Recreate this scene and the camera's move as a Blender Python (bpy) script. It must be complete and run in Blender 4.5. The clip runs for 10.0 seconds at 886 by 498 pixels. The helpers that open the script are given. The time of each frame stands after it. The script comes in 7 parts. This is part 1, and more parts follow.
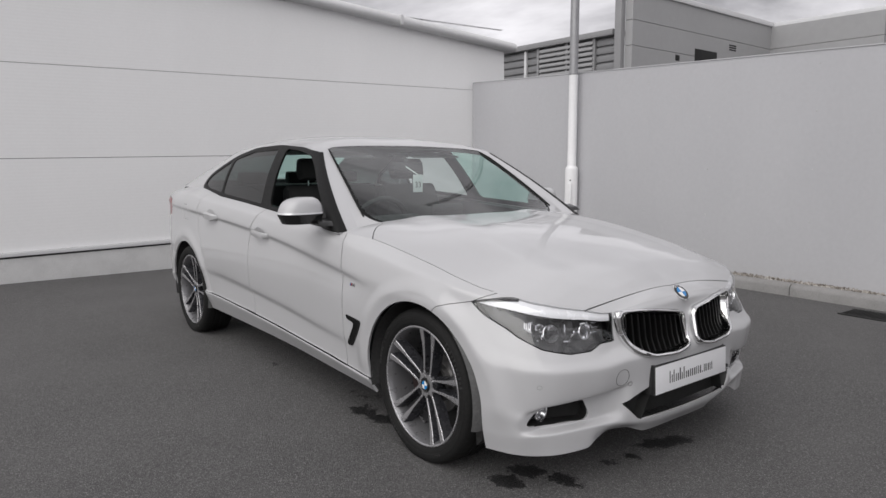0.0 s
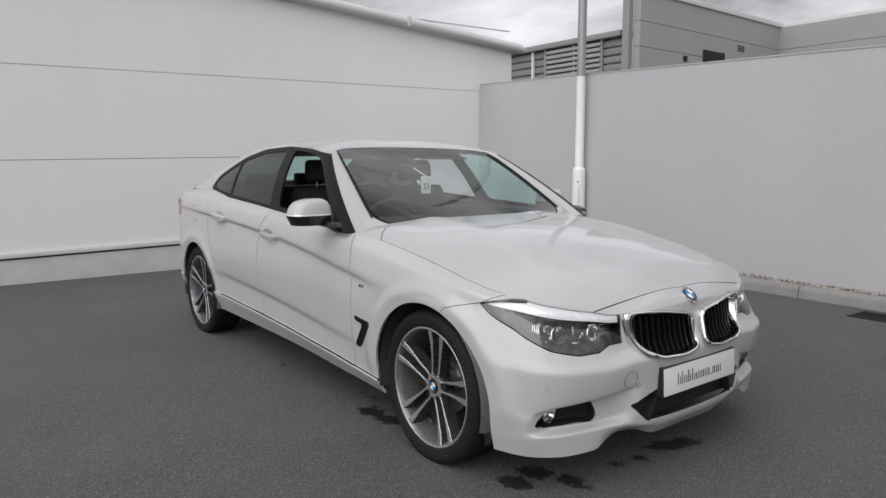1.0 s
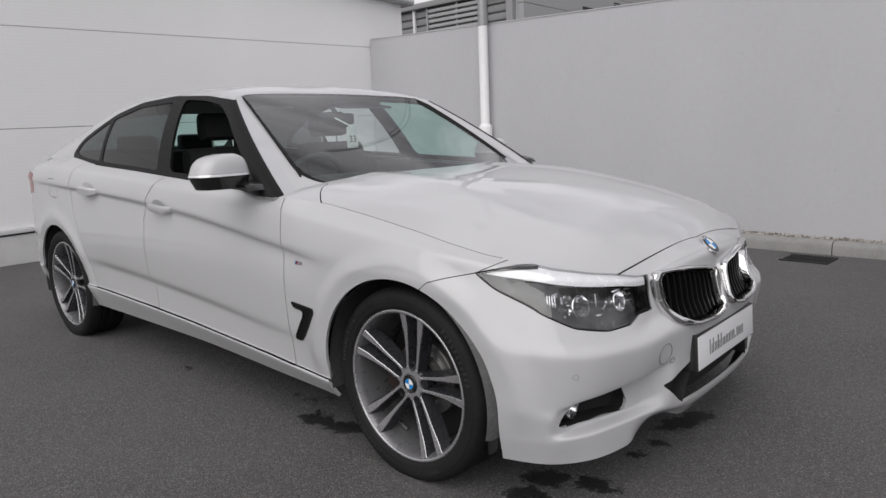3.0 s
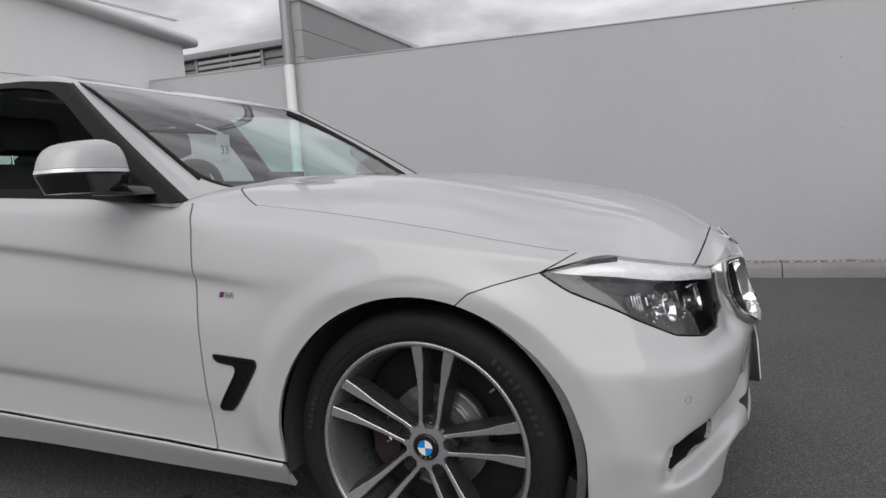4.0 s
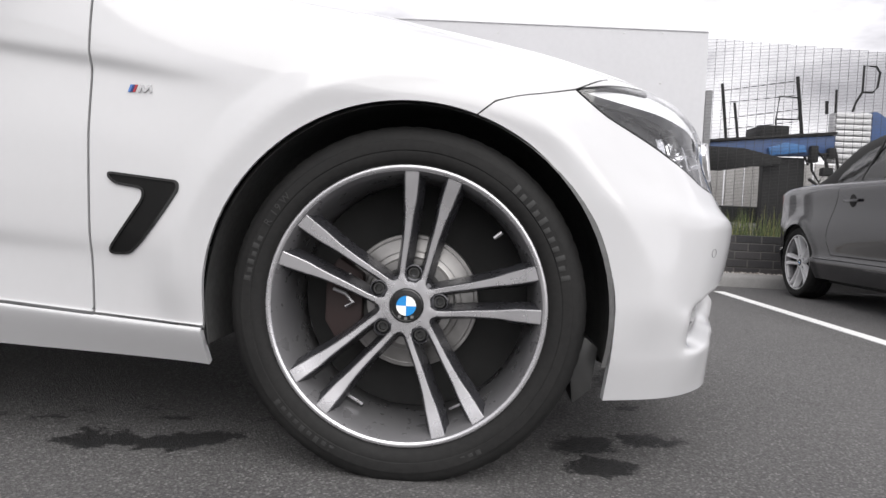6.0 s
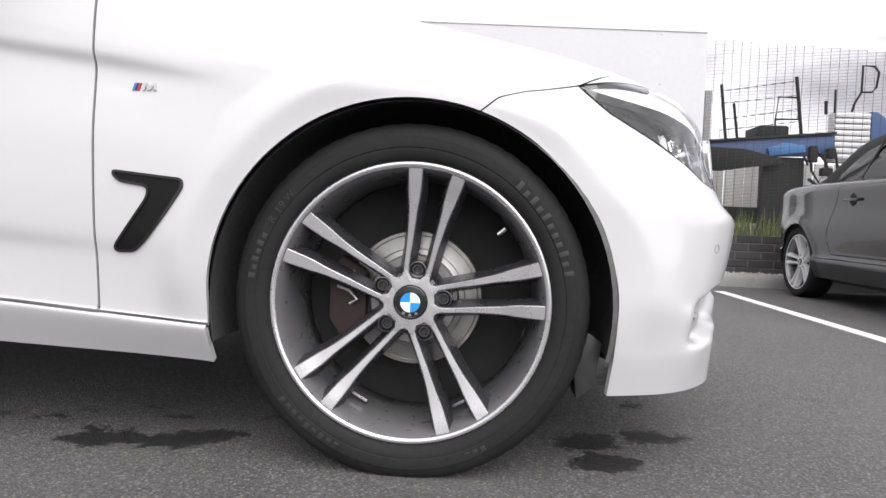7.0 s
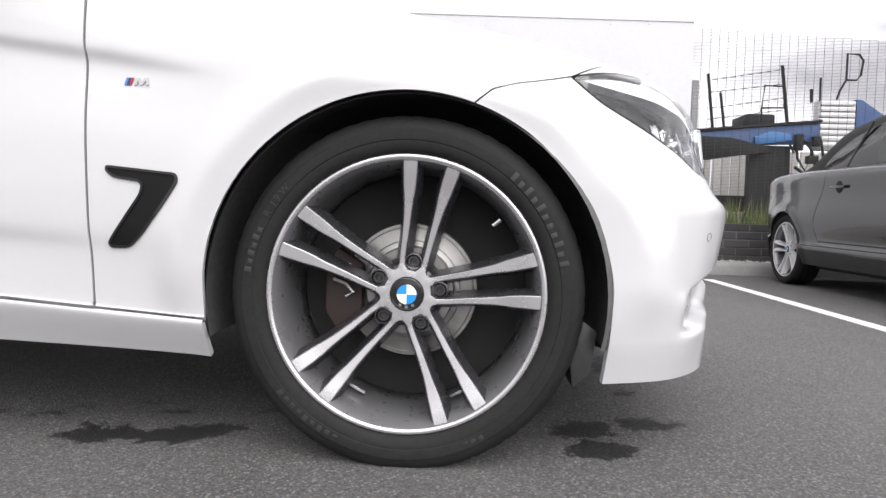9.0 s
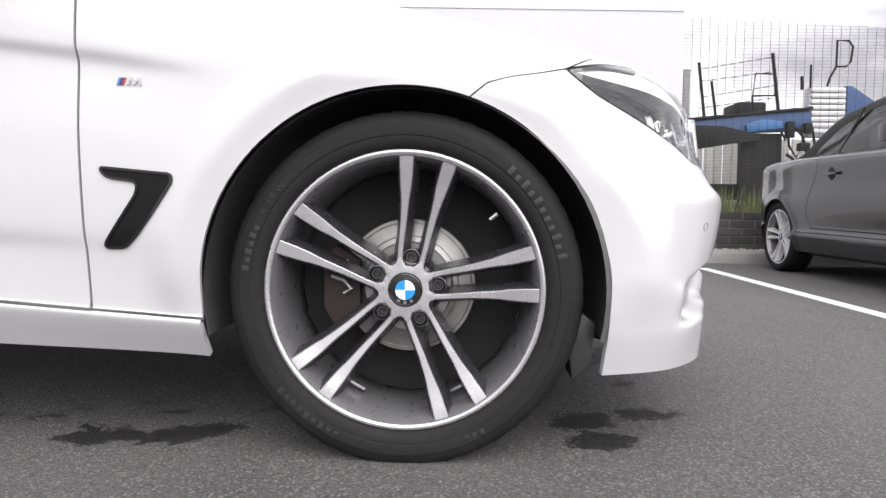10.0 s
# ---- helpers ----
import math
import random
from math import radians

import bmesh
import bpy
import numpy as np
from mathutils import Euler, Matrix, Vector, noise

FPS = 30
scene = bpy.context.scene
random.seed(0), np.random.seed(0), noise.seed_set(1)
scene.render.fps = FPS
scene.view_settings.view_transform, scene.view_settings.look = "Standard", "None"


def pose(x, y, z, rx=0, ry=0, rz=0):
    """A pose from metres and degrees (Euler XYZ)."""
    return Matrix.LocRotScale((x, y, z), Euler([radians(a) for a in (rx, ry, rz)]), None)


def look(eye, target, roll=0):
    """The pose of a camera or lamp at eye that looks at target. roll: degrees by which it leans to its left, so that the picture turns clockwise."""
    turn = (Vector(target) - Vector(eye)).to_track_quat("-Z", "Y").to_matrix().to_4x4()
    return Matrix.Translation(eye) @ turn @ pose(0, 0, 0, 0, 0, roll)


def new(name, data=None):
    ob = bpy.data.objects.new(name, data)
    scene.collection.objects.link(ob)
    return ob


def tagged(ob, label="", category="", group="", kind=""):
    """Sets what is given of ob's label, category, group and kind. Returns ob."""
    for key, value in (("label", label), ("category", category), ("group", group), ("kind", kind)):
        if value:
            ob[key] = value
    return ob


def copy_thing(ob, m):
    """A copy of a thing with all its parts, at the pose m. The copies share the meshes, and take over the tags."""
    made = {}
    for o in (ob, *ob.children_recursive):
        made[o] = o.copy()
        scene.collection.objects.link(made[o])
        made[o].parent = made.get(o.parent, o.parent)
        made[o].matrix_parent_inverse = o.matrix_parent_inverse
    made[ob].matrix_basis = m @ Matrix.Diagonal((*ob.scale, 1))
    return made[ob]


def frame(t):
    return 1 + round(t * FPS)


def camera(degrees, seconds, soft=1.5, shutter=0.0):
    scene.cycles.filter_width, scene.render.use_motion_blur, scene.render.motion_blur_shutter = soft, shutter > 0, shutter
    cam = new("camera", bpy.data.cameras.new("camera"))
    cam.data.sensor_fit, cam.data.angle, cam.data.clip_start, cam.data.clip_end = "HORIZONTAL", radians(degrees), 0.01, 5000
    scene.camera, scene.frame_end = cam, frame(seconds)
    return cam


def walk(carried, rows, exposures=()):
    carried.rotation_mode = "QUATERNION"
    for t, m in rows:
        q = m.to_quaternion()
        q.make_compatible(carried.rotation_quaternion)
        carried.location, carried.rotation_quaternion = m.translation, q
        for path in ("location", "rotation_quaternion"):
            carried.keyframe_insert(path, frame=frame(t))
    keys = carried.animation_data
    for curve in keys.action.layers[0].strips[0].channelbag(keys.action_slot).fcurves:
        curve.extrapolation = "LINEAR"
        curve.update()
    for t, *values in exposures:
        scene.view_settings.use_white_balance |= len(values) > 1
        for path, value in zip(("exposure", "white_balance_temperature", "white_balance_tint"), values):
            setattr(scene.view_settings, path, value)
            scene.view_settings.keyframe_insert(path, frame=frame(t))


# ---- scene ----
cam = camera(66.0, 10.0)
PATH = [
    (0, (2.289, -2.547, 1.274), (0.729, -1.321, 1.023), -0.1),
    (0.5, (2.278, -2.546, 1.277), (0.712, -1.328, 1.017), -0.1),
    (1, (2.291, -2.557, 1.277), (0.718, -1.346, 1.029), -0.1),
    (1.5, (2.285, -2.550, 1.279), (0.712, -1.340, 1.032), 0.1),
    (2, (2.258, -2.517, 1.250), (0.701, -1.296, 0.957), 0.9),
    (2.5, (1.972, -2.476, 1.190), (0.493, -1.151, 0.947), -1.3),
    (2.7, (1.825, -2.436, 1.193), (0.392, -1.073, 0.898), -2.3),
    (3.8, (0.826, -2.293, 0.957), (-0.057, -0.517, 0.699), -2.6),
    (4, (0.661, -2.269, 0.936), (-0.096, -0.427, 0.751), -3.7),
    (4.5, (0.349, -2.142, 0.765), (-0.103, -0.198, 0.625), 0.4),
    (5, (0.210, -2.084, 0.577), (-0.031, -0.107, 0.396), 1.5),
    (5.5, (0.167, -2.104, 0.513), (0.025, -0.112, 0.401), 2.7),
    (7, (0.146, -2.118, 0.481), (0.007, -0.125, 0.393), 2.3),
    (7.5, (0.144, -2.121, 0.485), (0.024, -0.127, 0.382), 1.8),
    (8, (0.144, -2.124, 0.483), (0.039, -0.130, 0.372), 1.4),
    (8.5, (0.131, -2.123, 0.484), (0.026, -0.129, 0.379), 1.5),
    (9, (0.134, -2.125, 0.480), (0.028, -0.130, 0.370), 1.6),
    (9.5, (0.135, -2.126, 0.473), (0.034, -0.131, 0.370), 1.1),
    (10, (0.127, -2.124, 0.482), (0.039, -0.130, 0.354), 0.5),
]
EXPOSURES = [(0.0, 0.12), (2.7, 0.12), (4.0, -0.05), (4.5, -0.05), (5.0, 0.30), (5.5, 0.68), (7.0, 1.20), (10.0, 1.30)]
walk(cam, [(t, look(eye, target, roll)) for t, eye, target, roll in PATH], EXPOSURES)

# ---- world and light ----
world = bpy.data.worlds.new("overcast_world")
scene.world = world
world.use_nodes = True
wn, wl = world.node_tree.nodes, world.node_tree.links
wn.clear()
w_out = wn.new("ShaderNodeOutputWorld")
w_bg = wn.new("ShaderNodeBackground")
w_sky = wn.new("ShaderNodeTexSky")
w_sky.sky_type = "NISHITA"
w_sky.sun_disc = False
w_sky.sun_elevation, w_sky.sun_rotation = radians(52), radians(158)
w_sky.dust_density = 4.0
w_grey = wn.new("ShaderNodeHueSaturation")
w_grey.inputs["Saturation"].default_value = 0.12
w_co = wn.new("ShaderNodeTexCoord")
w_map = wn.new("ShaderNodeMapping")
w_map.inputs["Scale"].default_value = (1.0, 1.0, 2.6)
w_noise = wn.new("ShaderNodeTexNoise")
w_noise.inputs["Scale"].default_value = 2.6
w_noise.inputs["Detail"].default_value = 7.0
w_noise.inputs["Roughness"].default_value = 0.55
w_noise.inputs["Distortion"].default_value = 0.3
w_ramp = wn.new("ShaderNodeValToRGB")
w_ramp.color_ramp.elements[0].position, w_ramp.color_ramp.elements[0].color = 0.36, (2.90, 2.82, 3.05, 1)
w_ramp.color_ramp.elements[1].position, w_ramp.color_ramp.elements[1].color = 0.60, (9.3, 9.1, 9.5, 1)
w_mix = wn.new("ShaderNodeMix")
w_mix.data_type = "RGBA"
w_mix.inputs[0].default_value = 0.8
wl.new(w_sky.outputs[0], w_grey.inputs["Color"])
wl.new(w_co.outputs["Generated"], w_map.inputs["Vector"])
wl.new(w_map.outputs[0], w_noise.inputs["Vector"])
wl.new(w_noise.outputs[0], w_ramp.inputs[0])
wl.new(w_grey.outputs[0], w_mix.inputs[6])
wl.new(w_ramp.outputs[0], w_mix.inputs[7])
# brighter towards the horizon than overhead, as under a broken cloud deck
w_sep = wn.new("ShaderNodeSeparateXYZ")
w_grad = wn.new("ShaderNodeMapRange")
w_grad.inputs["From Min"].default_value, w_grad.inputs["From Max"].default_value = 0.0, 0.9
w_grad.inputs["To Min"].default_value, w_grad.inputs["To Max"].default_value = 1.05, 0.95
w_mul = wn.new("ShaderNodeMix")
w_mul.data_type, w_mul.blend_type = "RGBA", "MULTIPLY"
w_mul.inputs[0].default_value = 1.0
wl.new(w_co.outputs["Generated"], w_sep.inputs[0])
wl.new(w_sep.outputs["Z"], w_grad.inputs["Value"])
wl.new(w_mix.outputs[2], w_mul.inputs[6])
wl.new(w_grad.outputs[0], w_mul.inputs[7])
wl.new(w_mul.outputs[2], w_bg.inputs["Color"])
w_bg.inputs["Strength"].default_value = 0.105
wl.new(w_bg.outputs[0], w_out.inputs["Surface"])

sun = new("sun", bpy.data.lights.new("sun", "SUN"))
sun.data.energy, sun.data.angle, sun.data.color = 1.7, radians(75), (1.0, 0.98, 0.95)
sun.matrix_world = look((3.2, -9, 9), (0, 0, 0))


# ---- materials ----
class Nodes:
    """A small hand for building node materials."""

    def __init__(self, name):
        self.mat = bpy.data.materials.new(name)
        self.mat.use_nodes = True
        self.t = self.mat.node_tree
        self.b = self.t.nodes["Principled BSDF"]
        self.out = self.t.nodes["Material Output"]
        self._co = None

    def n(self, kind, **values):
        node = self.t.nodes.new(kind)
        for key, value in values.items():
            node.inputs[key.replace("_", " ")].default_value = value
        return node

    def link(self, a, b):
        self.t.links.new(a, b)

    def co(self, which="Object"):
        if self._co is None:
            self._co = self.t.nodes.new("ShaderNodeTexCoord")
        return self._co.outputs[which]

    def noise(self, scale, detail=4.0, rough=0.5, which="Object", stretch=None):
        node = self.n("ShaderNodeTexNoise", Scale=scale, Detail=detail, Roughness=rough)
        src = self.co(which)
        if stretch:
            m = self.n("ShaderNodeMapping", Scale=stretch)
            self.link(src, m.inputs["Vector"])
            src = m.outputs[0]
        self.link(src, node.inputs["Vector"])
        return node.outputs[0]

    def ramp(self, src, *stops):
        node = self.n("ShaderNodeValToRGB")
        while len(node.color_ramp.elements) < len(stops):
            node.color_ramp.elements.new(0.5)
        for e, (at, c) in zip(node.color_ramp.elements, stops):
            e.position = at
            e.color = (c, c, c, 1) if isinstance(c, (int, float)) else (*c, 1)
        self.link(src, node.inputs[0])
        return node.outputs[0]

    def mix(self, fac, a, b, mode="MIX"):
        node = self.n("ShaderNodeMix")
        node.data_type, node.blend_type = "RGBA", mode
        for k, v in ((0, fac), (6, a), (7, b)):
            sock = node.inputs[k]
            if isinstance(v, (int, float)):
                sock.default_value = v if k == 0 else (v, v, v, 1)
            elif isinstance(v, tuple):
                sock.default_value = (*v, 1)
            else:
                self.link(v, sock)
        return node.outputs[2]

    def math(self, op, a, b=0.0, c=None):
        node = self.n("ShaderNodeMath")
        node.operation = op
        for sock, v in zip(node.inputs, (a, b, c)):
            if v is None:
                continue
            if isinstance(v, (int, float)):
                sock.default_value = v
            else:
                self.link(v, sock)
        return node.outputs[0]

    def bump(self, height, strength=0.3, distance=0.01):
        node = self.n("ShaderNodeBump", Strength=strength, Distance=distance)
        self.link(height, node.inputs["Height"])
        self.link(node.outputs[0], self.b.inputs["Normal"])

    def set(self, **values):
        for key, v in values.items():
            sock = self.b.inputs[key.replace("_", " ")]
            if isinstance(v, tuple) and len(v) in (3, 4):
                sock.default_value = (*v, 1) if len(v) == 3 else v
            elif isinstance(v, (int, float)):
                sock.default_value = v
            else:
                self.link(v, sock)
        return self


def plain(name, color, rough=0.5, metal=0.0, vary=0.12, scale=30.0, bump=0.0, **more):
    """A surface with slight mottling at two scales."""
    m = Nodes(name)
    c = color if isinstance(color, tuple) else (color,) * 3
    fine, wide = m.noise(scale, 5), m.noise(scale * 0.09, 3)
    both = m.mix(0.5, fine, wide)
    lo, hi = tuple(v * (1 - vary) for v in c), tuple(min(1, v * (1 + vary)) for v in c)
    m.set(Base_Color=m.mix(m.ramp(both, (0.3, 0.0), (0.7, 1.0)), lo, hi), Metallic=metal,
          Roughness=m.ramp(fine, (0.2, max(0.0, rough - 0.08)), (0.8, min(1.0, rough + 0.08))), **more)
    if bump:
        m.bump(fine, bump, 0.002)
    return m.mat


def paint_material(name, color, flake=0.0, rough=0.35, coat=0.9):
    m = Nodes(name)
    wide = m.noise(1.3, 3)
    fine = m.noise(60, 4)
    dust = m.ramp(m.mix(0.5, fine, wide), (0.4, 0.0), (0.75, 1.0))
    c = m.mix(m.math("MULTIPLY", dust, 0.25), color, tuple(v * 0.93 for v in color))
    m.set(Base_Color=c, Metallic=flake, Roughness=rough, Coat_Weight=coat, IOR=1.45,
          Coat_Roughness=m.ramp(wide, (0.3, 0.035), (0.7, 0.07)))
    return m.mat


PAINT = paint_material("white_car_paint", (0.468, 0.468, 0.479), 0.0, 0.4)
GREYPAINT = paint_material("dark_grey_car_paint", (0.010, 0.010, 0.012), 0.2, 0.24, coat=0.8)
GLOSSBLACK = plain("gloss_black_trim", 0.012, 0.12, vary=0.2)
SURROUND = plain("black_window_surround", 0.005, 0.45, vary=0.2, scale=60, Specular_IOR_Level=0.2)
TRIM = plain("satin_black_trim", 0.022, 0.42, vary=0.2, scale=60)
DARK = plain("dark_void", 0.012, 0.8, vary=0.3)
LINER = plain("wheel_arch_felt", 0.10, 0.95, vary=0.3, scale=80, bump=0.3, Specular_IOR_Level=0.1)
CHROME = plain("chrome", 0.78, 0.1, 1.0, vary=0.04)
ALU = plain("machined_alloy", (0.50, 0.495, 0.51), 0.28, 0.75, vary=0.03, scale=14)
ALUGREY = plain("graphite_alloy_lacquer", (0.050, 0.050, 0.056), 0.28, 0.45, vary=0.12)
STEEL = plain("brake_disc_steel", (0.25, 0.244, 0.24), 0.36, 0.8, vary=0.2, scale=50)
RUST = plain("rusty_caliper", (0.022, 0.012, 0.0115), 0.7, 0.1, vary=0.3)
INTERIOR = plain("dark_cabin_plastic", 0.02, 0.65, vary=0.2, scale=90, bump=0.1)
CLOTH = plain("charcoal_seat_cloth", 0.028, 0.9, vary=0.25, scale=150, bump=0.3)
VISOR = plain("grey_sun_visor_cloth", 0.16, 0.9, vary=0.1, scale=150)
LINING = plain("grey_headlining", 0.7, 0.9, vary=0.1, scale=150)
WHITE = plain("white_plastic", 0.78, 0.4, vary=0.04)
PLATEWHITE = plain("reflective_white_plate", (0.74, 0.74, 0.76), 0.35, vary=0.03)
INK = plain("black_ink", 0.03, 0.5, vary=0.1)
BLUE = plain("emblem_blue", (0.02, 0.22, 0.55), 0.2, vary=0.08)
NAVY = plain("badge_navy", (0.01, 0.03, 0.12), 0.3)
RED = plain("badge_red", (0.45, 0.02, 0.04), 0.3)
LAMPRED = plain("red_tail_lens", (0.22, 0.010, 0.013), 0.2, vary=0.1)


def glass_material(name, tint, rough=0.0, shine=0.06):
    """Thin pane: mostly clear, with a real glossy face."""
    m = Nodes(name)
    tr = m.n("ShaderNodeBsdfTransparent", Color=(*tint, 1))
    gl = m.n("ShaderNodeBsdfGlossy", Color=(1, 1, 1, 1), Roughness=0.015 + rough)
    lw = m.n("ShaderNodeLayerWeight", Blend=0.5)
    mx = m.n("ShaderNodeMixShader")
    fall = m.math("POWER", lw.outputs["Facing"], 4.0)
    m.link(m.math("ADD", m.math("MULTIPLY", fall, 0.7), shine), mx.inputs[0])
    m.link(tr.outputs[0], mx.inputs[1])
    m.link(gl.outputs[0], mx.inputs[2])
    m.link(mx.outputs[0], m.out.inputs["Surface"])
    return m.mat


GLASS = glass_material("windscreen_glass", (0.80, 0.90, 0.87), shine=0.09)
SIDEGLASS = glass_material("green_side_glass", (0.60, 0.86, 0.79), shine=0.045)
PRIVACY = glass_material("dark_privacy_glass", (0.10, 0.12, 0.12), shine=0.045)
# rear glass again: the bright view through the far pane put into its tint
PALEGLASS = glass_material("pale_side_glass", (0.84, 0.87, 0.87), shine=0.045)
LENS = glass_material("clear_lamp_lens", (0.95, 0.955, 0.96), shine=0.085)


# ---- building tools ----
def mesh_object(name, verts, faces, mat, parent=None, label="", smooth=True, normals=None, edge=35.0):
    me = bpy.data.meshes.new(name)
    me.from_pydata([tuple(map(float, v)) for v in verts], [], [tuple(map(int, f)) for f in faces])
    me.materials.append(mat)
    if smooth:
        me.polygons.foreach_set("use_smooth", [True] * len(me.polygons))
        if normals is None:
            me.set_sharp_from_angle(angle=radians(edge))
    if normals is not None:
        me.normals_split_custom_set([tuple(map(float, v)) for v in normals])
    me.update()
    ob = new(name, me)
    if parent is not None:
        ob.parent = parent
    if label:
        tagged(ob, label)
    return ob


def part(name, bm, mat, parent=None, label="", smooth=True, edge=35.0):
    """A bmesh as one mesh object, under a thing or under a part."""
    bmesh.ops.recalc_face_normals(bm, faces=bm.faces)
    me = bpy.data.meshes.new(name)
    bm.to_mesh(me)
    bm.free()
    me.materials.append(mat)
    if smooth:
        me.polygons.foreach_set("use_smooth", [True] * len(me.polygons))
        me.set_sharp_from_angle(angle=radians(edge))
    ob = new(name, me)
    if parent is not None:
        ob.parent = parent
    if label:
        tagged(ob, label)
    return ob


def thing(name, label, category, group="", at=None):
    ob = new(name)
    ob.empty_display_size = 0.2
    if at is not None:
        ob.matrix_world = at
    return tagged(ob, label, category, group)


def box(bm, lo, hi, bevel=0.0, m=None):
    """An axis-aligned block with softened edges, added to bm."""
    r = bmesh.ops.create_cube(bm, size=1.0)
    vs = r["verts"]
    c = [(a + b) / 2 for a, b in zip(lo, hi)]
    d = [b - a for a, b in zip(lo, hi)]
    bmesh.ops.transform(bm, verts=vs, matrix=Matrix.Translation(c) @ Matrix.Diagonal((*d, 1)))
    if m is not None:
        bmesh.ops.transform(bm, verts=vs, matrix=m)
    if bevel:
        es = list({e for v in vs for e in v.link_edges})
        bmesh.ops.bevel(bm, geom=es, offset=bevel, segments=2, affect="EDGES", profile=0.6)
    return bm


def block(name, lo, hi, mat, parent=None, label="", bevel=0.004, m=None):
    return part(name, box(bmesh.new(), lo, hi, bevel, m), mat, parent, label)


def lathe(bm, profile, segs=48, m=None, closed=False):
    """Turn (radius, height) pairs about the z axis."""
    rows = []
    for r, z in profile:
        rows.append([bm.verts.new((r * math.cos(2 * math.pi * k / segs), r * math.sin(2 * math.pi * k / segs), z)) for k in range(segs)])
    n = len(rows)
    made = [v for row in rows for v in row]
    for i in range(n if closed else n - 1):
        a, b = rows[i], rows[(i + 1) % n]
        for k in range(segs):
            j = (k + 1) % segs
            bm.faces.new((a[k], a[j], b[j], b[k]))
    if m is not None:
        bmesh.ops.transform(bm, verts=made, matrix=m)
    return bm


def rod(bm, a, b, radius, segs=8):
    """A round bar from a to b, capped."""
    a, b = Vector(a), Vector(b)
    q = (b - a).to_track_quat("Z", "Y").to_matrix().to_4x4()
    r = bmesh.ops.create_cone(bm, cap_ends=True, segments=segs, radius1=radius, radius2=radius, depth=(b - a).length)
    bmesh.ops.transform(bm, verts=r["verts"], matrix=Matrix.Translation((a + b) / 2) @ q)
    return bm


def pipe(bm, path, radius, segs=8, loop=False):
    """A round bar bent along a list of points."""
    pts = [Vector(p) for p in path]
    n = len(pts)
    rings = []
    for i, p in enumerate(pts):
        a = pts[(i - 1) % n] if loop or i else p
        b = pts[(i + 1) % n] if loop or i < n - 1 else p
        t = (b - a).normalized()
        side = t.cross(Vector((0, 0, 1)) if abs(t.z) < 0.9 else Vector((1, 0, 0))).normalized()
        up = side.cross(t)
        rings.append([bm.verts.new(p + radius * (math.cos(2 * math.pi * k / segs) * side + math.sin(2 * math.pi * k / segs) * up)) for k in range(segs)])
    for i in range(n if loop else n - 1):
        a, b = rings[i], rings[(i + 1) % n]
        for k in range(segs):
            j = (k + 1) % segs
            bm.faces.new((a[k], a[j], b[j], b[k]))
    if not loop:
        bm.faces.new(rings[0][::-1])
        bm.faces.new(rings[-1])
    return bm


def prism(bm, outline, lo, hi, axis="y", bevel=0.0):
    """A closed outline of 2D points, drawn out along an axis."""
    put = {"y": lambda p, h: (p[0], h, p[1]), "x": lambda p, h: (h, p[0], p[1]), "z": lambda p, h: (p[0], p[1], h)}[axis]
    a = [bm.verts.new(put(p, lo)) for p in outline]
    b = [bm.verts.new(put(p, hi)) for p in outline]
    n = len(outline)
    faces = [bm.faces.new(a), bm.faces.new(b[::-1])]
    for i in range(n):
        j = (i + 1) % n
        faces.append(bm.faces.new((a[i], b[i], b[j], a[j])))
    if bevel:
        es = list({e for f in faces for e in f.edges})
        bmesh.ops.bevel(bm, geom=es, offset=bevel, segments=2, affect="EDGES", profile=0.6)
    return bm


def spline(knots):
    """A smooth curve (monotone between knots) through (position, value...) rows; returns a numpy function."""
    k = np.array(knots, float)
    x, y = k[:, 0], k[:, 1:]
    h = np.diff(x)[:, None]
    d = np.diff(y, axis=0) / h
    m = np.zeros_like(y)
    w1, w2 = 2 * h[1:] + h[:-1], h[1:] + 2 * h[:-1]
    same = d[:-1] * d[1:] > 0
    with np.errstate(divide="ignore", invalid="ignore"):
        m[1:-1] = np.where(same, (w1 + w2) / (w1 / d[:-1] + w2 / d[1:]), 0)
    m[0], m[-1] = d[0], d[-1]

    def f(q):
        q = np.clip(np.asarray(q, float), x[0], x[-1])
        i = np.clip(np.searchsorted(x, q) - 1, 0, len(x) - 2)
        hh = h[i]
        t = ((q - x[i]) / hh[..., 0])[..., None]
        v = (1 + 2 * t) * (1 - t) ** 2 * y[i] + t * (1 - t) ** 2 * hh * m[i] + t * t * (3 - 2 * t) * y[i + 1] + t * t * (t - 1) * hh * m[i + 1]
        return v[..., 0] if v.shape[-1] == 1 else v

    return f


def flow(knots):
    """A rounder curve (Catmull-Rom on uneven knots) through (position, value...) rows."""
    k = np.array(knots, float)
    x, y = k[:, 0], k[:, 1:]
    m = np.gradient(y, x, axis=0)

    def f(q):
        q = np.clip(np.asarray(q, float), x[0], x[-1])
        i = np.clip(np.searchsorted(x, q) - 1, 0, len(x) - 2)
        hh = (x[i + 1] - x[i])
        t = ((q - x[i]) / hh)[..., None]
        hh = hh[..., None]
        v = (1 + 2 * t) * (1 - t) ** 2 * y[i] + t * (1 - t) ** 2 * hh * m[i] + t * t * (3 - 2 * t) * y[i + 1] + t * t * (t - 1) * hh * m[i + 1]
        return v[..., 0] if v.shape[-1] == 1 else v

    return f


def smooth01(a, b, v):
    t = np.clip((v - a) / (b - a), 0, 1)
    return t * t * (3 - 2 * t)


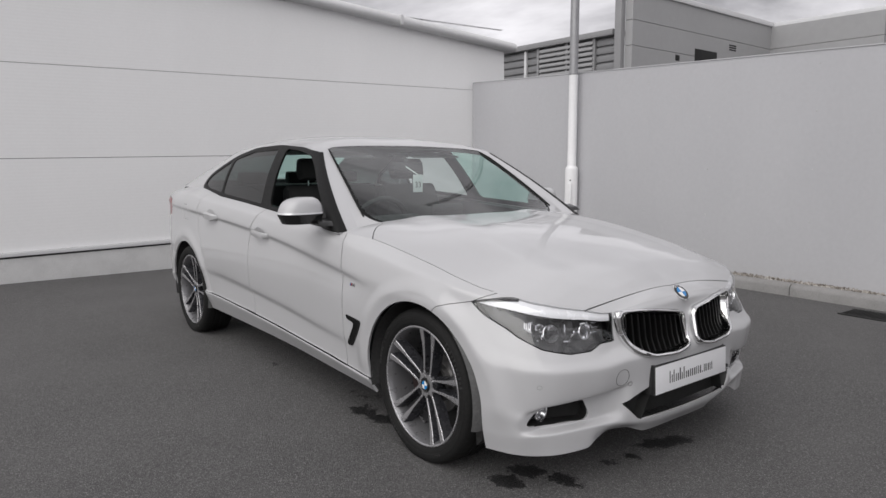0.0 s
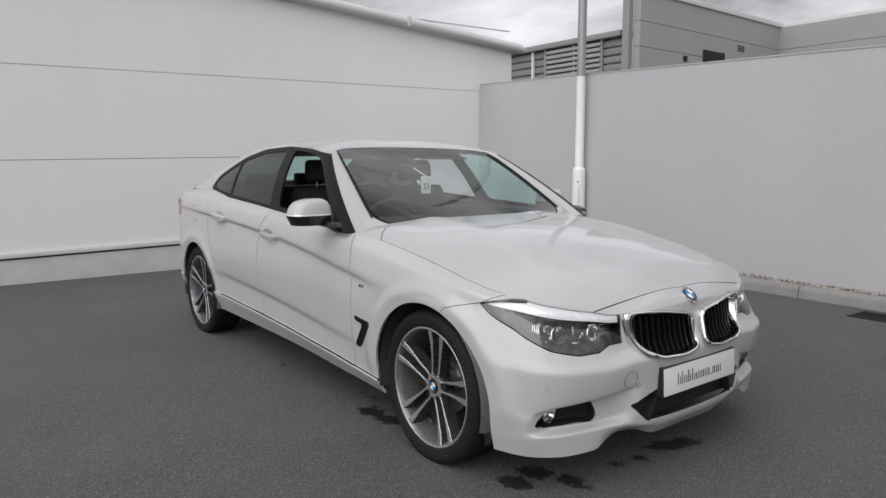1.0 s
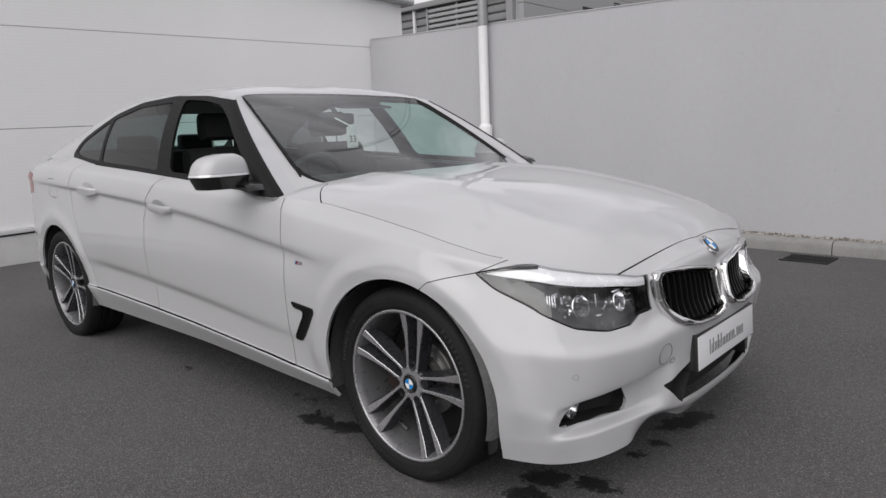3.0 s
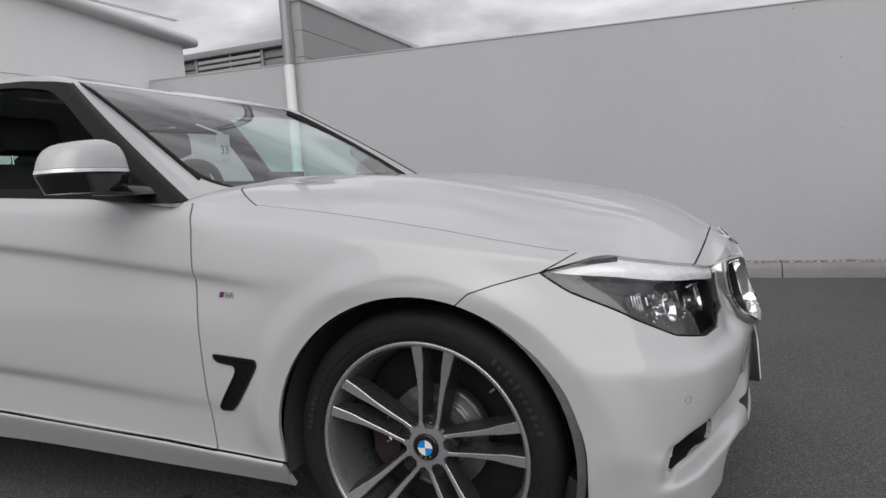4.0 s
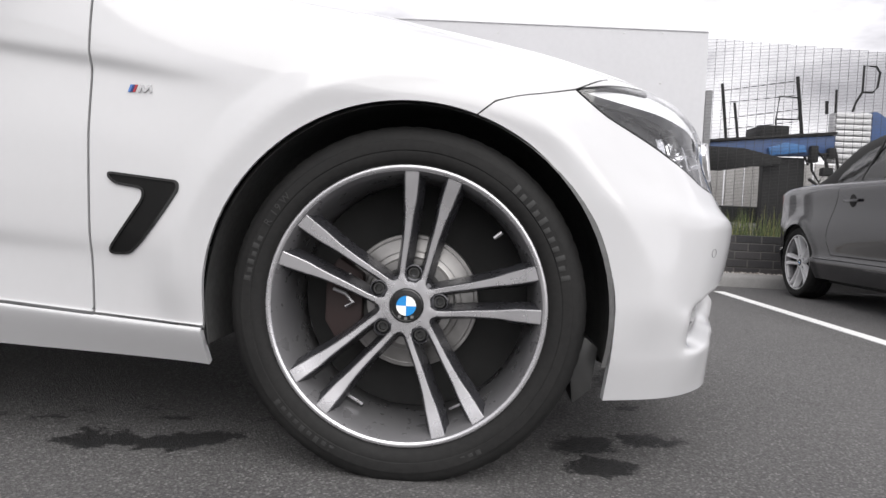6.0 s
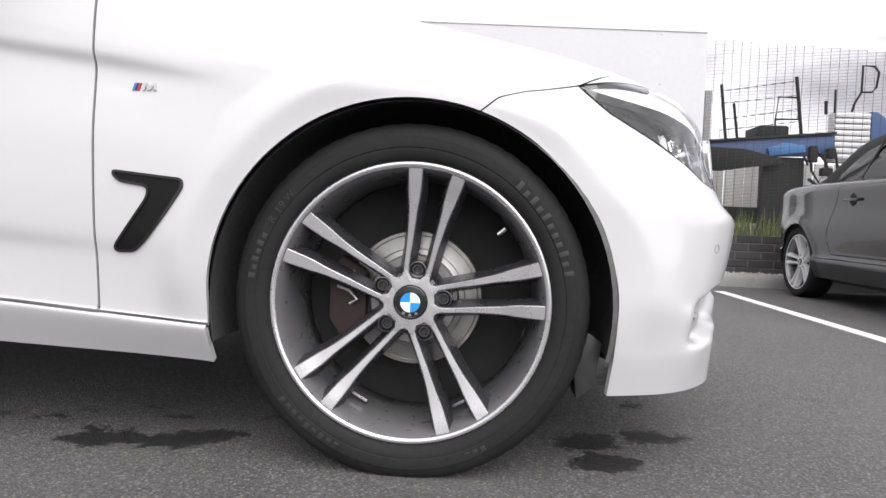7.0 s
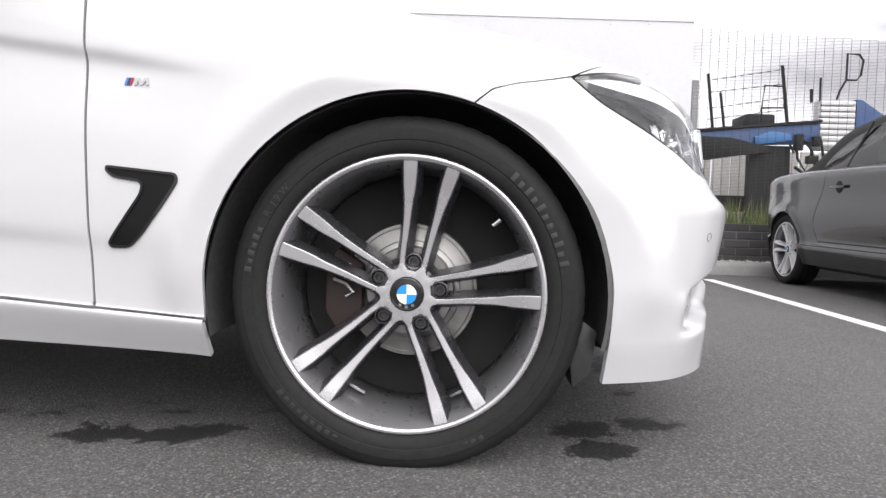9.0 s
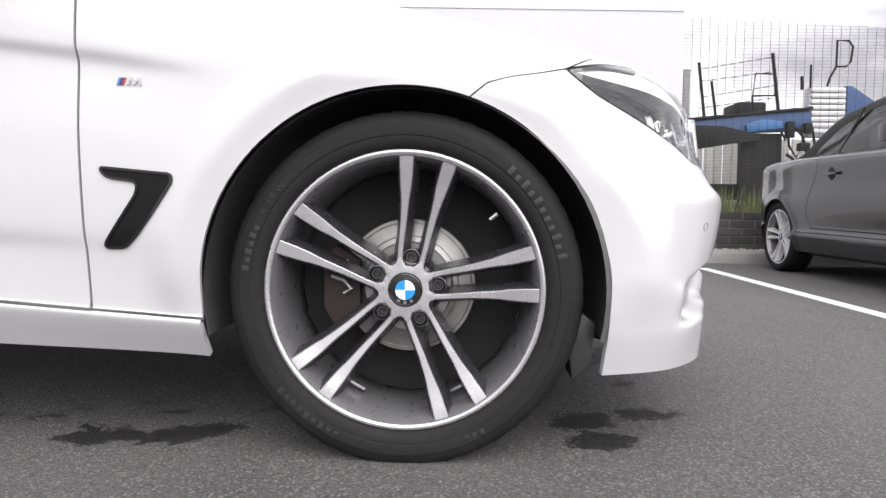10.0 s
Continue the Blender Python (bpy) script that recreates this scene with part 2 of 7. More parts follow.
def round_poly(pts, r, steps=4):
    """A closed outline with its corners rounded by about r."""
    out = []
    n = len(pts)
    for i in range(n):
        p, a, b = np.array(pts[i], float), np.array(pts[i - 1], float), np.array(pts[(i + 1) % n], float)
        la, lb = np.linalg.norm(a - p), np.linalg.norm(b - p)
        s, e = p + (a - p) * min(r / la, 0.45), p + (b - p) * min(r / lb, 0.45)
        for k in range(steps + 1):
            t = k / steps
            out.append(tuple((1 - t) ** 2 * s + 2 * t * (1 - t) * p + t * t * e))
    return out


def poly_distance(P, poly):
    """Signed distance of 2D points to a closed outline: minus inside."""
    poly = np.array(poly, float)
    best, inside = np.full(len(P), 1e9), np.zeros(len(P), bool)
    for i in range(len(poly)):
        a, b = poly[i], poly[(i + 1) % len(poly)]
        ab, ap = b - a, P - a
        t = np.clip((ap @ ab) / max(ab @ ab, 1e-12), 0, 1)
        best = np.minimum(best, np.linalg.norm(ap - t[:, None] * ab, axis=1))
        cross = (a[1] > P[:, 1]) != (b[1] > P[:, 1])
        with np.errstate(divide="ignore", invalid="ignore"):
            xs = a[0] + (P[:, 1] - a[1]) * ab[0] / ab[1]
        inside ^= cross & (P[:, 0] < xs)
    return np.where(inside, -best, best)


class Skin:
    """A triangle sheet with vertex normals and unrolled (q, z) coordinates, which can be cut along level lines."""

    def __init__(self, V, N, U, F, tag=None):
        self.V, self.N, self.U, self.F = V, N, U, F
        self.tag = np.zeros(len(F), int) if tag is None else tag

    @classmethod
    def grid(cls, P, U):
        """From points P[i, j] and their flat coordinates U[i, j]."""
        a, b = np.gradient(P, axis=0), np.gradient(P, axis=1)
        N = np.cross(a, b)
        N /= np.maximum(np.linalg.norm(N, axis=-1, keepdims=True), 1e-9)
        n, m = P.shape[:2]
        i = (np.arange(n - 1)[:, None] * m + np.arange(m - 1)).ravel()
        F = np.concatenate([np.stack([i, i + m, i + m + 1], 1), np.stack([i, i + m + 1, i + 1], 1)])
        return cls(P.reshape(-1, 3), N.reshape(-1, 3), U.reshape(-1, U.shape[-1]), F)

    def flip(self):
        self.N = -self.N
        self.F = self.F[:, ::-1]
        return self

    def cut(self, values, faces=None):
        """Split the faces that the zero line of values (one a vertex) crosses."""
        s = values > 0
        mixed = s[self.F].any(1) & ~s[self.F].all(1)
        if faces is not None:
            mixed &= faces
        keep, tags = [self.F[~mixed]], [self.tag[~mixed]]
        nv, cache, newF, newT = [], {}, [], []
        base = len(self.V)

        def mid(a, b):
            key = (a, b) if a < b else (b, a)
            if key not in cache:
                t = values[a] / (values[a] - values[b])
                t = min(max(t, 1e-4), 1 - 1e-4)
                nv.append((a, b, t))
                cache[key] = base + len(nv) - 1
            return cache[key]

        for f, tag in zip(self.F[mixed], self.tag[mixed]):
            k = [bool(s[v]) for v in f]
            lone = k.index(True) if sum(k) == 1 else k.index(False)
            a, b, c = f[lone], f[(lone + 1) % 3], f[(lone + 2) % 3]
            ab, ac = mid(a, b), mid(a, c)
            newF += [(a, ab, ac), (ab, b, c), (ab, c, ac)]
            newT += [tag] * 3
        if nv:
            a, b, t = (np.array(v) for v in zip(*nv))
            t = t[:, None]
            self.V = np.concatenate([self.V, self.V[a] * (1 - t) + self.V[b] * t])
            N = self.N[a] * (1 - t) + self.N[b] * t
            self.N = np.concatenate([self.N, N / np.maximum(np.linalg.norm(N, axis=1, keepdims=True), 1e-9)])
            self.U = np.concatenate([self.U, self.U[a] * (1 - t) + self.U[b] * t])
            self.F = np.concatenate(keep + [np.array(newF)])
            self.tag = np.concatenate(tags + [np.array(newT)])
        return self

    def mids(self, what="U"):
        src = self.U if what == "U" else self.V
        return src[self.F].mean(1)

    def groove(self, field, width):
        """Cut a gap of that width along the zero line of field(skin), and take it out."""
        self.cut(field(self.U, self.V) - width / 2)
        self.cut(field(self.U, self.V) + width / 2)
        gone = np.abs(field(self.mids(), self.mids("V"))) < width / 2
        self.F, self.tag = self.F[~gone], self.tag[~gone]

    def trim(self, field):
        """Keep what lies where field is above zero."""
        self.cut(field(self.U, self.V))
        keep = field(self.mids(), self.mids("V")) > 0
        self.F, self.tag = self.F[keep], self.tag[keep]

    def mark(self, field, tag, only=None):
        """Cut along the zero line, and tag the faces below zero."""
        self.cut(field(self.U, self.V))
        hit = field(self.mids(), self.mids("V")) < 0
        if only is not None:
            hit &= np.isin(self.tag, only)
        self.tag = np.where(hit, tag, self.tag)

    def take(self, *tags):
        on = np.isin(self.tag, tags)
        used, inv = np.unique(self.F[on], return_inverse=True)
        return Skin(self.V[used], self.N[used], self.U[used], inv.reshape(-1, 3))

    def joined(self, other):
        """One sheet of both, welded where they meet, with normals taken evenly across the weld."""
        V, N, U = (np.concatenate(p) for p in ((self.V, other.V), (self.N, other.N), (self.U, other.U)))
        F = np.concatenate([self.F, other.F + len(self.V)])
        _, first, back = np.unique(np.round(V, 5), axis=0, return_index=True, return_inverse=True)
        back = back.ravel()
        F = back[F]
        F = F[(F[:, 0] != F[:, 1]) & (F[:, 1] != F[:, 2]) & (F[:, 0] != F[:, 2])]
        V, U, N = V[first], U[first], N[first]
        fn = np.cross(V[F[:, 1]] - V[F[:, 0]], V[F[:, 2]] - V[F[:, 0]])
        even = np.zeros_like(V)
        for k in range(3):
            np.add.at(even, F[:, k], fn)
        pairs = np.concatenate([F[:, [0, 1]], F[:, [1, 2]], F[:, [2, 0]]])
        mid = np.abs(V[:, 1]) < 1e-5
        for _ in range(10):
            even[mid, 1] = 0
            even /= np.maximum(np.linalg.norm(even, axis=1, keepdims=True), 1e-12)
            total = even.copy()
            np.add.at(total, pairs[:, 0], even[pairs[:, 1]])
            np.add.at(total, pairs[:, 1], even[pairs[:, 0]])
            even = total
        even[mid, 1] = 0
        even /= np.maximum(np.linalg.norm(even, axis=1, keepdims=True), 1e-12)
        # the foot of each pillar keeps the body's own normals
        w = smooth01(0.97, 1.12, V[:, 2])[:, None]
        N = N * (1 - w) + even * w
        return Skin(V, N / np.linalg.norm(N, axis=1, keepdims=True), U, F)

    def mirrored(self):
        f = np.array([1, -1, 1.0])
        return Skin(self.V * f, self.N * f, self.U, self.F[:, ::-1], self.tag)


def panel(name, skins, mat, parent, label="", depth=0.012, lift=0.0):
    """Sheet metal: the skins' outer faces with an edge folded inwards by depth."""
    verts, faces, loops = [], [], []
    for s in skins:
        if not len(s.F):
            continue
        base = len(verts)
        outer = s.V + s.N * lift
        verts += list(outer)
        faces += [tuple(f + base) for f in s.F]
        loops += [s.N[v] for f in s.F for v in f]
        if depth:
            e = np.concatenate([s.F[:, [0, 1]], s.F[:, [1, 2]], s.F[:, [2, 0]]])
            key = np.sort(e, 1)
            _, idx, cnt = np.unique(key, axis=0, return_index=True, return_counts=True)
            rim = e[idx[cnt == 1]]
            rim = rim[np.abs(s.V[rim][:, :, 1]).max(1) > 1e-4]
            for a, b in rim:
                k = len(verts)
                fn = np.cross(outer[b] - outer[a], s.N[a])
                fn = fn / max(np.linalg.norm(fn), 1e-9)
                verts += [outer[a], outer[b], outer[b] - s.N[b] * depth, outer[a] - s.N[a] * depth]
                faces.append((k + 1, k, k + 3, k + 2))
                loops += [fn] * 4
    return mesh_object(name, verts, faces, mat, parent, label, normals=loops)


# ---- the yard ----
def asphalt_material():
    m = Nodes("worn_asphalt")
    fine = m.noise(430, 5, 0.8)
    grit = m.n("ShaderNodeTexVoronoi", Scale=200.0)
    m.link(m.co(), grit.inputs["Vector"])
    wide = m.noise(1.1, 5, 0.6)
    mid = m.noise(9.0, 5, 0.65)
    stone = m.ramp(grit.outputs["Color"], (0.62, 0.0), (0.92, 1.0))
    base = m.mix(m.ramp(fine, (0.3, 0.0), (0.72, 1.0)), (0.026, 0.0253, 0.0254), (0.188, 0.183, 0.183))
    base = m.mix(m.math("MULTIPLY", stone, 0.55), base, (0.36, 0.352, 0.35))
    gaps = m.ramp(grit.outputs["Distance"], (0.42, 0.0), (0.75, 1.0))
    base = m.mix(m.math("MULTIPLY", gaps, 0.6), base, (0.014, 0.0137, 0.0137))
    base = m.mix(m.math("MULTIPLY", m.ramp(wide, (0.35, 0.0), (0.7, 1.0)), 0.3), base, (0.150, 0.145, 0.145))
    base = m.mix(m.math("MULTIPLY", m.ramp(mid, (0.55, 0.0), (0.75, 1.0)), 0.15), base, (0.075, 0.073, 0.073))
    # drips of water: blots with ragged edges at places of their own
    pos = m.n("ShaderNodeVectorMath")
    warp = m.n("ShaderNodeTexNoise", Scale=13.0, Detail=7.0, Roughness=0.78)
    m.link(m.co(), warp.inputs["Vector"])
    pos.operation = "MULTIPLY_ADD"
    m.link(warp.outputs["Color"], pos.inputs[0])
    pos.inputs[1].default_value = (0.22, 0.22, 0)
    ragged = m.n("ShaderNodeVectorMath")
    ragged.operation = "MULTIPLY_ADD"
    tooth = m.n("ShaderNodeTexNoise", Scale=85.0, Detail=5.0, Roughness=0.75)
    m.link(m.co(), tooth.inputs["Vector"])
    m.link(tooth.outputs["Color"], ragged.inputs[0])
    ragged.inputs[1].default_value = (0.05, 0.05, 0)
    m.link(m.co(), ragged.inputs[2])
    m.link(ragged.outputs[0], pos.inputs[2])
    wet = None
    for x, y, a, b, turn in WET:
        mp = m.n("ShaderNodeMapping", Location=(x + 0.135, y + 0.135, 0), Rotation=(0, 0, radians(turn)), Scale=(a, b, 50))
        mp.vector_type = "TEXTURE"
        m.link(pos.outputs[0], mp.inputs["Vector"])
        ln = m.n("ShaderNodeVectorMath")
        ln.operation = "LENGTH"
        m.link(mp.outputs[0], ln.inputs[0])
        blot = m.ramp(ln.outputs["Value"], (0.88, 1.0), (1.0, 0.0))
        wet = blot if wet is None else m.math("MAXIMUM", wet, blot)
    wet = m.math("MULTIPLY", wet, m.ramp(m.noise(160, 4, 0.75), (0.30, 0.35), (0.48, 1.0)))
    m.set(Base_Color=m.mix(m.math("MULTIPLY", wet, 0.96), base, (0.006, 0.006, 0.0065)), Specular_IOR_Level=m.mix(wet, 0.5, 0.3),
          Roughness=m.mix(wet, m.ramp(fine, (0.3, 0.74), (0.7, 0.95)), 0.55))
    rough = m.mix(0.5, fine, grit.outputs["Distance"])
    m.bump(rough, 0.8, 0.010)
    return m.mat


# wet blots: x, y, half length, half width, turn
WET = [(-0.62, -0.775, 0.105, 0.060, 8), (-0.50, -0.755, 0.11, 0.048, 12), (-0.41, -0.712, 0.055, 0.026, 10), (-0.68, -0.722, 0.040, 0.014, 0), (-0.83, -0.66, 0.045, 0.012, 5), (-0.92, -0.65, 0.028, 0.010, 0),
       (-0.55, -0.60, 0.05, 0.012, 5), (-0.63, -0.54, 0.03, 0.010, 0), (-0.78, -0.59, 0.022, 0.008, 0), (-0.33, -0.56, 0.05, 0.010, 0),
       (0.372, -0.598, 0.070, 0.062, 0), (0.390, -0.730, 0.080, 0.055, 15), (0.545, -0.545, 0.080, 0.050, 0), (0.56, 0.10, 0.17, 0.055, 70), (0.56, -0.15, 0.04, 0.030, 60),
       (0.54, -0.267, 0.035, 0.020, 30), (-1.70, -0.78, 0.05, 0.020, 0), (-0.10, -0.60, 0.10, 0.030, 0)]
ASPHALT = asphalt_material()
FX = lambda x: 4.098 - 0.078 * (x - 2.1)      # line of the hoarding
KX = lambda x: 3.881 - 0.051 * (x - 2.1)      # foot of the kerb
WALLX = -6.236
HOARDTOP = lambda x: 2.207 - 0.040 * (x - 2.1)

bm = bmesh.new()
bmesh.ops.create_grid(bm, x_segments=60, y_segments=60, size=1.0)
for v in bm.verts:
    v.co.x, v.co.y = 300 * v.co.x * abs(v.co.x) ** 1.5, 300 * v.co.y * abs(v.co.y) ** 1.5
ground = part("ground", bm, ASPHALT, None, smooth=False)
tagged(ground, "grey tarmac yard with damp dark patches", "ground", kind="structure")


def concrete(name, tone, spots=0.3):
    m = Nodes(name)
    fine, wide = m.noise(120, 6, 0.7), m.noise(5, 5, 0.6)
    c = m.mix(m.ramp(fine, (0.3, 0.0), (0.7, 1.0)), tuple(v * 0.75 for v in tone), tuple(v * 1.15 for v in tone))
    c = m.mix(m.math("MULTIPLY", m.ramp(wide, (0.42, 0.0), (0.72, 1.0)), spots), c, tuple(v * 0.45 for v in tone))
    m.set(Base_Color=c, Roughness=0.88)
    m.bump(fine, 0.4, 0.003)
    return m.mat


KERBMAT = concrete("kerb_concrete", (0.27, 0.265, 0.26), 0.35)
kerb = thing("kerb", "grey concrete kerb edging the gravel strip", "kerb")
tagged(kerb, kind="structure")
for k in range(13):
    x0 = -6.2 + 0.915 * k
    x1 = x0 + 0.907
    bm = bmesh.new()
    prof = [(0, -0.05), (0, 0.075), (0.02, 0.105), (0.045, 0.112), (0.125, 0.112), (0.125, -0.05)]
    a = [bm.verts.new((x0, KX(x0) + u, h)) for u, h in prof]
    b = [bm.verts.new((x1, KX(x1) + u, h)) for u, h in prof]
    for i in range(len(prof)):
        j = (i + 1) % len(prof)
        bm.faces.new((a[i], a[j], b[j], b[i]))
    bm.faces.new(a)
    bm.faces.new(b[::-1])
    part("kerb_stone", bm, KERBMAT, kerb, edge=50)

# gravel strip between the kerb and the hoarding
gm = Nodes("pale_gravel")
gv = gm.n("ShaderNodeTexVoronoi", Scale=38.0)
gm.link(gm.co(), gv.inputs["Vector"])
gm.set(Base_Color=gm.ramp(gv.outputs["Color"], (0.1, (0.10, 0.085, 0.07)), (0.55, (0.32, 0.29, 0.26)), (0.9, (0.55, 0.53, 0.50))), Roughness=0.85)
gm.bump(gv.outputs["Distance"], 0.8, 0.02)
rng = random.Random(4)
verts, faces = [], []
for k in range(5200):
    x = rng.uniform(-6.1, 5.0)
    y = KX(x) + 0.12 + rng.random() ** 0.9 * (FX(x) - KX(x) - 0.13)
    s = rng.uniform(0.008, 0.019)
    c = Vector((x, y, 0.098 + rng.uniform(0, 0.014)))
    e = Euler((rng.uniform(0, 6), rng.uniform(0, 6), rng.uniform(0, 6))).to_matrix()
    i = len(verts)
    for d in ((1, 0, 0), (-1, 0, 0), (0, 0.8, 0), (0, -0.8, 0), (0, 0, 0.6), (0, 0, -0.6)):
        verts.append(c + e @ Vector(d) * s)
    faces += [(i + a, i + b, i + t) for a, b, t in ((0, 2, 4), (2, 1, 4), (1, 3, 4), (3, 0, 4), (2, 0, 5), (1, 2, 5), (3, 1, 5), (0, 3, 5))]
gravel = mesh_object("gravel", verts, faces, gm.mat, smooth=False)
tagged(gravel, "pale loose gravel between kerb and hoarding", "gravel", kind="stuff")
bm = bmesh.new()
q = [bm.verts.new(p) for p in ((-6.2, KX(-6.2) + 0.11, 0.096), (5.1, KX(5.1) + 0.11, 0.096), (5.1, FX(5.1) + 0.3, 0.096), (-6.2, FX(-6.2) + 0.3, 0.096))]
bm.faces.new(q)
bed = part("gravel_bed", bm, gm.mat, None)
tagged(bed, "stony bed under the gravel", "gravel", kind="structure")

# drain grating at the kerb
IRON = plain("cast_iron", 0.03, 0.55, 0.6, vary=0.3, scale=60, bump=0.2)
drain = thing("drain_grate", "dark cast-iron slotted drain grate in the tarmac", "drain", at=pose(0.095, 3.70, 0.0, 0, 0, -2.9) @ Matrix.Diagonal((0.76, 0.86, 1, 1)))
# solid black slab under the bars, painting the dark of the pit
block("frame", (-0.24, -0.17, -0.04), (0.24, 0.17, 0.003), DARK, drain, bevel=0.002)
for k in range(13):
    u = -0.215 + 0.036 * k
    block("bar", (u - 0.008, -0.15, -0.01), (u + 0.008, 0.15, 0.012), IRON, drain, bevel=0.002, m=Matrix.Shear("XY", 4, (0.25, 0.0)))
for s in (-1, 1):
    block("side_rail", (-0.24, s * 0.16 - 0.012, -0.01), (0.24, s * 0.16 + 0.012, 0.012), IRON, drain, bevel=0.003)

# bay line
LINEWHITE = Nodes("worn_road_paint")
ln = LINEWHITE.ramp(LINEWHITE.noise(55, 6, 0.7), (0.30, 0.0), (0.42, 1.0))
LINEWHITE.set(Base_Color=LINEWHITE.mix(ln, (0.16, 0.16, 0.16), (0.72, 0.72, 0.71)), Roughness=0.75)
LINEWHITE.bump(LINEWHITE.noise(220, 5), 0.4, 0.004)
bm = bmesh.new()
prism(bm, [(1.975, -0.9), (2.055, -0.9), (1.985, 3.34), (1.905, 3.34)], 0.0, 0.004, "z")
line = part("bay_line", bm, LINEWHITE.mat, None)
tagged(line, "white painted parking bay line on tarmac", "road marking", kind="structure")

# grey hoarding of flat sheets
HOARD = Nodes("grey_coated_sheet")
hn, hw = HOARD.noise(25, 4), HOARD.noise(0.7, 4, 0.6, stretch=(1, 1, 0.5))
HOARD.set(Base_Color=HOARD.mix(HOARD.ramp(HOARD.mix(0.6, hn, hw), (0.3, 0.0), (0.7, 1.0)), (0.44, 0.44, 0.458), (0.49, 0.49, 0.508)), Roughness=HOARD.ramp(hw, (0.3, 0.42), (0.7, 0.6)))
HOARD.bump(HOARD.noise(1.6, 3), 0.06, 0.05)
hoarding = thing("hoarding", "tall plain grey sheet-metal hoarding behind the kerb", "fence")
tagged(hoarding, kind="structure")
edges = [-6.21, -4.9, -2.95, -0.95, 1.0, 1.972]
SCREW = plain("screw_head", 0.50, 0.5, 0.1)
for x0, x1 in zip(edges, edges[1:]):
    bm = bmesh.new()
    t0, t1 = HOARDTOP(x0), HOARDTOP(x1)
    vv = [bm.verts.new((x, FX(x) + dy, h)) for dy in (0, 0.035) for x, h in ((x0 + 0.0001, 0.09), (x1 - 0.0001, 0.09), (x1 - 0.0001, t1), (x0 + 0.0001, t0))]
    for f in ((0, 1, 2, 3), (7, 6, 5, 4), (0, 4, 5, 1), (1, 5, 6, 2), (2, 6, 7, 3), (3, 7, 4, 0)):
        bm.faces.new([vv[i] for i in f])
    sheet = part("panel", bm, HOARD.mat, hoarding, smooth=False)
    for x in (x0 + 0.25, (x0 + x1) / 2 + 0.1):
        for h in (0.42, 0.70, 1.20, 1.76, 2.2):
            bm = bmesh.new()
            bmesh.ops.create_cone(bm, cap_ends=True, segments=8, radius1=0.009, radius2=0.006, depth=0.006, matrix=Matrix.Translation((x, FX(x) - 0.002, h)) @ Matrix.Rotation(radians(90), 4, "X"))
            part("screw", bm, SCREW, hoarding)
cap = block("capping", (-6.22, -0.008, -0.004), (1.975, 0.045, 0.008), HOARD.mat, hoarding, m=pose(0, FX(0), HOARDTOP(0), 0, 2.29, -4.46), bevel=0.002)

# showroom side wall of ribbed composite panels
CLAD = Nodes("white_microrib_cladding")
cw = CLAD.noise(0.5, 4, 0.6, stretch=(1, 1, 0.35))
cf = CLAD.noise(40, 4)
sep = CLAD.n("ShaderNodeSeparateXYZ")
CLAD.link(CLAD.co(), sep.inputs[0])
rib = CLAD.math("PINGPONG", CLAD.math("MULTIPLY", sep.outputs["Z"], 55.0), 1.0)
CLAD.set(Base_Color=CLAD.mix(CLAD.ramp(CLAD.mix(0.7, cf, cw), (0.3, 0.0), (0.7, 1.0)), (0.78, 0.78, 0.785), (0.84, 0.84, 0.845)), Roughness=0.5)
CLAD.bump(rib, 0.12, 0.003)
TRIMGREY = plain("pale_grey_flashing", (0.62, 0.62, 0.63), 0.45, vary=0.06, scale=12)
showroom = thing("showroom_building", "white clad showroom building with horizontal seams and gutter", "building")
tagged(showroom, kind="structure")
# its courses run level while the yard falls away
showroom.matrix_world = Matrix.Translation((0, -1.7, 0)) @ Matrix.Rotation(0.0175, 4, "X") @ Matrix.Translation((0, 1.7, 0))
PEAK = lambda y: 3.029 + 0.0866 * (5.2 - y)
rows = [0.329, 1.327, 2.325, 3.323]
for k, h0 in enumerate(rows):
    bm = bmesh.new()
    h1 = h0 + 0.992 if k < 3 else 5.0
    y0, y1 = -16.0, 5.5
    n = 40
    front, back = [], []
    for s in (0, 0.1):
        prev = None
        for i in range(n + 1):
            y = y0 + (y1 - y0) * i / n
            top = min(h1, max(PEAK(y), h0 + 0.001))
            a, b = bm.verts.new((WALLX - s, y, h0)), bm.verts.new((WALLX - s, y, top))
            if prev:
                bm.faces.new((prev[0], a, b, prev[1]))
            prev = (a, b)
    bmesh.ops.bridge_loops(bm, edges=[e for e in bm.edges if e.is_boundary])
    part("cladding_panel", bm, CLAD.mat, showroom, smooth=False)
block("seam_backing", (WALLX - 0.09, -16, 0.2), (WALLX - 0.02, 5.48, 2.95), plain("dark_seam", 0.05, 0.8), showroom, "dark recessed seams", bevel=0)
block("drip_flashing", (WALLX - 0.05, -16, 0.288), (WALLX + 0.045, 5.5, 0.326), TRIMGREY, showroom, bevel=0.004)
block("plinth", (WALLX - 0.08, -16, -0.3), (WALLX + 0.02, 5.5, 0.266), concrete("painted_plinth", (0.6, 0.6, 0.6), 0.25), showroom, "pale painted plinth", bevel=0.006)
# black strip set under the flashing to paint its shade
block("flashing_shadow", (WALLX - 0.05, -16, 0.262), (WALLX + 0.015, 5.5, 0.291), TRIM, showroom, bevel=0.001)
block("end_wall", (WALLX - 9, 5.4, -0.3), (WALLX - 0.1, 5.5, 2.9), CLAD.mat, showroom, bevel=0)
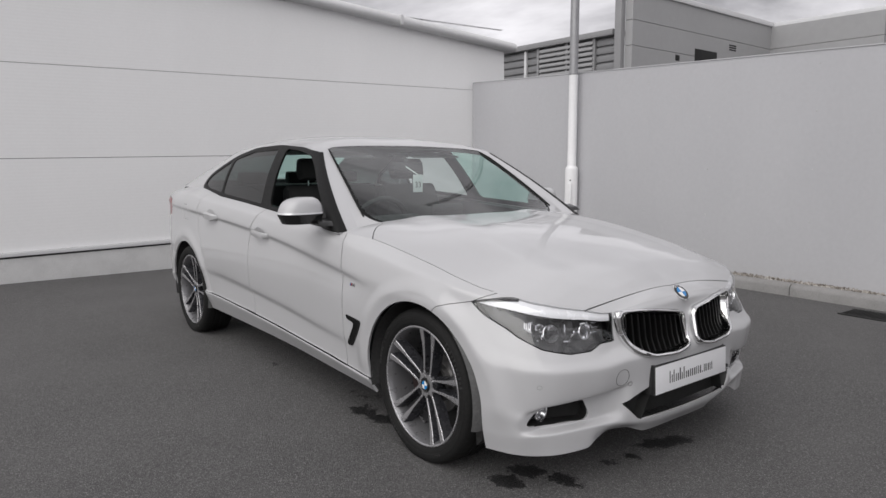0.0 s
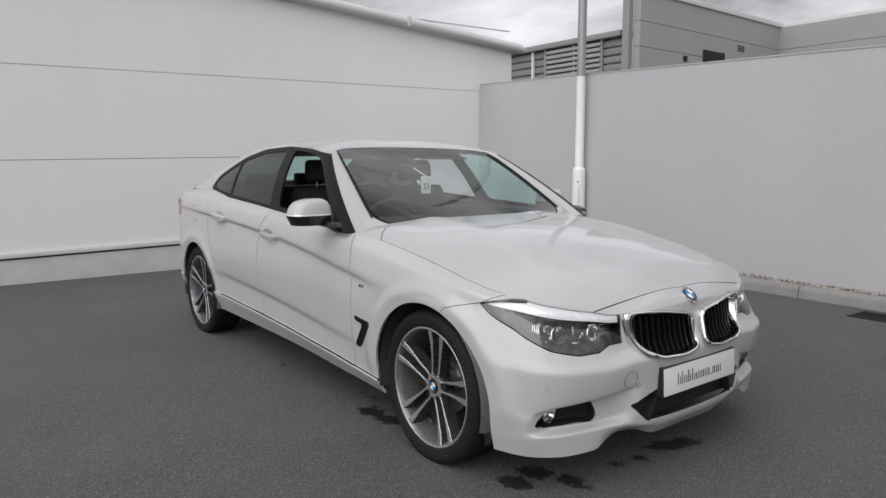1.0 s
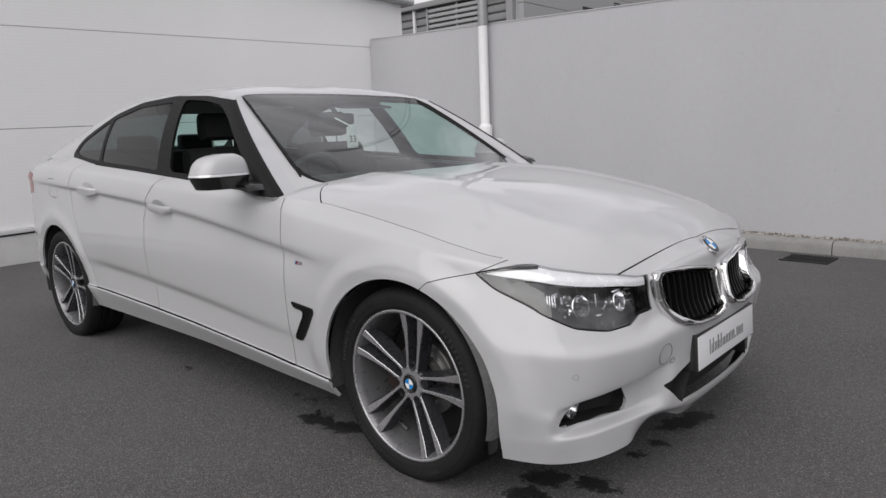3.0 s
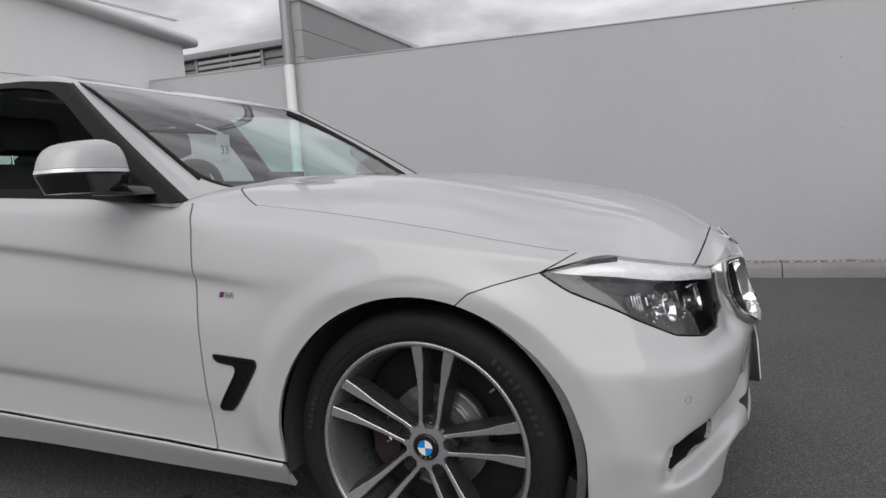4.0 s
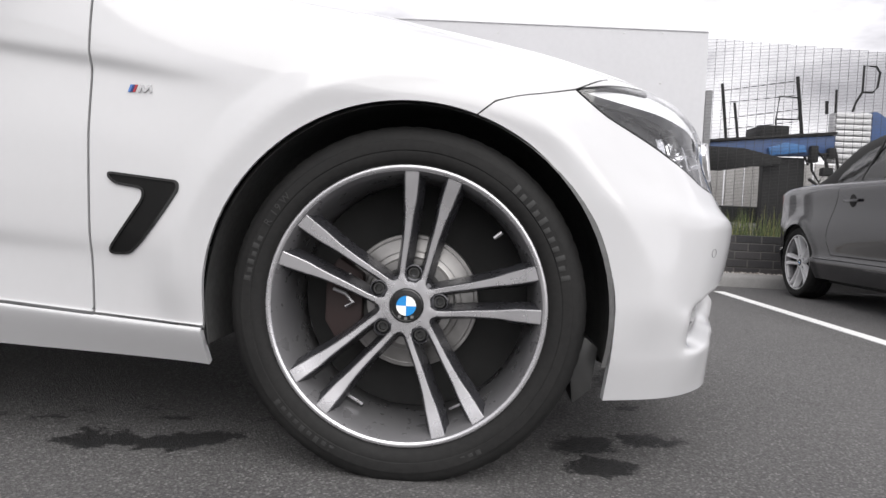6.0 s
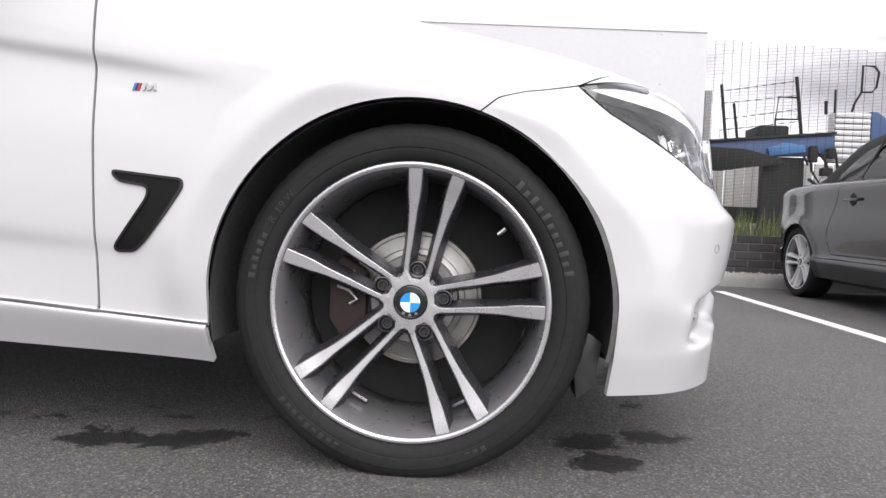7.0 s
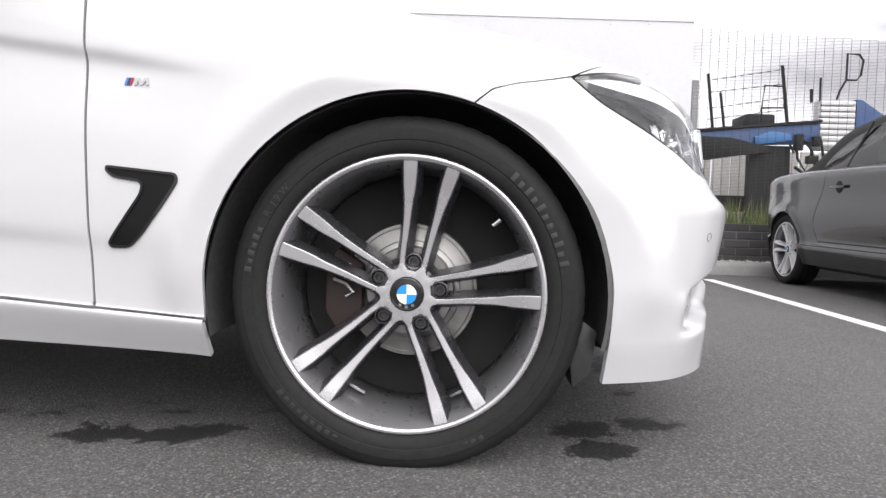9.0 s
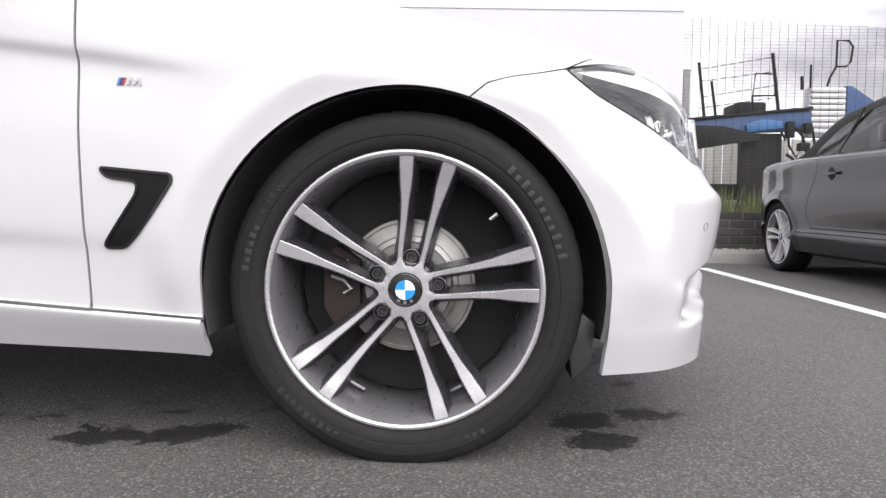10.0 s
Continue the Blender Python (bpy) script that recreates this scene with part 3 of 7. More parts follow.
# sloping verge with its gutter
bm = bmesh.new()
for y0, y1 in ((-16, 5.66),):
    prof = [(-0.25, 0.0), (0.11, 0.0), (0.145, 0.03), (0.15, 0.075), (0.12, 0.125), (0.03, 0.16), (-0.25, 0.17)]
    a = [bm.verts.new((WALLX + u, y0, PEAK(y0) + h - 0.02)) for u, h in prof]
    b = [bm.verts.new((WALLX + u, y1, PEAK(y1) + h - 0.02)) for u, h in prof]
    for i in range(len(prof)):
        j = (i + 1) % len(prof)
        bm.faces.new((a[i], a[j], b[j], b[i]))
    bm.faces.new(a)
    bm.faces.new(b[::-1])
part("verge_gutter", bm, TRIMGREY, showroom, "pale rounded verge trim", edge=60)
for y in (-8, -3.2, 0.1, 3.35):
    block("gutter_joint", (WALLX + 0.06, y - 0.03, PEAK(y) - 0.022), (WALLX + 0.155, y + 0.03, PEAK(y) + 0.12), TRIMGREY, showroom, bevel=0.01)
bm = bmesh.new()
vv = [bm.verts.new(p) for p in ((WALLX + 0.0, -16, PEAK(-16) + 0.1), (WALLX, 5.5, PEAK(5.5) + 0.1), (WALLX - 10, 5.5, PEAK(5.5) + 0.5), (WALLX - 10, -16, PEAK(-16) + 0.5))]
bm.faces.new(vv)
part("roof_sheet", bm, TRIMGREY, showroom)

# lamp column in front of the hoarding
GALV = plain("galvanised_steel", (0.33, 0.33, 0.34), 0.5, 0.6, vary=0.15, scale=18)
WHITEPAINT = plain("white_gloss_column_paint", (0.78, 0.78, 0.79), 0.35, vary=0.05)
px, py = -3.85, 4.46
column = thing("lamp_column", "galvanised lamp column with white-painted lower part", "lamp post", at=pose(px, py, 0.05))
bm = lathe(bmesh.new(), [(0.0, 0), (0.085, 0), (0.085, 1.13), (0.080, 1.155), (0.063, 1.175), (0.058, 1.19), (0.058, 2.36), (0.0, 2.36)], 24)
part("painted_base", bm, WHITEPAINT, column, "white painted base", edge=40)
bm = lathe(bmesh.new(), [(0.0, 2.362), (0.0575, 2.362), (0.054, 4.2), (0.047, 8.0), (0.0, 8.0)], 24)
part("shaft", bm, GALV, column)
block("access_door", (0.02, -0.088, 0.45), (0.072, -0.074, 0.95), WHITEPAINT, column, bevel=0.006, m=Matrix.Rotation(radians(0), 4, "Z"))
bm = bmesh.new()
bmesh.ops.create_cone(bm, cap_ends=True, segments=10, radius1=0.010, radius2=0.010, depth=0.01, matrix=Matrix.Translation((0.046, -0.072, 0.99)) @ Matrix.Rotation(radians(90), 4, "X"))
part("lock", bm, INK, column)

# plant store and tall unit beyond the hoarding
UNIT = plain("grey_composite_panel", (0.33, 0.33, 0.335), 0.5, vary=0.06, scale=6)
UNITDARK = plain("mid_grey_flashing", (0.24, 0.24, 0.245), 0.5, vary=0.1)
LOUVRE = plain("louvre_grey", (0.22, 0.22, 0.225), 0.5, 0.2, vary=0.1)
store = thing("plant_store", "low grey store with ribbed sheets and louvres", "building", at=pose(1.72, -1.0, 0.08))
for k in range(26):
    block("ribbed_sheet", (-16.0, 12.0, 0.0 + 0.19 * k), (-10.02, 12.05, 0.19 * k + 0.145), LOUVRE, store, bevel=0.012) if 0.19 * k < 4.1 else None
block("backing", (-16.0, 12.06, 0), (-10.02, 12.3, 4.18), UNITDARK, store, bevel=0)
block("roof_edge", (-16.2, 11.85, 4.19), (-10.0, 12.4, 4.33), UNITDARK, store, bevel=0.02)
for x in (-12.97, -12.5, -10.62, -11.5):
    block("mullion", (x - 0.035, 11.93, 0), (x + 0.035, 12.0, 4.19), TRIMGREY if x == -12.97 else UNITDARK, store, bevel=0.005)
for k in range(9):
    block("louvre_blade", (-12.42, 11.9, 3.05 + 0.125 * k), (-10.63, 11.99, 3.125 + 0.125 * k), UNIT, store, bevel=0.008)

unit = thing("trade_unit", "tall grey panelled trade unit with vents under its roofline", "building")
def unit_wall(x0, y0, x1, y1, h0, h1, t0, t1, name="wall_panel"):
    bm = bmesh.new()
    dx, dy = x1 - x0, y1 - y0
    L = math.hypot(dx, dy)
    nx, ny = -dy / L * 0.2, dx / L * 0.2
    vv = [bm.verts.new(p) for p in ((x0, y0, h0), (x1, y1, h0), (x1, y1, t1), (x0, y0, t0), (x0 + nx, y0 + ny, h0), (x1 + nx, y1 + ny, h0), (x1 + nx, y1 + ny, t1), (x0 + nx, y0 + ny, t0))]
    for f in ((0, 1, 2, 3), (7, 6, 5, 4), (0, 4, 5, 1), (1, 5, 6, 2), (2, 6, 7, 3), (3, 7, 4, 0)):
        bm.faces.new([vv[i] for i in f])
    return part(name, bm, UNIT, unit, smooth=False)


A, B, C, D = (-8.03, 11.0), (-8.2, 18.0), (-5.0, 18.0), (-5.44, 22.3)
for h0, h1 in ((0, 3.4), (3.412, 3.98), (3.992, 4.56), (4.572, 5.2)):
    unit_wall(*B, *A, h0, h1, h1, h1)
    unit_wall(*C, *B, h0, h1, h1, h1)
    unit_wall(*D, *C, h0, h1, h1, h1)
for (x0, y0), (x1, y1) in ((A, B), (B, C), (C, D)):
    L = math.hypot(x1 - x0, y1 - y0)
    block("roof_capping", (-0.05, -0.12, 5.2), (L + 0.05, 0.25, 5.33), TRIMGREY, unit, bevel=0.02, m=pose(x0, y0, 0, 0, 0, math.degrees(math.atan2(y1 - y0, x1 - x0))) @ Matrix.Diagonal((1, -1 if (x0, y0) == A else 1, 1, 1)))
block("corner_post", (-8.22, 10.84, 0), (-8.03, 11.0, 5.34), UNITDARK, unit, bevel=0.02)


def on_ab(s0, s1, h0, h1, name, mat, label=""):
    d = Vector((B[0] - A[0], B[1] - A[1], 0))
    p = Vector((*A, 0)) + d * s0
    L = d.length * (s1 - s0)
    return block(name, (0, -0.215, h0), (L, -0.15, h1), mat, unit, label, bevel=0.01, m=pose(p.x, p.y, 0, 0, 0, math.degrees(math.atan2(d.y, d.x))))


on_ab(0.387, 0.541, 3.78, 4.18, "vent_opening", DARK, "dark square vent opening")
on_ab(0.26, 0.285, 3.80, 3.94, "wall_light", DARK)
for k in range(3):
    on_ab(0.633, 0.685, 4.31 + 0.06 * k, 4.34 + 0.06 * k, "vent_slat", DARK)
for k in range(4):
    block("vent_slat", (-7.15, 17.9, 4.50 + 0.045 * k), (-6.66, 17.99, 4.522 + 0.045 * k), DARK, unit, bevel=0.004)
block("sign_rail", (-6.55, 17.85, 4.33), (-5.45, 17.95, 4.38), UNITDARK, unit, bevel=0.005)

# welded mesh fence on a dark brick dwarf wall, beyond the bay line
BRICK = Nodes("dark_blue_brick")
oi = BRICK.n("ShaderNodeObjectInfo")
bn = BRICK.noise(60, 5, 0.65)
BRICK.set(Base_Color=BRICK.mix(BRICK.ramp(bn, (0.3, 0.0), (0.7, 1.0)), BRICK.mix(oi.outputs["Random"], (0.012, 0.012, 0.014), (0.035, 0.033, 0.035)), BRICK.mix(oi.outputs["Random"], (0.03, 0.03, 0.033), (0.06, 0.056, 0.058))), Roughness=0.6)
BRICK.bump(bn, 0.3, 0.004)
MORTAR = concrete("brick_mortar", (0.12, 0.115, 0.11), 0.2)
MX0, MX1 = 1.985, 8.0
dwarf = thing("dwarf_wall", "dark engineering-brick dwarf wall under the mesh fence", "wall")
tagged(dwarf, kind="structure")
block("mortar_core", (MX0 + 0.004, 4.126, 0.0), (MX1 - 0.004, 4.214, 0.435), MORTAR, dwarf, bevel=0)
brick_mesh = box(bmesh.new(), (0, 0, 0), (0.213, 0.1, 0.064), 0.004)
half_mesh = box(bmesh.new(), (0, 0, 0), (0.101, 0.1, 0.064), 0.004)
shared = []
for bmx in (brick_mesh, half_mesh):
    me = bpy.data.meshes.new("brick")
    bmx.to_mesh(me)
    bmx.free()
    me.materials.append(BRICK.mat)
    shared.append(me)
rng = random.Random(12)
for row in range(6):
    x = MX0 + (0.0 if row % 2 == 0 else -0.1125)
    while x < MX1 - 0.02:
        short = x < MX0
        ob = new("brick", shared[1] if short else shared[0])
        ob.parent = dwarf
        ob.matrix_basis = pose((MX0 if short else x) + 0.004, 4.12 + rng.uniform(-0.002, 0.002), 0.016 + 0.0725 * row)
        x += 0.225
WIRE = plain("weathered_wire", (0.045, 0.045, 0.047), 0.6, 0.0, vary=0.1, Specular_IOR_Level=0.15)
POST = plain("ribbed_grey_post", (0.3, 0.3, 0.31), 0.5, 0.4, vary=0.15)
verts, faces = [], []
def wire(a, b, r):
    i = len(verts)
    a, b = Vector(a), Vector(b)
    t = (b - a).normalized()
    s = t.cross(Vector((0, 1, 0))).normalized() * r
    u = Vector((0, r, 0))
    for p in (a, b):
        verts.extend((p + s, p + u, p - s, p - u))
    faces.extend((i + k, i + (k + 1) % 4, i + 4 + (k + 1) % 4, i + 4 + k) for k in range(4))
TOPM = lambda x: 2.18 - 0.058 * (x - 2.0)
for k in range(int((MX1 - MX0) / 0.0762)):
    x = MX0 + 0.0762 * k
    wire((x, 4.165, 0.44), (x, 4.165, TOPM(x)), 0.0018)
for k in range(136):
    h = 0.45 + 0.0127 * k
    end = MX1 if h < TOPM(MX1) else 2.0 + (2.18 - h) / 0.058
    wire((MX0, 4.171, h), (end, 4.171, h), 0.0019)
mesh = mesh_object("mesh_fence", verts, faces, WIRE, smooth=False)
tagged(mesh, "fine galvanised welded-mesh security fence", "fence", kind="stuff")
for x in (2.03, 4.5, 7.0):
    bm = bmesh.new()
    box(bm, (x - 0.03, 4.18, 0.43), (x + 0.03, 4.24, 1.72 if x < 3 else TOPM(x)), 0.006)
    fence_post = part("fence_post", bm, POST, None)
    tagged(fence_post, "grey steel post behind the mesh fence", "fence post", group="mesh fence posts")


# ---- the white car: skin ----
WHEELBASE, AXLE, ARCH = 2.92, 0.322, 0.372
# plan line of the body at its widest: position along it, x, half width
PLAN = flow([(-1.50, 0.733, -0.20), (-1.30, 0.737, 0.0), (-1.10, 0.733, 0.20), (-0.90, 0.712, 0.399), (-0.72, 0.677, 0.569), (-0.58, 0.612, 0.722), (-0.46, 0.508, 0.820),
             (-0.36, 0.368, 0.867), (-0.2, 0.2, 0.899), (0, 0, 0.912), (0.4, -0.4, 0.915), (1.2, -1.2, 0.912), (2.2, -2.2, 0.915), (2.92, -2.92, 0.92),
             (3.4, -3.38, 0.885), (3.73, -3.64, 0.79), (3.97, -3.79, 0.61), (4.26, -3.87, 0.36), (4.66, -3.89, 0.0), (4.86, -3.89, -0.2)])


def shape(z, d):
    return spline(z), spline(d)


SILL = [(0.3, 0.258), (0.38, 0.262), (0.75, 0.287), (1.38, 0.321), (1.9, 0.341), (2.4, 0.356), (3.2, 0.40), (4.66, 0.42)]
LINES = [
    shape([(-1.3, 0.175), (-1.08, 0.176), (-0.95, 0.215), (-0.86, 0.222), (-0.79, 0.203), (-0.73, 0.176), (-0.6, 0.166), (-0.45, 0.162), (-0.36, 0.161), (-0.3, 0.166), (0.3, 0.183), (0.4, 0.193), (0.8, 0.208), (1.4, 0.228), (2.4, 0.236), (4.66, 0.28)],
          [(-1.3, 0.058), (-1.08, 0.054), (-0.92, 0.055), (-0.8, 0.048), (-0.73, 0.036), (-0.6, 0.032), (-0.45, 0.034), (-0.36, 0.034), (-0.3, 0.03), (0.3, 0.05), (0.4, 0.058), (2.4, 0.06), (3.2, 0.04), (4.66, 0.08)]),
    shape([(-1.3, 0.245), (-0.98, 0.25), (-0.88, 0.262), (-0.78, 0.262), (-0.70, 0.256), (-0.6, 0.250), (-0.50, 0.246), (-0.42, 0.245), (-0.3, 0.25), *SILL],
          [(-1.3, 0.008), (-1.0, 0.008), (-0.88, 0.016), (-0.78, 0.024), (-0.68, 0.027), (-0.58, 0.020), (-0.50, 0.011), (-0.42, 0.011), (-0.3, 0.008), (0.3, 0.008), (0.4, 0.012), (2.4, 0.012), (3.2, 0), (4.66, 0)]),
    shape([(-1.3, 0.33), (-0.95, 0.335), (-0.86, 0.30), (-0.78, 0.282), (-0.62, 0.273), (-0.52, 0.266), (-0.47, 0.270), (-0.42, 0.285), (-0.3, 0.295), *((q, z + 0.015) for q, z in SILL)],
          [(-1.3, 0.004), (-0.95, 0.004), (-0.925, 0.006), (-0.88, 0.036), (-0.80, 0.060), (-0.66, 0.066), (-0.56, 0.058), (-0.51, 0.026), (-0.47, 0.008), (-0.42, 0.005), (-0.3, 0.003), (0.3, 0.022), (2.4, 0.026), (3.2, 0.004), (4.66, 0.005)]),
    shape([(-1.3, 0.39), (-0.95, 0.40), (-0.86, 0.388), (-0.70, 0.368), (-0.56, 0.348), (-0.52, 0.332), (-0.48, 0.316), (-0.42, 0.34), (-0.3, 0.355), (0.3, 0.375), (0.6, 0.385), (1.36, 0.437), (2.0, 0.47), (2.4, 0.48), (3.2, 0.52), (4.66, 0.55)],
          [(-1.3, 0.004), (-0.95, 0.004), (-0.91, 0.014), (-0.87, 0.034), (-0.80, 0.046), (-0.70, 0.052), (-0.58, 0.050), (-0.52, 0.026), (-0.48, 0.003), (-0.42, 0.001), (-0.3, 0), (0.3, 0.006), (0.6, 0.016), (1.2, 0.024), (2.2, 0.028), (2.6, 0.012), (3.2, 0.0), (4.66, 0)]),
    shape([(-1.3, 0.45), (-0.95, 0.44), (-0.88, 0.408), (-0.70, 0.384), (-0.56, 0.364), (-0.52, 0.352), (-0.48, 0.35), (-0.42, 0.385), (-0.3, 0.42), (0.3, 0.425), (0.6, 0.438), (1.36, 0.488), (2.0, 0.525), (2.4, 0.545), (3.2, 0.58), (4.66, 0.62)],
          [(-1.3, 0.0), (-0.95, 0.002), (-0.85, 0.016), (-0.7, 0.016), (-0.52, 0.010), (-0.42, 0.001), (-0.3, 0), (0.3, 0.004), (0.6, 0.006), (2.2, 0.007), (2.6, 0.003), (4.66, 0)]),
    shape([(-1.3, 0.50), (-0.93, 0.505), (-0.75, 0.49), (-0.5, 0.49), (-0.3, 0.52), (0.3, 0.56), (0.6, 0.60), (2.4, 0.66), (4.66, 0.72)],
          [(-1.3, -0.004), (-0.95, -0.002), (-0.85, -0.003), (-0.7, -0.003), (-0.5, 0.000), (-0.4, 0.002), (0.4, 0), (4.66, 0)]),
    shape([(-1.3, 0.58), (-0.9, 0.565), (-0.75, 0.543), (-0.6, 0.537), (-0.45, 0.57), (-0.3, 0.63), (0, 0.685), (0.3, 0.692), (0.58, 0.726), (1.29, 0.812), (1.65, 0.842), (2.42, 0.890), (3.0, 0.915), (3.5, 0.93), (4.66, 0.93)],
          [(-1.3, 0.026), (-1.05, 0.034), (-0.88, 0.044), (-0.75, 0.030), (-0.6, 0.025), (-0.45, 0.026), (-0.36, 0.018), (-0.2, 0.006), (0, 0.002), (0.3, 0.004), (0.58, 0.010), (2.42, 0.011), (3.2, 0.008), (4.66, 0.02)]),
    shape([(-1.3, 0.65), (-0.9, 0.64), (-0.6, 0.64), (-0.45, 0.675), (-0.3, 0.72), (0, 0.735), (0.3, 0.736), (0.58, 0.767), (1.29, 0.852), (1.65, 0.882), (2.42, 0.926), (3.0, 0.955), (3.5, 0.97), (4.66, 0.98)],
          [(-1.3, 0.036), (-1.05, 0.044), (-0.88, 0.062), (-0.75, 0.067), (-0.6, 0.074), (-0.45, 0.071), (-0.36, 0.050), (-0.3, 0.041), (0, 0.014), (0.3, 0.005), (0.58, 0.0), (3.0, 0), (3.5, 0.004), (4.66, 0.03)]),
]
TOP = shape([(-1.3, 0.728), (-1.05, 0.715), (-0.86, 0.692), (-0.72, 0.712), (-0.6, 0.733), (-0.44, 0.757), (-0.3, 0.785), (-0.2, 0.805), (0, 0.845), (0.25, 0.888), (0.454, 0.917), (0.625, 0.935),
             (1.0, 0.962), (1.6, 0.999), (1.94, 1.02), (2.42, 1.046), (2.88, 1.09), (3.3, 1.085), (3.7, 1.075), (4.66, 1.06)],
            [(-1.3, 0.060), (-1.1, 0.060), (-0.88, 0.070), (-0.75, 0.088), (-0.6, 0.105), (-0.44, 0.112), (-0.36, 0.097), (-0.3, 0.089), (0, 0.095), (0.25, 0.092), (0.454, 0.088), (0.625, 0.045),
             (1.0, 0.052), (1.6, 0.068), (2.42, 0.098), (2.9, 0.135), (3.3, 0.15), (3.7, 0.16), (4.2, 0.12), (4.66, 0.10)])
LINES.append(None)


def section(q, v):
    """Heights and insets of the flank at positions q, for rows v from the sill (0) to the shoulder (1)."""
    rows = []
    zt, dt = TOP[0](q), TOP[1](q)
    z7, d7 = LINES[7][0](q), LINES[7][1](q)
    for k, line in enumerate(LINES):
        rows.append((k, *((line[0](q), line[1](q)) if line else (z7 + 0.66 * (zt - z7), d7 + 0.26 * (dt - d7)))))
    rows.append((len(LINES), zt, dt))
    zz = np.array([r[1] for r in rows])
    dd = np.array([r[2] for r in rows])
    k = np.arange(len(rows), dtype=float)
    f = spline(np.column_stack([k, zz, dd]))
    out = f(np.asarray(v) * (len(rows) - 1))
    n = len(q)
    return out[:, :n].T, out[:, n:].T


def flank(q, v):
    z, d = section(q, v)
    p = PLAN(q)
    e = 1e-3
    t = PLAN(q + e) - PLAN(q - e)
    t /= np.linalg.norm(t, axis=1, keepdims=True)
    nx, nw = t[:, 1], -t[:, 0]
    for c in (0.0, WHEELBASE):
        r = np.hypot(q[:, None] - c, z - AXLE)
        d = d - (0.012 * (1 - smooth01(0.416, 0.485, r)) - 0.011 * np.clip((0.417 - r) / 0.045, 0, 1)) * smooth01(0.25, 0.36, z)
    x = p[:, :1] - d * nx[:, None]
    w = p[:, 1:] - d * nw[:, None]
    w[q <= -1.2999] = 0
    w[q >= 4.6599] = 0
    return np.stack([x, -w, z], -1), z


def on_flank(q, z, off=0.0):
    """The place and outward normal of the flank at (q, z)."""
    v = np.linspace(0, 1, 400)
    def at(qq, zzz):
        P, zz = flank(np.array([qq]), v)
        return np.array([np.interp(zzz, zz[0], P[0, :, k]) for k in range(3)])
    p = at(q, z)
    a, b = at(q + 0.004, z) - at(q - 0.004, z), at(q, z + 0.004) - at(q, z - 0.004)
    n = np.cross(b, a)
    n /= np.linalg.norm(n)
    return Vector(p + n * off), Vector(n)


qs = np.concatenate([np.linspace(-1.3, -0.3, 84), np.linspace(-0.285, 0.7, 66), np.linspace(0.72, 3.3, 95), np.linspace(3.33, 4.66, 50)])
vs = np.linspace(0, 1, 84)
P, zz = flank(qs, vs)
SIDE = Skin.grid(P, np.stack([np.repeat(qs[:, None], len(vs), 1), zz], -1)).flip()
P[0, :, 1] = 0

# bonnet, from the shoulder line to the middle of the car
qh = np.concatenate([np.linspace(-1.3, -0.4, 50), np.linspace(-0.38, 0.645, 60)])
CX = spline([(-1.3, 0.668), (-1.05, 0.634), (-0.86, 0.598), (-0.72, 0.552), (-0.6, 0.498), (-0.44, 0.40), (-0.2, 0.19), (0, 0.0), (0.25, -0.24), (0.454, -0.43), (0.66, -0.62)])
CZ = spline([(-0.66, 0.992), (-0.23, 0.975), (0.16, 0.925), (0.45, 0.850), (0.555, 0.797), (0.598, 0.768), (0.634, 0.748), (0.668, 0.730)])
top, _ = flank(qh, np.array([1.0]))
top = top[:, 0]
# the bonnet's rear edge bows from the screen corners to the middle
ts = np.linspace(0, 1, 40)
cx = CX(qh)
g = 1 - (1 - ts[None]) ** (2.3 + 1.5 * smooth01(0.25, -0.5, cx)[:, None])
x = top[:, :1] + (cx[:, None] - top[:, :1]) * ts
y = top[:, 1:2] * (1 - ts)
z = top[:, 2:] + (CZ(cx)[:, None] - top[:, 2:]) * g
ridge = 0.55 - 0.25 * smooth01(-0.7, 0.6, cx)[:, None]
z = z + 0.009 * np.clip(1 - np.abs(ts[None] - ridge) / 0.16, 0, 1) * smooth01(0.62, 0.35, cx)[:, None]
edge = np.sqrt((x - top[:, :1]) ** 2 + (y - top[:, 1:2]) ** 2)
HOOD = Skin.grid(np.stack([x, y, z], -1), np.stack([x, y, edge], -1)).flip()

# cabin: from the base ring up to the roof edge, and on to the middle
BASE = flow([(-0.2, -0.56, -0.2, 0.975), (0, -0.56, 0, 0.975), (0.5, -0.60, 0.42, 0.970), (0.8, -0.655, 0.645, 0.958), (0.9, -0.672, 0.735, 0.950), (1.0, -0.635, 0.850, 0.936), (1.38, -1.0, 0.857, 0.962),
             (1.98, -1.6, 0.842, 0.999), (2.32, -1.94, 0.831, 1.02), (2.8, -2.42, 0.812, 1.046), (3.26, -2.88, 0.778, 1.09), (3.7, -3.3, 0.735, 1.085), (4.1, -3.62, 0.66, 1.09),
             (4.4, -3.76, 0.45, 1.10), (4.9, -3.80, 0.0, 1.10), (5.1, -3.80, -0.2, 1.10)])
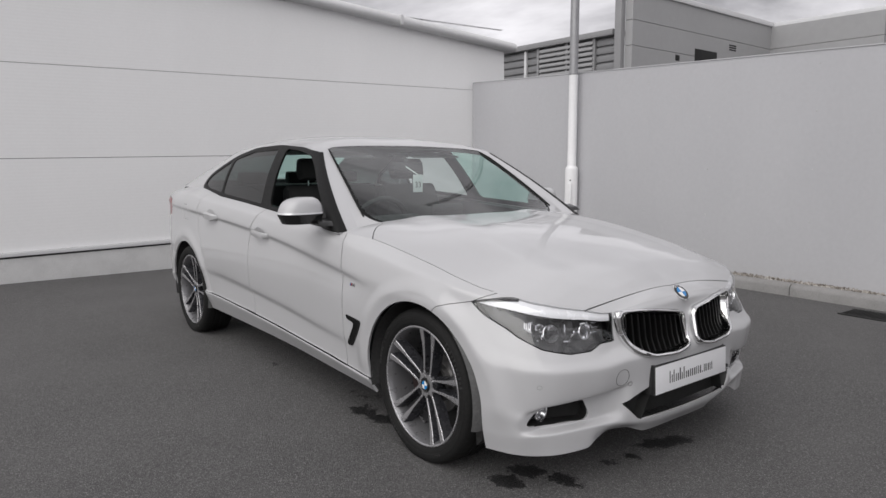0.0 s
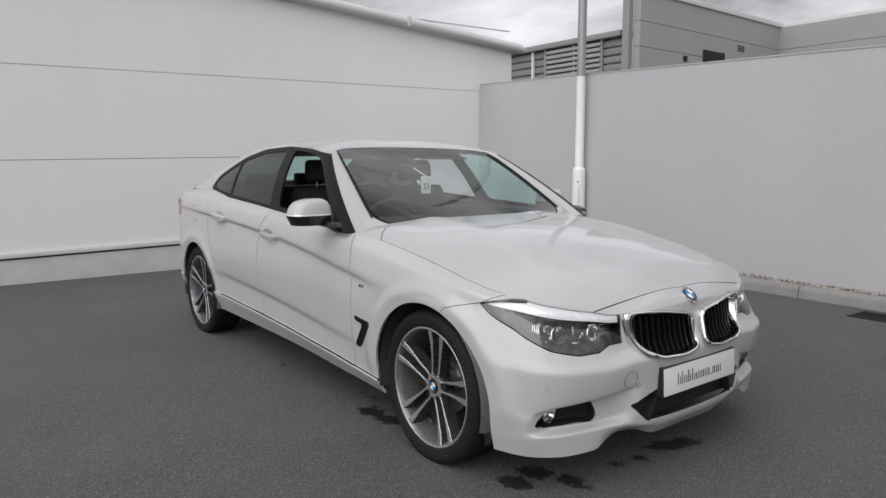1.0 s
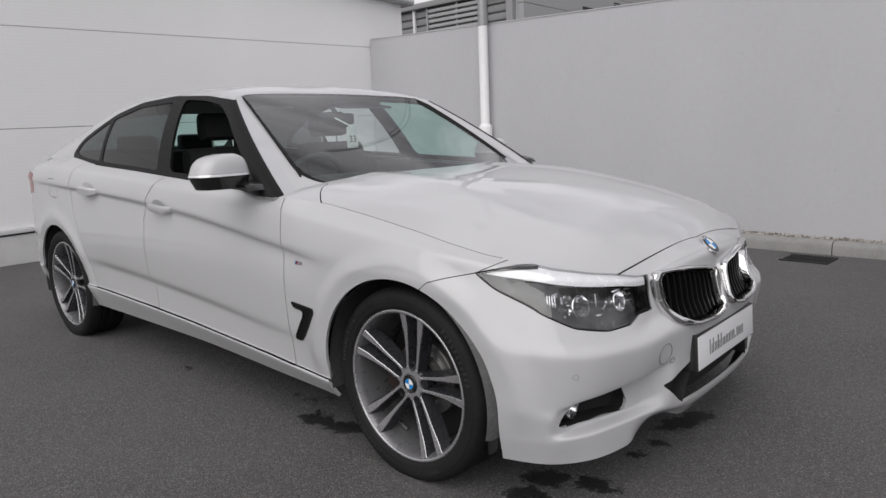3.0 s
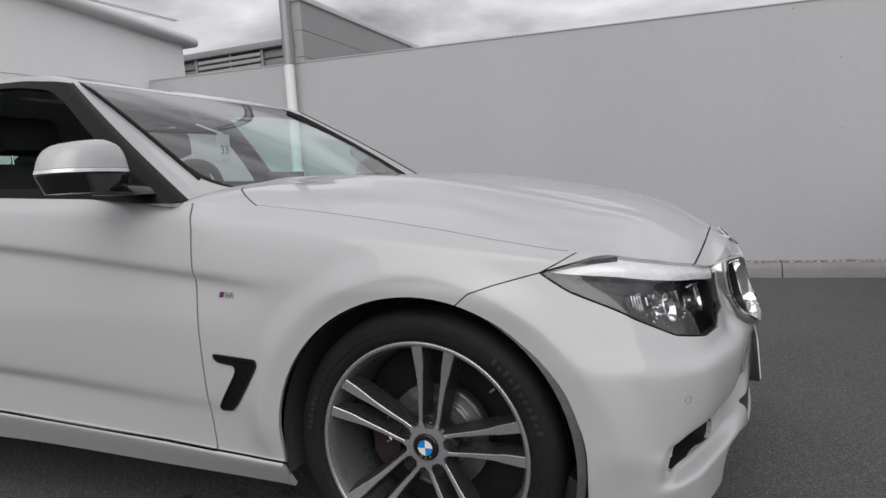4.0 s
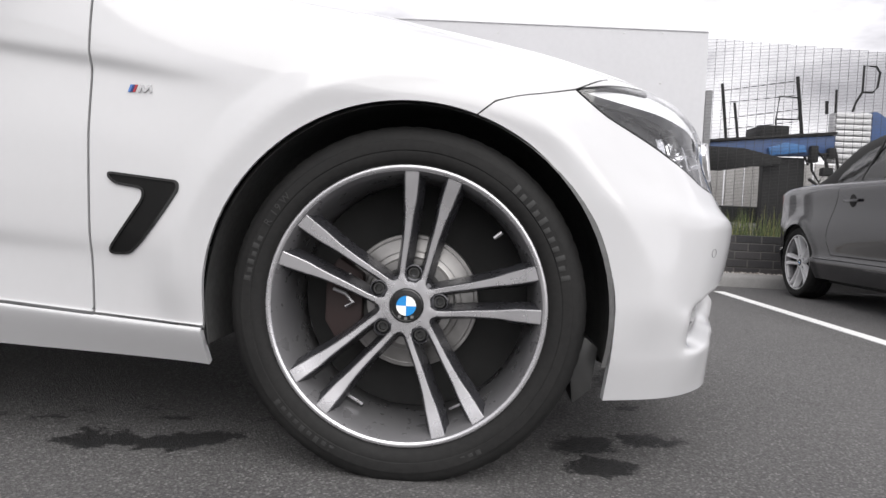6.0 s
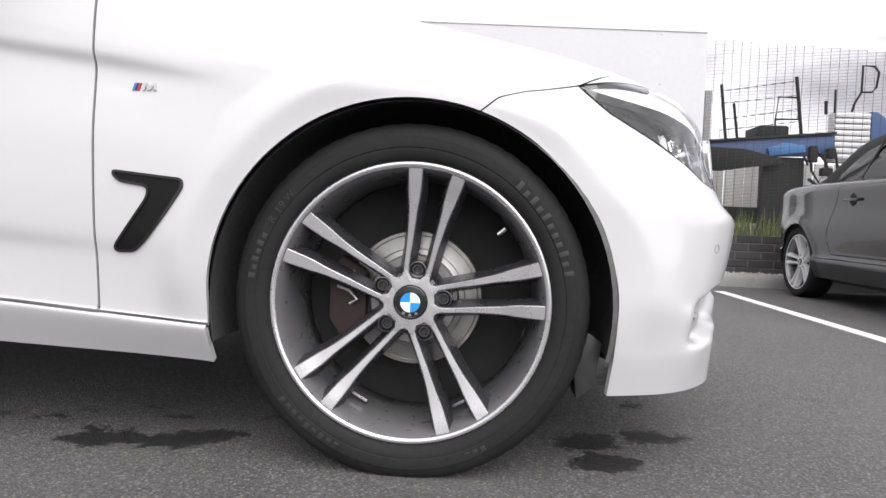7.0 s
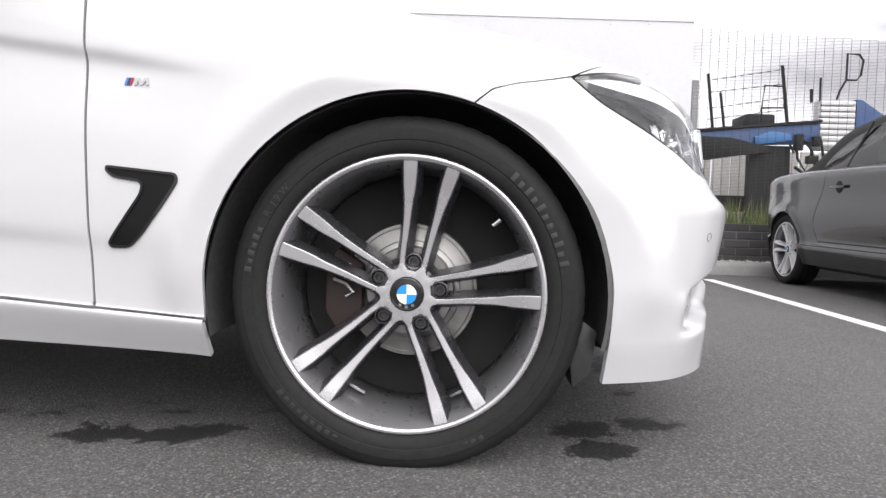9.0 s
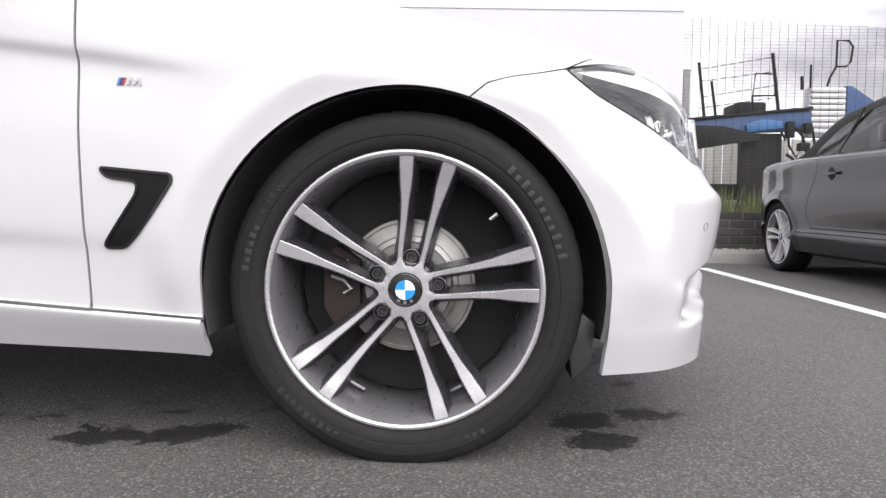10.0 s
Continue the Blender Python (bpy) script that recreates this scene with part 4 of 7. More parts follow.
RAIL = flow([(-0.2, -1.44, -0.16, 1.384), (0, -1.44, 0, 1.384), (0.5, -1.412, 0.35, 1.378), (0.8, -1.335, 0.540, 1.364), (0.9, -1.288, 0.596, 1.353), (0.95, -1.272, 0.616, 1.350), (1.0, -1.265, 0.635, 1.347), (1.2, -1.325, 0.650, 1.364),
             (1.5, -1.42, 0.640, 1.380), (1.8, -1.6, 0.622, 1.392), (2.1, -1.83, 0.612, 1.402), (2.5, -2.15, 0.612, 1.396), (2.9, -2.42, 0.622, 1.374), (3.26, -2.62, 0.62, 1.347),
             (3.7, -2.79, 0.56, 1.335), (4.1, -2.85, 0.46, 1.345), (4.4, -2.85, 0.30, 1.365), (4.9, -2.85, 0.0, 1.375), (5.1, -2.85, -0.16, 1.375)])
rs = np.concatenate([np.linspace(0, 0.84, 30), np.linspace(0.86, 1.06, 14), np.linspace(1.09, 3.3, 86), np.linspace(3.34, 4.9, 44)])
tb = np.linspace(0, 1, 40)
b, r = BASE(rs), RAIL(rs)
bulge = 0.022 * 4 * tb * (1 - tb)
out = np.stack([np.where(rs < 0.84, 0.9, 0.0) - np.where(rs > 3.8, 0.6, 0), np.where((rs > 0.9) & (rs < 4.0), 1.0, 0.0), np.where(rs < 0.84, 0.5, 0.35)], -1)
out = np.stack([np.convolve(np.pad(out[:, k], 5, "edge"), np.ones(11) / 11, "valid") for k in range(3)], -1)
ring = b[:, None] + (r - b)[:, None] * tb[None, :, None] + out[:, None] * bulge[None, :, None]
ring[..., 1] *= -1
ring[0, :, 1] = 0
ring[-1, :, 1] = 0
CABIN = Skin.grid(ring, np.stack(np.broadcast_arrays(rs[:, None], tb[None]), -1)).flip()
RC = spline([(0, -1.44, 1.384), (0.5, -1.47, 1.396), (0.9, -1.52, 1.412), (1.2, -1.56, 1.422), (1.8, -1.72, 1.447), (2.1, -1.86, 1.458), (2.5, -2.15, 1.464), (2.9, -2.42, 1.451), (3.26, -2.62, 1.426), (3.7, -2.77, 1.400), (4.9, -2.85, 1.378)])
c = RC(rs)
tr = np.linspace(0, 1, 24)
g = 1 - (1 - tr) ** 2.2
roof = np.stack([r[:, :1] + (c[:, :1] - r[:, :1]) * tr, -(r[:, 1:2] * (1 - tr)), r[:, 2:] + (c[:, 1:] - r[:, 2:]) * g], -1)
# towards the screen the rows follow the bow of the front edge
front = RAIL(np.linspace(0, 1.0, 60))
ye = -roof[..., 1]
bow = np.stack([np.interp(ye, front[:, 1], front[:, k]) for k in (0, 2)], -1)
foot = np.stack([np.interp(r[:, 1], front[:, 1], front[:, k]) for k in (0, 2)], -1)
arc = 0.5 * (g + tr)
fx = bow[..., 0] + (r[:, 0] - foot[:, 0])[:, None] * (1 - tr) + (c[:, 0] - front[0, 0])[:, None] * tr
fz = bow[..., 1] + (r[:, 2] - foot[:, 1])[:, None] * (1 - tr) + (c[:, 1] - front[0, 2])[:, None] * arc
w = smooth01(1.9, 1.0, rs)[:, None]
roof[..., 0] = roof[..., 0] * (1 - w) + fx * w
roof[..., 2] = roof[..., 2] * (1 - w) + fz * w
ROOF = Skin.grid(roof, np.stack(np.broadcast_arrays(rs[:, None], tr[None]), -1)).flip()

# one even curvature for the shading of screen and roof
on = CABIN.U[:, 0] < 0.93
def screen_terms(y, z):
    y2, z = y * y, z - 1.15
    return np.stack([np.ones_like(z), z, z ** 2, y2, y2 * z, y2 ** 2], 1)
sy, sz = CABIN.V[on, 1], CABIN.V[on, 2]
fit, *_ = np.linalg.lstsq(screen_terms(sy, sz), CABIN.V[on, 0], rcond=None)
gy = (screen_terms(sy + 1e-3, sz) - screen_terms(sy - 1e-3, sz)) @ fit / 2e-3
gz = (screen_terms(sy, sz + 1e-3) - screen_terms(sy, sz - 1e-3)) @ fit / 2e-3
even = np.stack([np.ones_like(gy), -gy, -gz], 1)
CABIN.N[on] = even / np.linalg.norm(even, axis=1, keepdims=True)
# the ledge behind the cabin, from the shoulder to the foot of the rear screen
tt_ = np.linspace(0, 1, 40)
sh, _ = flank(2.5 + 2.16 * tt_, np.array([1.0]))
bs = BASE(2.88 + 2.02 * tt_) * np.array([1, -1, 1])
ledge = sh[:, :1] + (bs - sh[:, 0])[:, None] * np.linspace(0, 1, 4)[None, :, None]
ledge[-1, :, 1] = 0
DECK = Skin.grid(ledge, ledge[..., :2]).flip()
if DECK.N[:, 2].mean() < 0:
    DECK.flip()

# ---- the white car: shut lines and openings ----
LAMP = [(-0.304, 0.735), (-0.36, 0.690), (-0.46, 0.622), (-0.56, 0.575), (-0.66, 0.556), (-0.74, 0.560), (-0.80, 0.582), (-0.874, 0.583), (-0.874, 0.80), (-0.44, 0.85), (-0.44, 0.757), (-0.40, 0.757)]
KIDNEY = round_poly([(-1.278, 0.512), (-1.18, 0.500), (-1.02, 0.506), (-0.94, 0.530), (-0.890, 0.60), (-0.874, 0.695), (-1.06, 0.692), (-1.27, 0.662)], 0.03)
INTAKE = round_poly([(-1.5, 0.245), (-0.986, 0.252), (-0.895, 0.333), (-0.95, 0.36), (-1.05, 0.39), (-1.5, 0.395)], 0.012)
FOG = round_poly([(-0.502, 0.287), (-0.512, 0.310), (-0.53, 0.332), (-0.575, 0.350), (-0.715, 0.370), (-0.752, 0.306), (-0.742, 0.280), (-0.60, 0.277), (-0.52, 0.276)], 0.010)
VENT = round_poly([(0.548, 0.548), (0.548, 0.537), (0.534, 0.525), (0.481, 0.518), (0.484, 0.499), (0.548, 0.407), (0.543, 0.397), (0.506, 0.398), (0.484, 0.419), (0.443, 0.473), (0.411, 0.519), (0.414, 0.536)], 0.010)
BUMPER = [(-2, 0), (-0.05, 0), (-0.05, 0.6), (-0.117, 0.672), (-0.15, 0.699), (-0.2, 0.714), (-0.304, 0.735), (-0.44, 0.80), (-0.44, 2), (-2, 2)]
REARBUMPER = [(3.0, 0), (3.0, 0.45), (3.26, 0.60), (3.7, 0.64), (6, 0.66), (6, 0)]
SILLPOLY = [(0.2, -1), *((q, z + 0.008) for q, z in [(0.2, 0.255), *SILL[1:6]]), (2.6, 0.37), (2.6, -1)]
REARGAP = [(1.72, 0.362), (1.722, 0.40), (1.745, 0.5), (1.755, 0.65), (1.74, 0.80), (1.68, 0.90), (1.60, 0.985), (1.56, 1.1)]
DOOR_F = [(0.60, 1.1), (0.607, 0.935), (0.589, 0.87), (0.586, 0.6), (0.582, 0.283), (0.75, 0.295), (1.38, 0.329), (1.72, 0.343), *REARGAP]
DOOR_R = [*REARGAP[::-1], (1.72, 0.344), (1.9, 0.349), (2.44, 0.365), (2.48, 0.5), (2.55, 0.66), (2.61, 0.80), (2.62, 0.93), (2.55, 1.2)]
FLAP = round_poly([(2.82, 0.86), (2.97, 0.865), (2.97, 0.975), (2.82, 0.97)], 0.03)
TAIL = round_poly([(3.26, 0.995), (3.32, 0.87), (3.9, 0.84), (4.15, 0.87), (4.15, 0.985), (3.6, 1.01)], 0.03)


def by_poly(poly):
    return lambda U, V: poly_distance(U, poly)




def arch_field(U, V):
    up = np.maximum(U[:, 1] - AXLE, 0)
    return np.minimum(np.hypot(U[:, 0], up), np.hypot(U[:, 0] - WHEELBASE, up)) - ARCH


SIDE.trim(arch_field)
for line, gap in ((DOOR_F, 0.005), (DOOR_R, 0.005), (SILLPOLY, 0.004), (BUMPER, 0.0028), (REARBUMPER, 0.005), (LAMP, 0.004), (TAIL, 0.004), (FLAP, 0.003), (KIDNEY, 0.002)):
    SIDE.groove(by_poly(line), gap)
for tag, line in ((1, BUMPER), (2, DOOR_F), (3, DOOR_R), (6, SILLPOLY), (5, REARBUMPER), (11, TAIL), (13, FLAP), (7, LAMP), (8, KIDNEY), (9, INTAKE), (10, FOG)):
    SIDE.mark(by_poly(line), tag, None if tag != 6 else [0])


def front_seam(U, V):
    return V[:, 0] - (0.628 - 0.045 * (np.abs(V[:, 1]) / 0.65) ** 2)


# the bonnet's side gap, and the piece of wing behind its corner
CORNER = [(-0.43, -0.832), (-0.47, -0.805), (-0.52, -0.765), (-0.57, -0.715), (-0.60, -0.66), (-0.9, -0.66), (-0.9, -1.1), (-0.43, -1.1)]
HOOD.groove(lambda U, V: np.where((V[:, 0] > -0.44) & (V[:, 0] < 0.36), U[:, 2] - 0.0045, 0.05), 0.0034)
HOOD.groove(lambda U, V: poly_distance(V[:, :2], CORNER), 0.0045)
HOOD.groove(front_seam, 0.0034)
HOOD.mark(lambda U, V: -front_seam(U, V), 1)
HOOD.mark(lambda U, V: poly_distance(V[:, :2], CORNER), 2)
WINDOWS = round_poly([(-0.606, 0.931), (-1.59, 0.991), (-1.94, 1.013), (-2.42, 1.037), (-2.72, 1.068), (-2.90, 1.095), (-2.80, 1.19), (-2.46, 1.324), (-2.195, 1.376), (-1.83, 1.388), (-1.46, 1.366), (-1.24, 1.335), (-1.10, 1.285), (-0.80, 1.115), (-0.60, 0.99)], 0.05)
GLASS_F = round_poly([(-0.76, 0.980), (-1.56, 1.020), (-1.70, 1.362), (-1.47, 1.344), (-1.29, 1.314), (-1.175, 1.254)], 0.04)
GLASS_R = round_poly([(-1.69, 1.026), (-2.395, 1.066), (-2.44, 1.295), (-2.18, 1.347), (-1.815, 1.357)], 0.02)
GLASS_Q = round_poly([(-2.43, 1.068), (-2.70, 1.092), (-2.825, 1.118), (-2.76, 1.175), (-2.475, 1.287)], 0.03)


def in_side(poly):
    def f(U, V):
        d = poly_distance(V[:, [0, 2]], poly)
        return np.maximum.reduce([d, 0.3 * (0.998 - U[:, 0]), U[:, 0] - 3.9])
    return f


CABIN.mark(in_side(WINDOWS), 2)
for tag, line in ((3, GLASS_F), (4, GLASS_R), (5, GLASS_Q)):
    CABIN.mark(in_side(line), tag, [2])
def rounded_corner(U, right, high):
    """Outside the screen's rounded lower corner."""
    a, b = np.clip(1 - (right - U[:, 0]) / 0.16, 0, None), np.clip(1 - U[:, 1] / high, 0, None)
    return 0.05 * (np.hypot(a, b) - 1)


CABIN.mark(lambda U, V: np.maximum.reduce([U[:, 0] - 0.875, U[:, 1] - 0.998, rounded_corner(U, 0.875, 0.2)]), 6, [0])
CABIN.mark(lambda U, V: np.maximum.reduce([U[:, 0] - 0.853, U[:, 1] - 0.990, rounded_corner(U, 0.853, 0.22)]), 7, [6])
CABIN.mark(lambda U, V: np.maximum.reduce([4.12 - U[:, 0], U[:, 1] - 0.93, 0.12 - U[:, 1]]), 8, [0])


# ---- the white car: panels ----
def both(skin, *tags):
    s = skin.take(*tags)
    return [s, s.mirrored()]


car = thing("car", "white five-door hatchback parked on the tarmac, driver's window lowered", "car", at=Matrix.Identity(4))
bumper = panel("front_bumper", both(SIDE, 1) + both(HOOD, 1), PAINT, car)
panel("bonnet", both(HOOD, 0), PAINT, car)
shell = ROOF.take(0).joined(CABIN.take(0))
panel("roof", [shell, shell.mirrored()], PAINT, car)
for k in (0, 1):
    panel("front_door", both(SIDE, 2)[k:k + 1], PAINT, car)
    panel("rear_door", both(SIDE, 3)[k:k + 1], PAINT, car)
    panel("side_sill", both(SIDE, 6)[k:k + 1], PAINT, car)
    panel("fuel_flap", both(SIDE, 13)[k:k + 1], PAINT, car) if k == 0 else panel("wing_infill", both(SIDE, 13)[k:k + 1], PAINT, car)
    panel("tail_lamp", both(SIDE, 11)[k:k + 1], LAMPRED, car, "red tail lamp lens", depth=0.05)
    panel("window_surround", both(CABIN, 2)[k:k + 1], SURROUND, car, "satin black window surround", lift=0.003)
    panel("rear_side_window", both(CABIN, 4)[k:k + 1], (PRIVACY, PALEGLASS)[k], car, ("dark privacy glass", "rear side glass with a lightened tint")[k], depth=0.004)
    panel("quarter_window", both(CABIN, 5)[k:k + 1], PRIVACY, car, "dark privacy glass", depth=0.004)
panel("body_shell", both(SIDE, 0) + both(HOOD, 2), PAINT, car)
panel("rear_bumper", both(SIDE, 5), PAINT, car)
panel("rear_deck", both(DECK, 0), PAINT, car)
panel("front_side_window", both(CABIN, 3)[1:], SIDEGLASS, car, "green-tinted side glass", depth=0.004)
panel("windscreen_border", both(CABIN, 6), SURROUND, car, "black windscreen border")
panel("windscreen", both(CABIN, 7), GLASS, car, "green-tinted windscreen", depth=0.004)
# upright rubber moulding along each side of the screen
column = ring[np.argmin(np.abs(rs - 0.872))]
side_out = np.array([0.55, -0.30, 0.78])
across = np.cross(column[-1] - column[0], side_out)
across /= np.linalg.norm(across)
for k in (0, 1):
    bm = bmesh.new()
    rows = []
    for i in range(4, len(column) - 1):
        tall = 0.009 * min(1.0, (len(column) - 1 - i) / 5)
        rows.append([bm.verts.new(Vector(column[i] + across * a + side_out * h)) for a, h in ((0.001, -0.012), (0.003, tall), (0.009, tall), (0.011, -0.012))])
    for a, b in zip(rows, rows[1:]):
        for i in range(3):
            bm.faces.new((a[i], a[i + 1], b[i + 1], b[i]))
    bm.faces.new(rows[0])
    bm.faces.new(rows[-1][::-1])
    if k:
        bmesh.ops.transform(bm, verts=bm.verts, matrix=Matrix.Diagonal((1, -1, 1, 1)))
    part("screen_moulding", bm, SURROUND, car, "black rubber screen moulding")
panel("rear_screen", both(CABIN, 8), SIDEGLASS, car, "tinted rear screen", depth=0.004)

# dark inner structure behind the shut lines, trimmed at the wheels
inner = Skin.grid(*(lambda PP, Z: (PP, np.stack([np.repeat(qs[:, None], len(vs), 1), Z], -1)))(*flank(qs, vs))).flip()
inner.trim(lambda U, V: arch_field(U, V) - 0.004)
inner.trim(lambda U, V: np.minimum.reduce([poly_distance(U, p) for p in (LAMP, KIDNEY, INTAKE, FOG)]))
inner.V = inner.V - inner.N * 0.016
panel("inner_body", [inner, inner.mirrored()], INTERIOR, car, "dark inner structure behind the gaps", depth=0)
lid = Skin(HOOD.V - HOOD.N * 0.02, HOOD.N, HOOD.U, HOOD.F)
panel("bonnet_underside", [lid, lid.mirrored()], DARK, car, "dark underside", depth=0)
lining = ROOF.take(0)
lining.trim(lambda U, V: -1.50 + 0.30 * V[:, 1] ** 2 - V[:, 0])
lining = Skin(lining.V - np.array([0, 0, 0.035]), -lining.N, lining.U, lining.F[:, ::-1])
panel("headlining", [lining, lining.mirrored()], LINING, car, "grey headlining", depth=0)


# ---- the white car: wheels ----
def spoke_mesh(width, depth, lift, top_only):
    """One bowed arm along +y from the hub to the rim: its machined face, or the dark flanks under it."""
    bm = bmesh.new()
    rows = []
    for k in range(15):
        r = 0.040 + (0.254 - 0.040) * k / 14
        o, h, w = OFF(r), FACE(r) + lift, WID(r)
        if top_only:
            prof = [(-w, h - 0.0015), (-w + 0.0015, h), (w - 0.0015, h), (w, h - 0.0015)]
        else:
            dd = depth * (0.6 + 0.4 * math.sin(math.pi * k / 14))
            prof = [(-w - 0.010, h - dd), (-w - 0.0016, h - 0.004), (w + 0.0016, h - 0.004), (w + 0.010, h - dd)]
        rows.append([bm.verts.new((o + u, r, v)) for u, v in prof])
    for a, b in zip(rows, rows[1:]):
        for i in range(3):
            bm.faces.new((a[i], a[i + 1], b[i + 1], b[i]))
        if not top_only:
            bm.faces.new((a[3], a[0], b[0], b[3]))
    return bm


OFF = spline([(0.03, 0.0165), (0.042, 0.0185), (0.06, 0.0215), (0.126, 0.0262), (0.20, 0.034), (0.26, 0.0425)])
FACE = spline([(0.03, 0.072), (0.07, 0.0735), (0.14, 0.080), (0.20, 0.088), (0.245, 0.097), (0.26, 0.099)])
WID = spline([(0.03, 0.009), (0.045, 0.0066), (0.06, 0.0048), (0.126, 0.0060), (0.17, 0.0078), (0.195, 0.0108), (0.225, 0.0125), (0.26, 0.0140)])


def roundel(name, parent, m, radius, ring, label):
    """A round emblem: rim, dark band and four quarters."""
    bm = lathe(bmesh.new(), [(0, 0), (radius, 0), (radius, 0.003), (radius * 0.93, 0.0045), (radius * 0.9, 0.004), (0, 0.004)], 40, m)
    base = part(name, bm, ring, parent, label)
    bm = lathe(bmesh.new(), [(radius * 0.9, 0.0042), (radius * 0.62, 0.0052), (0, 0.0052)], 40, m)
    part("band", bm, GLOSSBLACK, base)
    for k in range(4):
        bm = bmesh.new()
        c = [bm.verts.new((0, 0, 0.0068))]
        for i in range(9):
            a = math.pi / 2 * (k + i / 8)
            c.append(bm.verts.new((radius * 0.6 * math.cos(a), radius * 0.6 * math.sin(a), 0.006)))
        for i in range(1, 9):
            bm.faces.new((c[0], c[i], c[i + 1]))
        bmesh.ops.transform(bm, verts=bm.verts, matrix=m)
        part("quarter", bm, BLUE if k % 2 else WHITE, base)
    for k in range(3):
        a = radians(-60 - 30 * k) if parent is not car else radians(120 - 30 * k)
        bm = bmesh.new()
        box(bm, (-radius * 0.09, -radius * 0.08, 0.0052), (radius * 0.09, radius * 0.08, 0.0062), 0, Matrix.Translation((radius * 0.76 * math.cos(a), radius * 0.76 * math.sin(a), 0)))
        bmesh.ops.transform(bm, verts=bm.verts, matrix=m)
        part("mark", bm, CHROME, base)
    return base


RUBBER = Nodes("tyre_rubber")
rn = RUBBER.noise(90, 5, 0.65)
rw = RUBBER.noise(7, 4)
RUBBER.set(Specular_IOR_Level=0.2, Base_Color=RUBBER.mix(RUBBER.ramp(RUBBER.mix(0.5, rn, rw), (0.3, 0.0), (0.75, 1.0)), (0.0065, 0.0065, 0.0067), (0.019, 0.0187, 0.0184)), Roughness=RUBBER.ramp(rw, (0.3, 0.62), (0.7, 0.8)))
RUBBER.bump(rn, 0.15, 0.002)
RUBBER = RUBBER.mat
RAISED = plain("raised_rubber", 0.015, 0.6, vary=0.2)

BARREL = plain("grey_alloy_barrel", (0.20, 0.198, 0.206), 0.30, 0.5, vary=0.05)
# barrel of the rim is the wheel itself; the rest hangs on it
bm = lathe(bmesh.new(), [(0.2585, 0.099), (0.2515, 0.0995), (0.2475, 0.093), (0.2420, 0.078), (0.2385, 0.050), (0.2350, 0.015), (0.2325, -0.030), (0.2335, -0.085), (0.25, -0.10), (0.256, -0.10), (0.240, -0.05), (0.246, 0.06), (0.2585, 0.09)], 96, closed=True)
wheel = part("wheel", bm, BARREL, car, "graphite alloy wheel with machined double spokes", edge=50)
bm = lathe(bmesh.new(), [(0.2620, 0.0965), (0.2620, 0.1012), (0.2600, 0.1030), (0.2545, 0.1024), (0.2523, 0.1002), (0.2558, 0.0990)], 96, closed=True)
part("rim_lip", bm, ALU, wheel, "bright machined rim edge", edge=50)
bm = bmesh.new()
tyre_prof = [(0.257, 0.094), (0.2635, 0.1005), (0.266, 0.1045), (0.272, 0.1085), (0.283, 0.1115), (0.286, 0.1112), (0.2875, 0.1127), (0.296, 0.1135), (0.3045, 0.1125), (0.306, 0.1108), (0.315, 0.108), (0.3235, 0.1015), (0.3300, 0.0915), (0.3335, 0.0795),
             (0.3350, 0.066), (0.3355, 0.046), (0.328, 0.0445), (0.328, 0.0375), (0.3355, 0.036), (0.3358, 0.012), (0.328, 0.0105), (0.328, 0.0035)]
full = tyre_prof + [(r, -h) for r, h in tyre_prof[::-1]]
segs = 240
rows = []
for i, (r, h) in enumerate(full):
    row = []
    for k in range(segs):
        rr = r
        if 0.329 < r < 0.3352 and abs(h) > 0.06 and k % 4 == 0:
            rr = r - 0.0015
        a = 2 * math.pi * k / segs
        vx, vy = rr * math.cos(a), rr * math.sin(a)
        hh = h
        if vy < -AXLE:
            vy = -AXLE
        if vy < -0.26:
            hh = h * (1 + 0.05 * (-0.26 - vy) / 0.062)
        row.append(bm.verts.new((vx, vy, hh)))
    rows.append(row)
for a, b in zip(rows, rows[1:]):
    for k in range(segs):
        bm.faces.new((a[k], a[(k + 1) % segs], b[(k + 1) % segs], b[k]))
tyre = part("tyre", bm, RUBBER, wheel, "black low-profile road tyre", edge=28)
# lettering of the sidewall, as plain bars
rng = random.Random(3)
for start, count, step, size in ((41, 11, 3.55, 0.0075), (-82, 6, 3.0, 0.0055), (150, 8, 3.0, 0.004), (205, 9, 3.2, 0.005)):
    for k in range(count):
        a = radians(start + step * k)
        tall = size * (1.45 if k in (0, 2, 4, 8, 10) else 1.0)
        m = Matrix.Rotation(-a, 4, "Z") @ Matrix.Translation((0, 0.2955, 0.1128))
        bm = bmesh.new()
        box(bm, (-0.0045, -size, 0), (0.0045, -size + 2 * tall * 0.8, 0.0012), 0.0004, m)
        part("sidewall_mark", bm, RAISED, tyre)
for a, ch in ((-60.5, "R"), (-56.5, "1"), (-54.0, "9"), (-50.0, "W")):
    txt = bpy.data.curves.new("size_code", "FONT")
    txt.body, txt.size, txt.align_x, txt.align_y, txt.extrude = ch, 0.019, "CENTER", "CENTER", 0.0008
    txt.materials.append(RAISED)
    code = new("size_code", txt)
    code.parent = tyre
    code.matrix_basis = Matrix.Rotation(radians(-a), 4, "Z") @ Matrix.Translation((0, 0.2955, 0.1142))
bm = lathe(bmesh.new(), [(0.0, 0.045), (0.056, 0.045), (0.058, 0.060), (0.050, 0.0665), (0.036, 0.0695), (0.034, 0.068), (0.0, 0.068)], 60)
part("hub", bm, ALUGREY, wheel, edge=40)
HUBR = spline([(0, 0.0455), (9, 0.0455), (15, 0.054), (20, 0.062), (25, 0.060), (30, 0.0535), (36, 0.0515)])
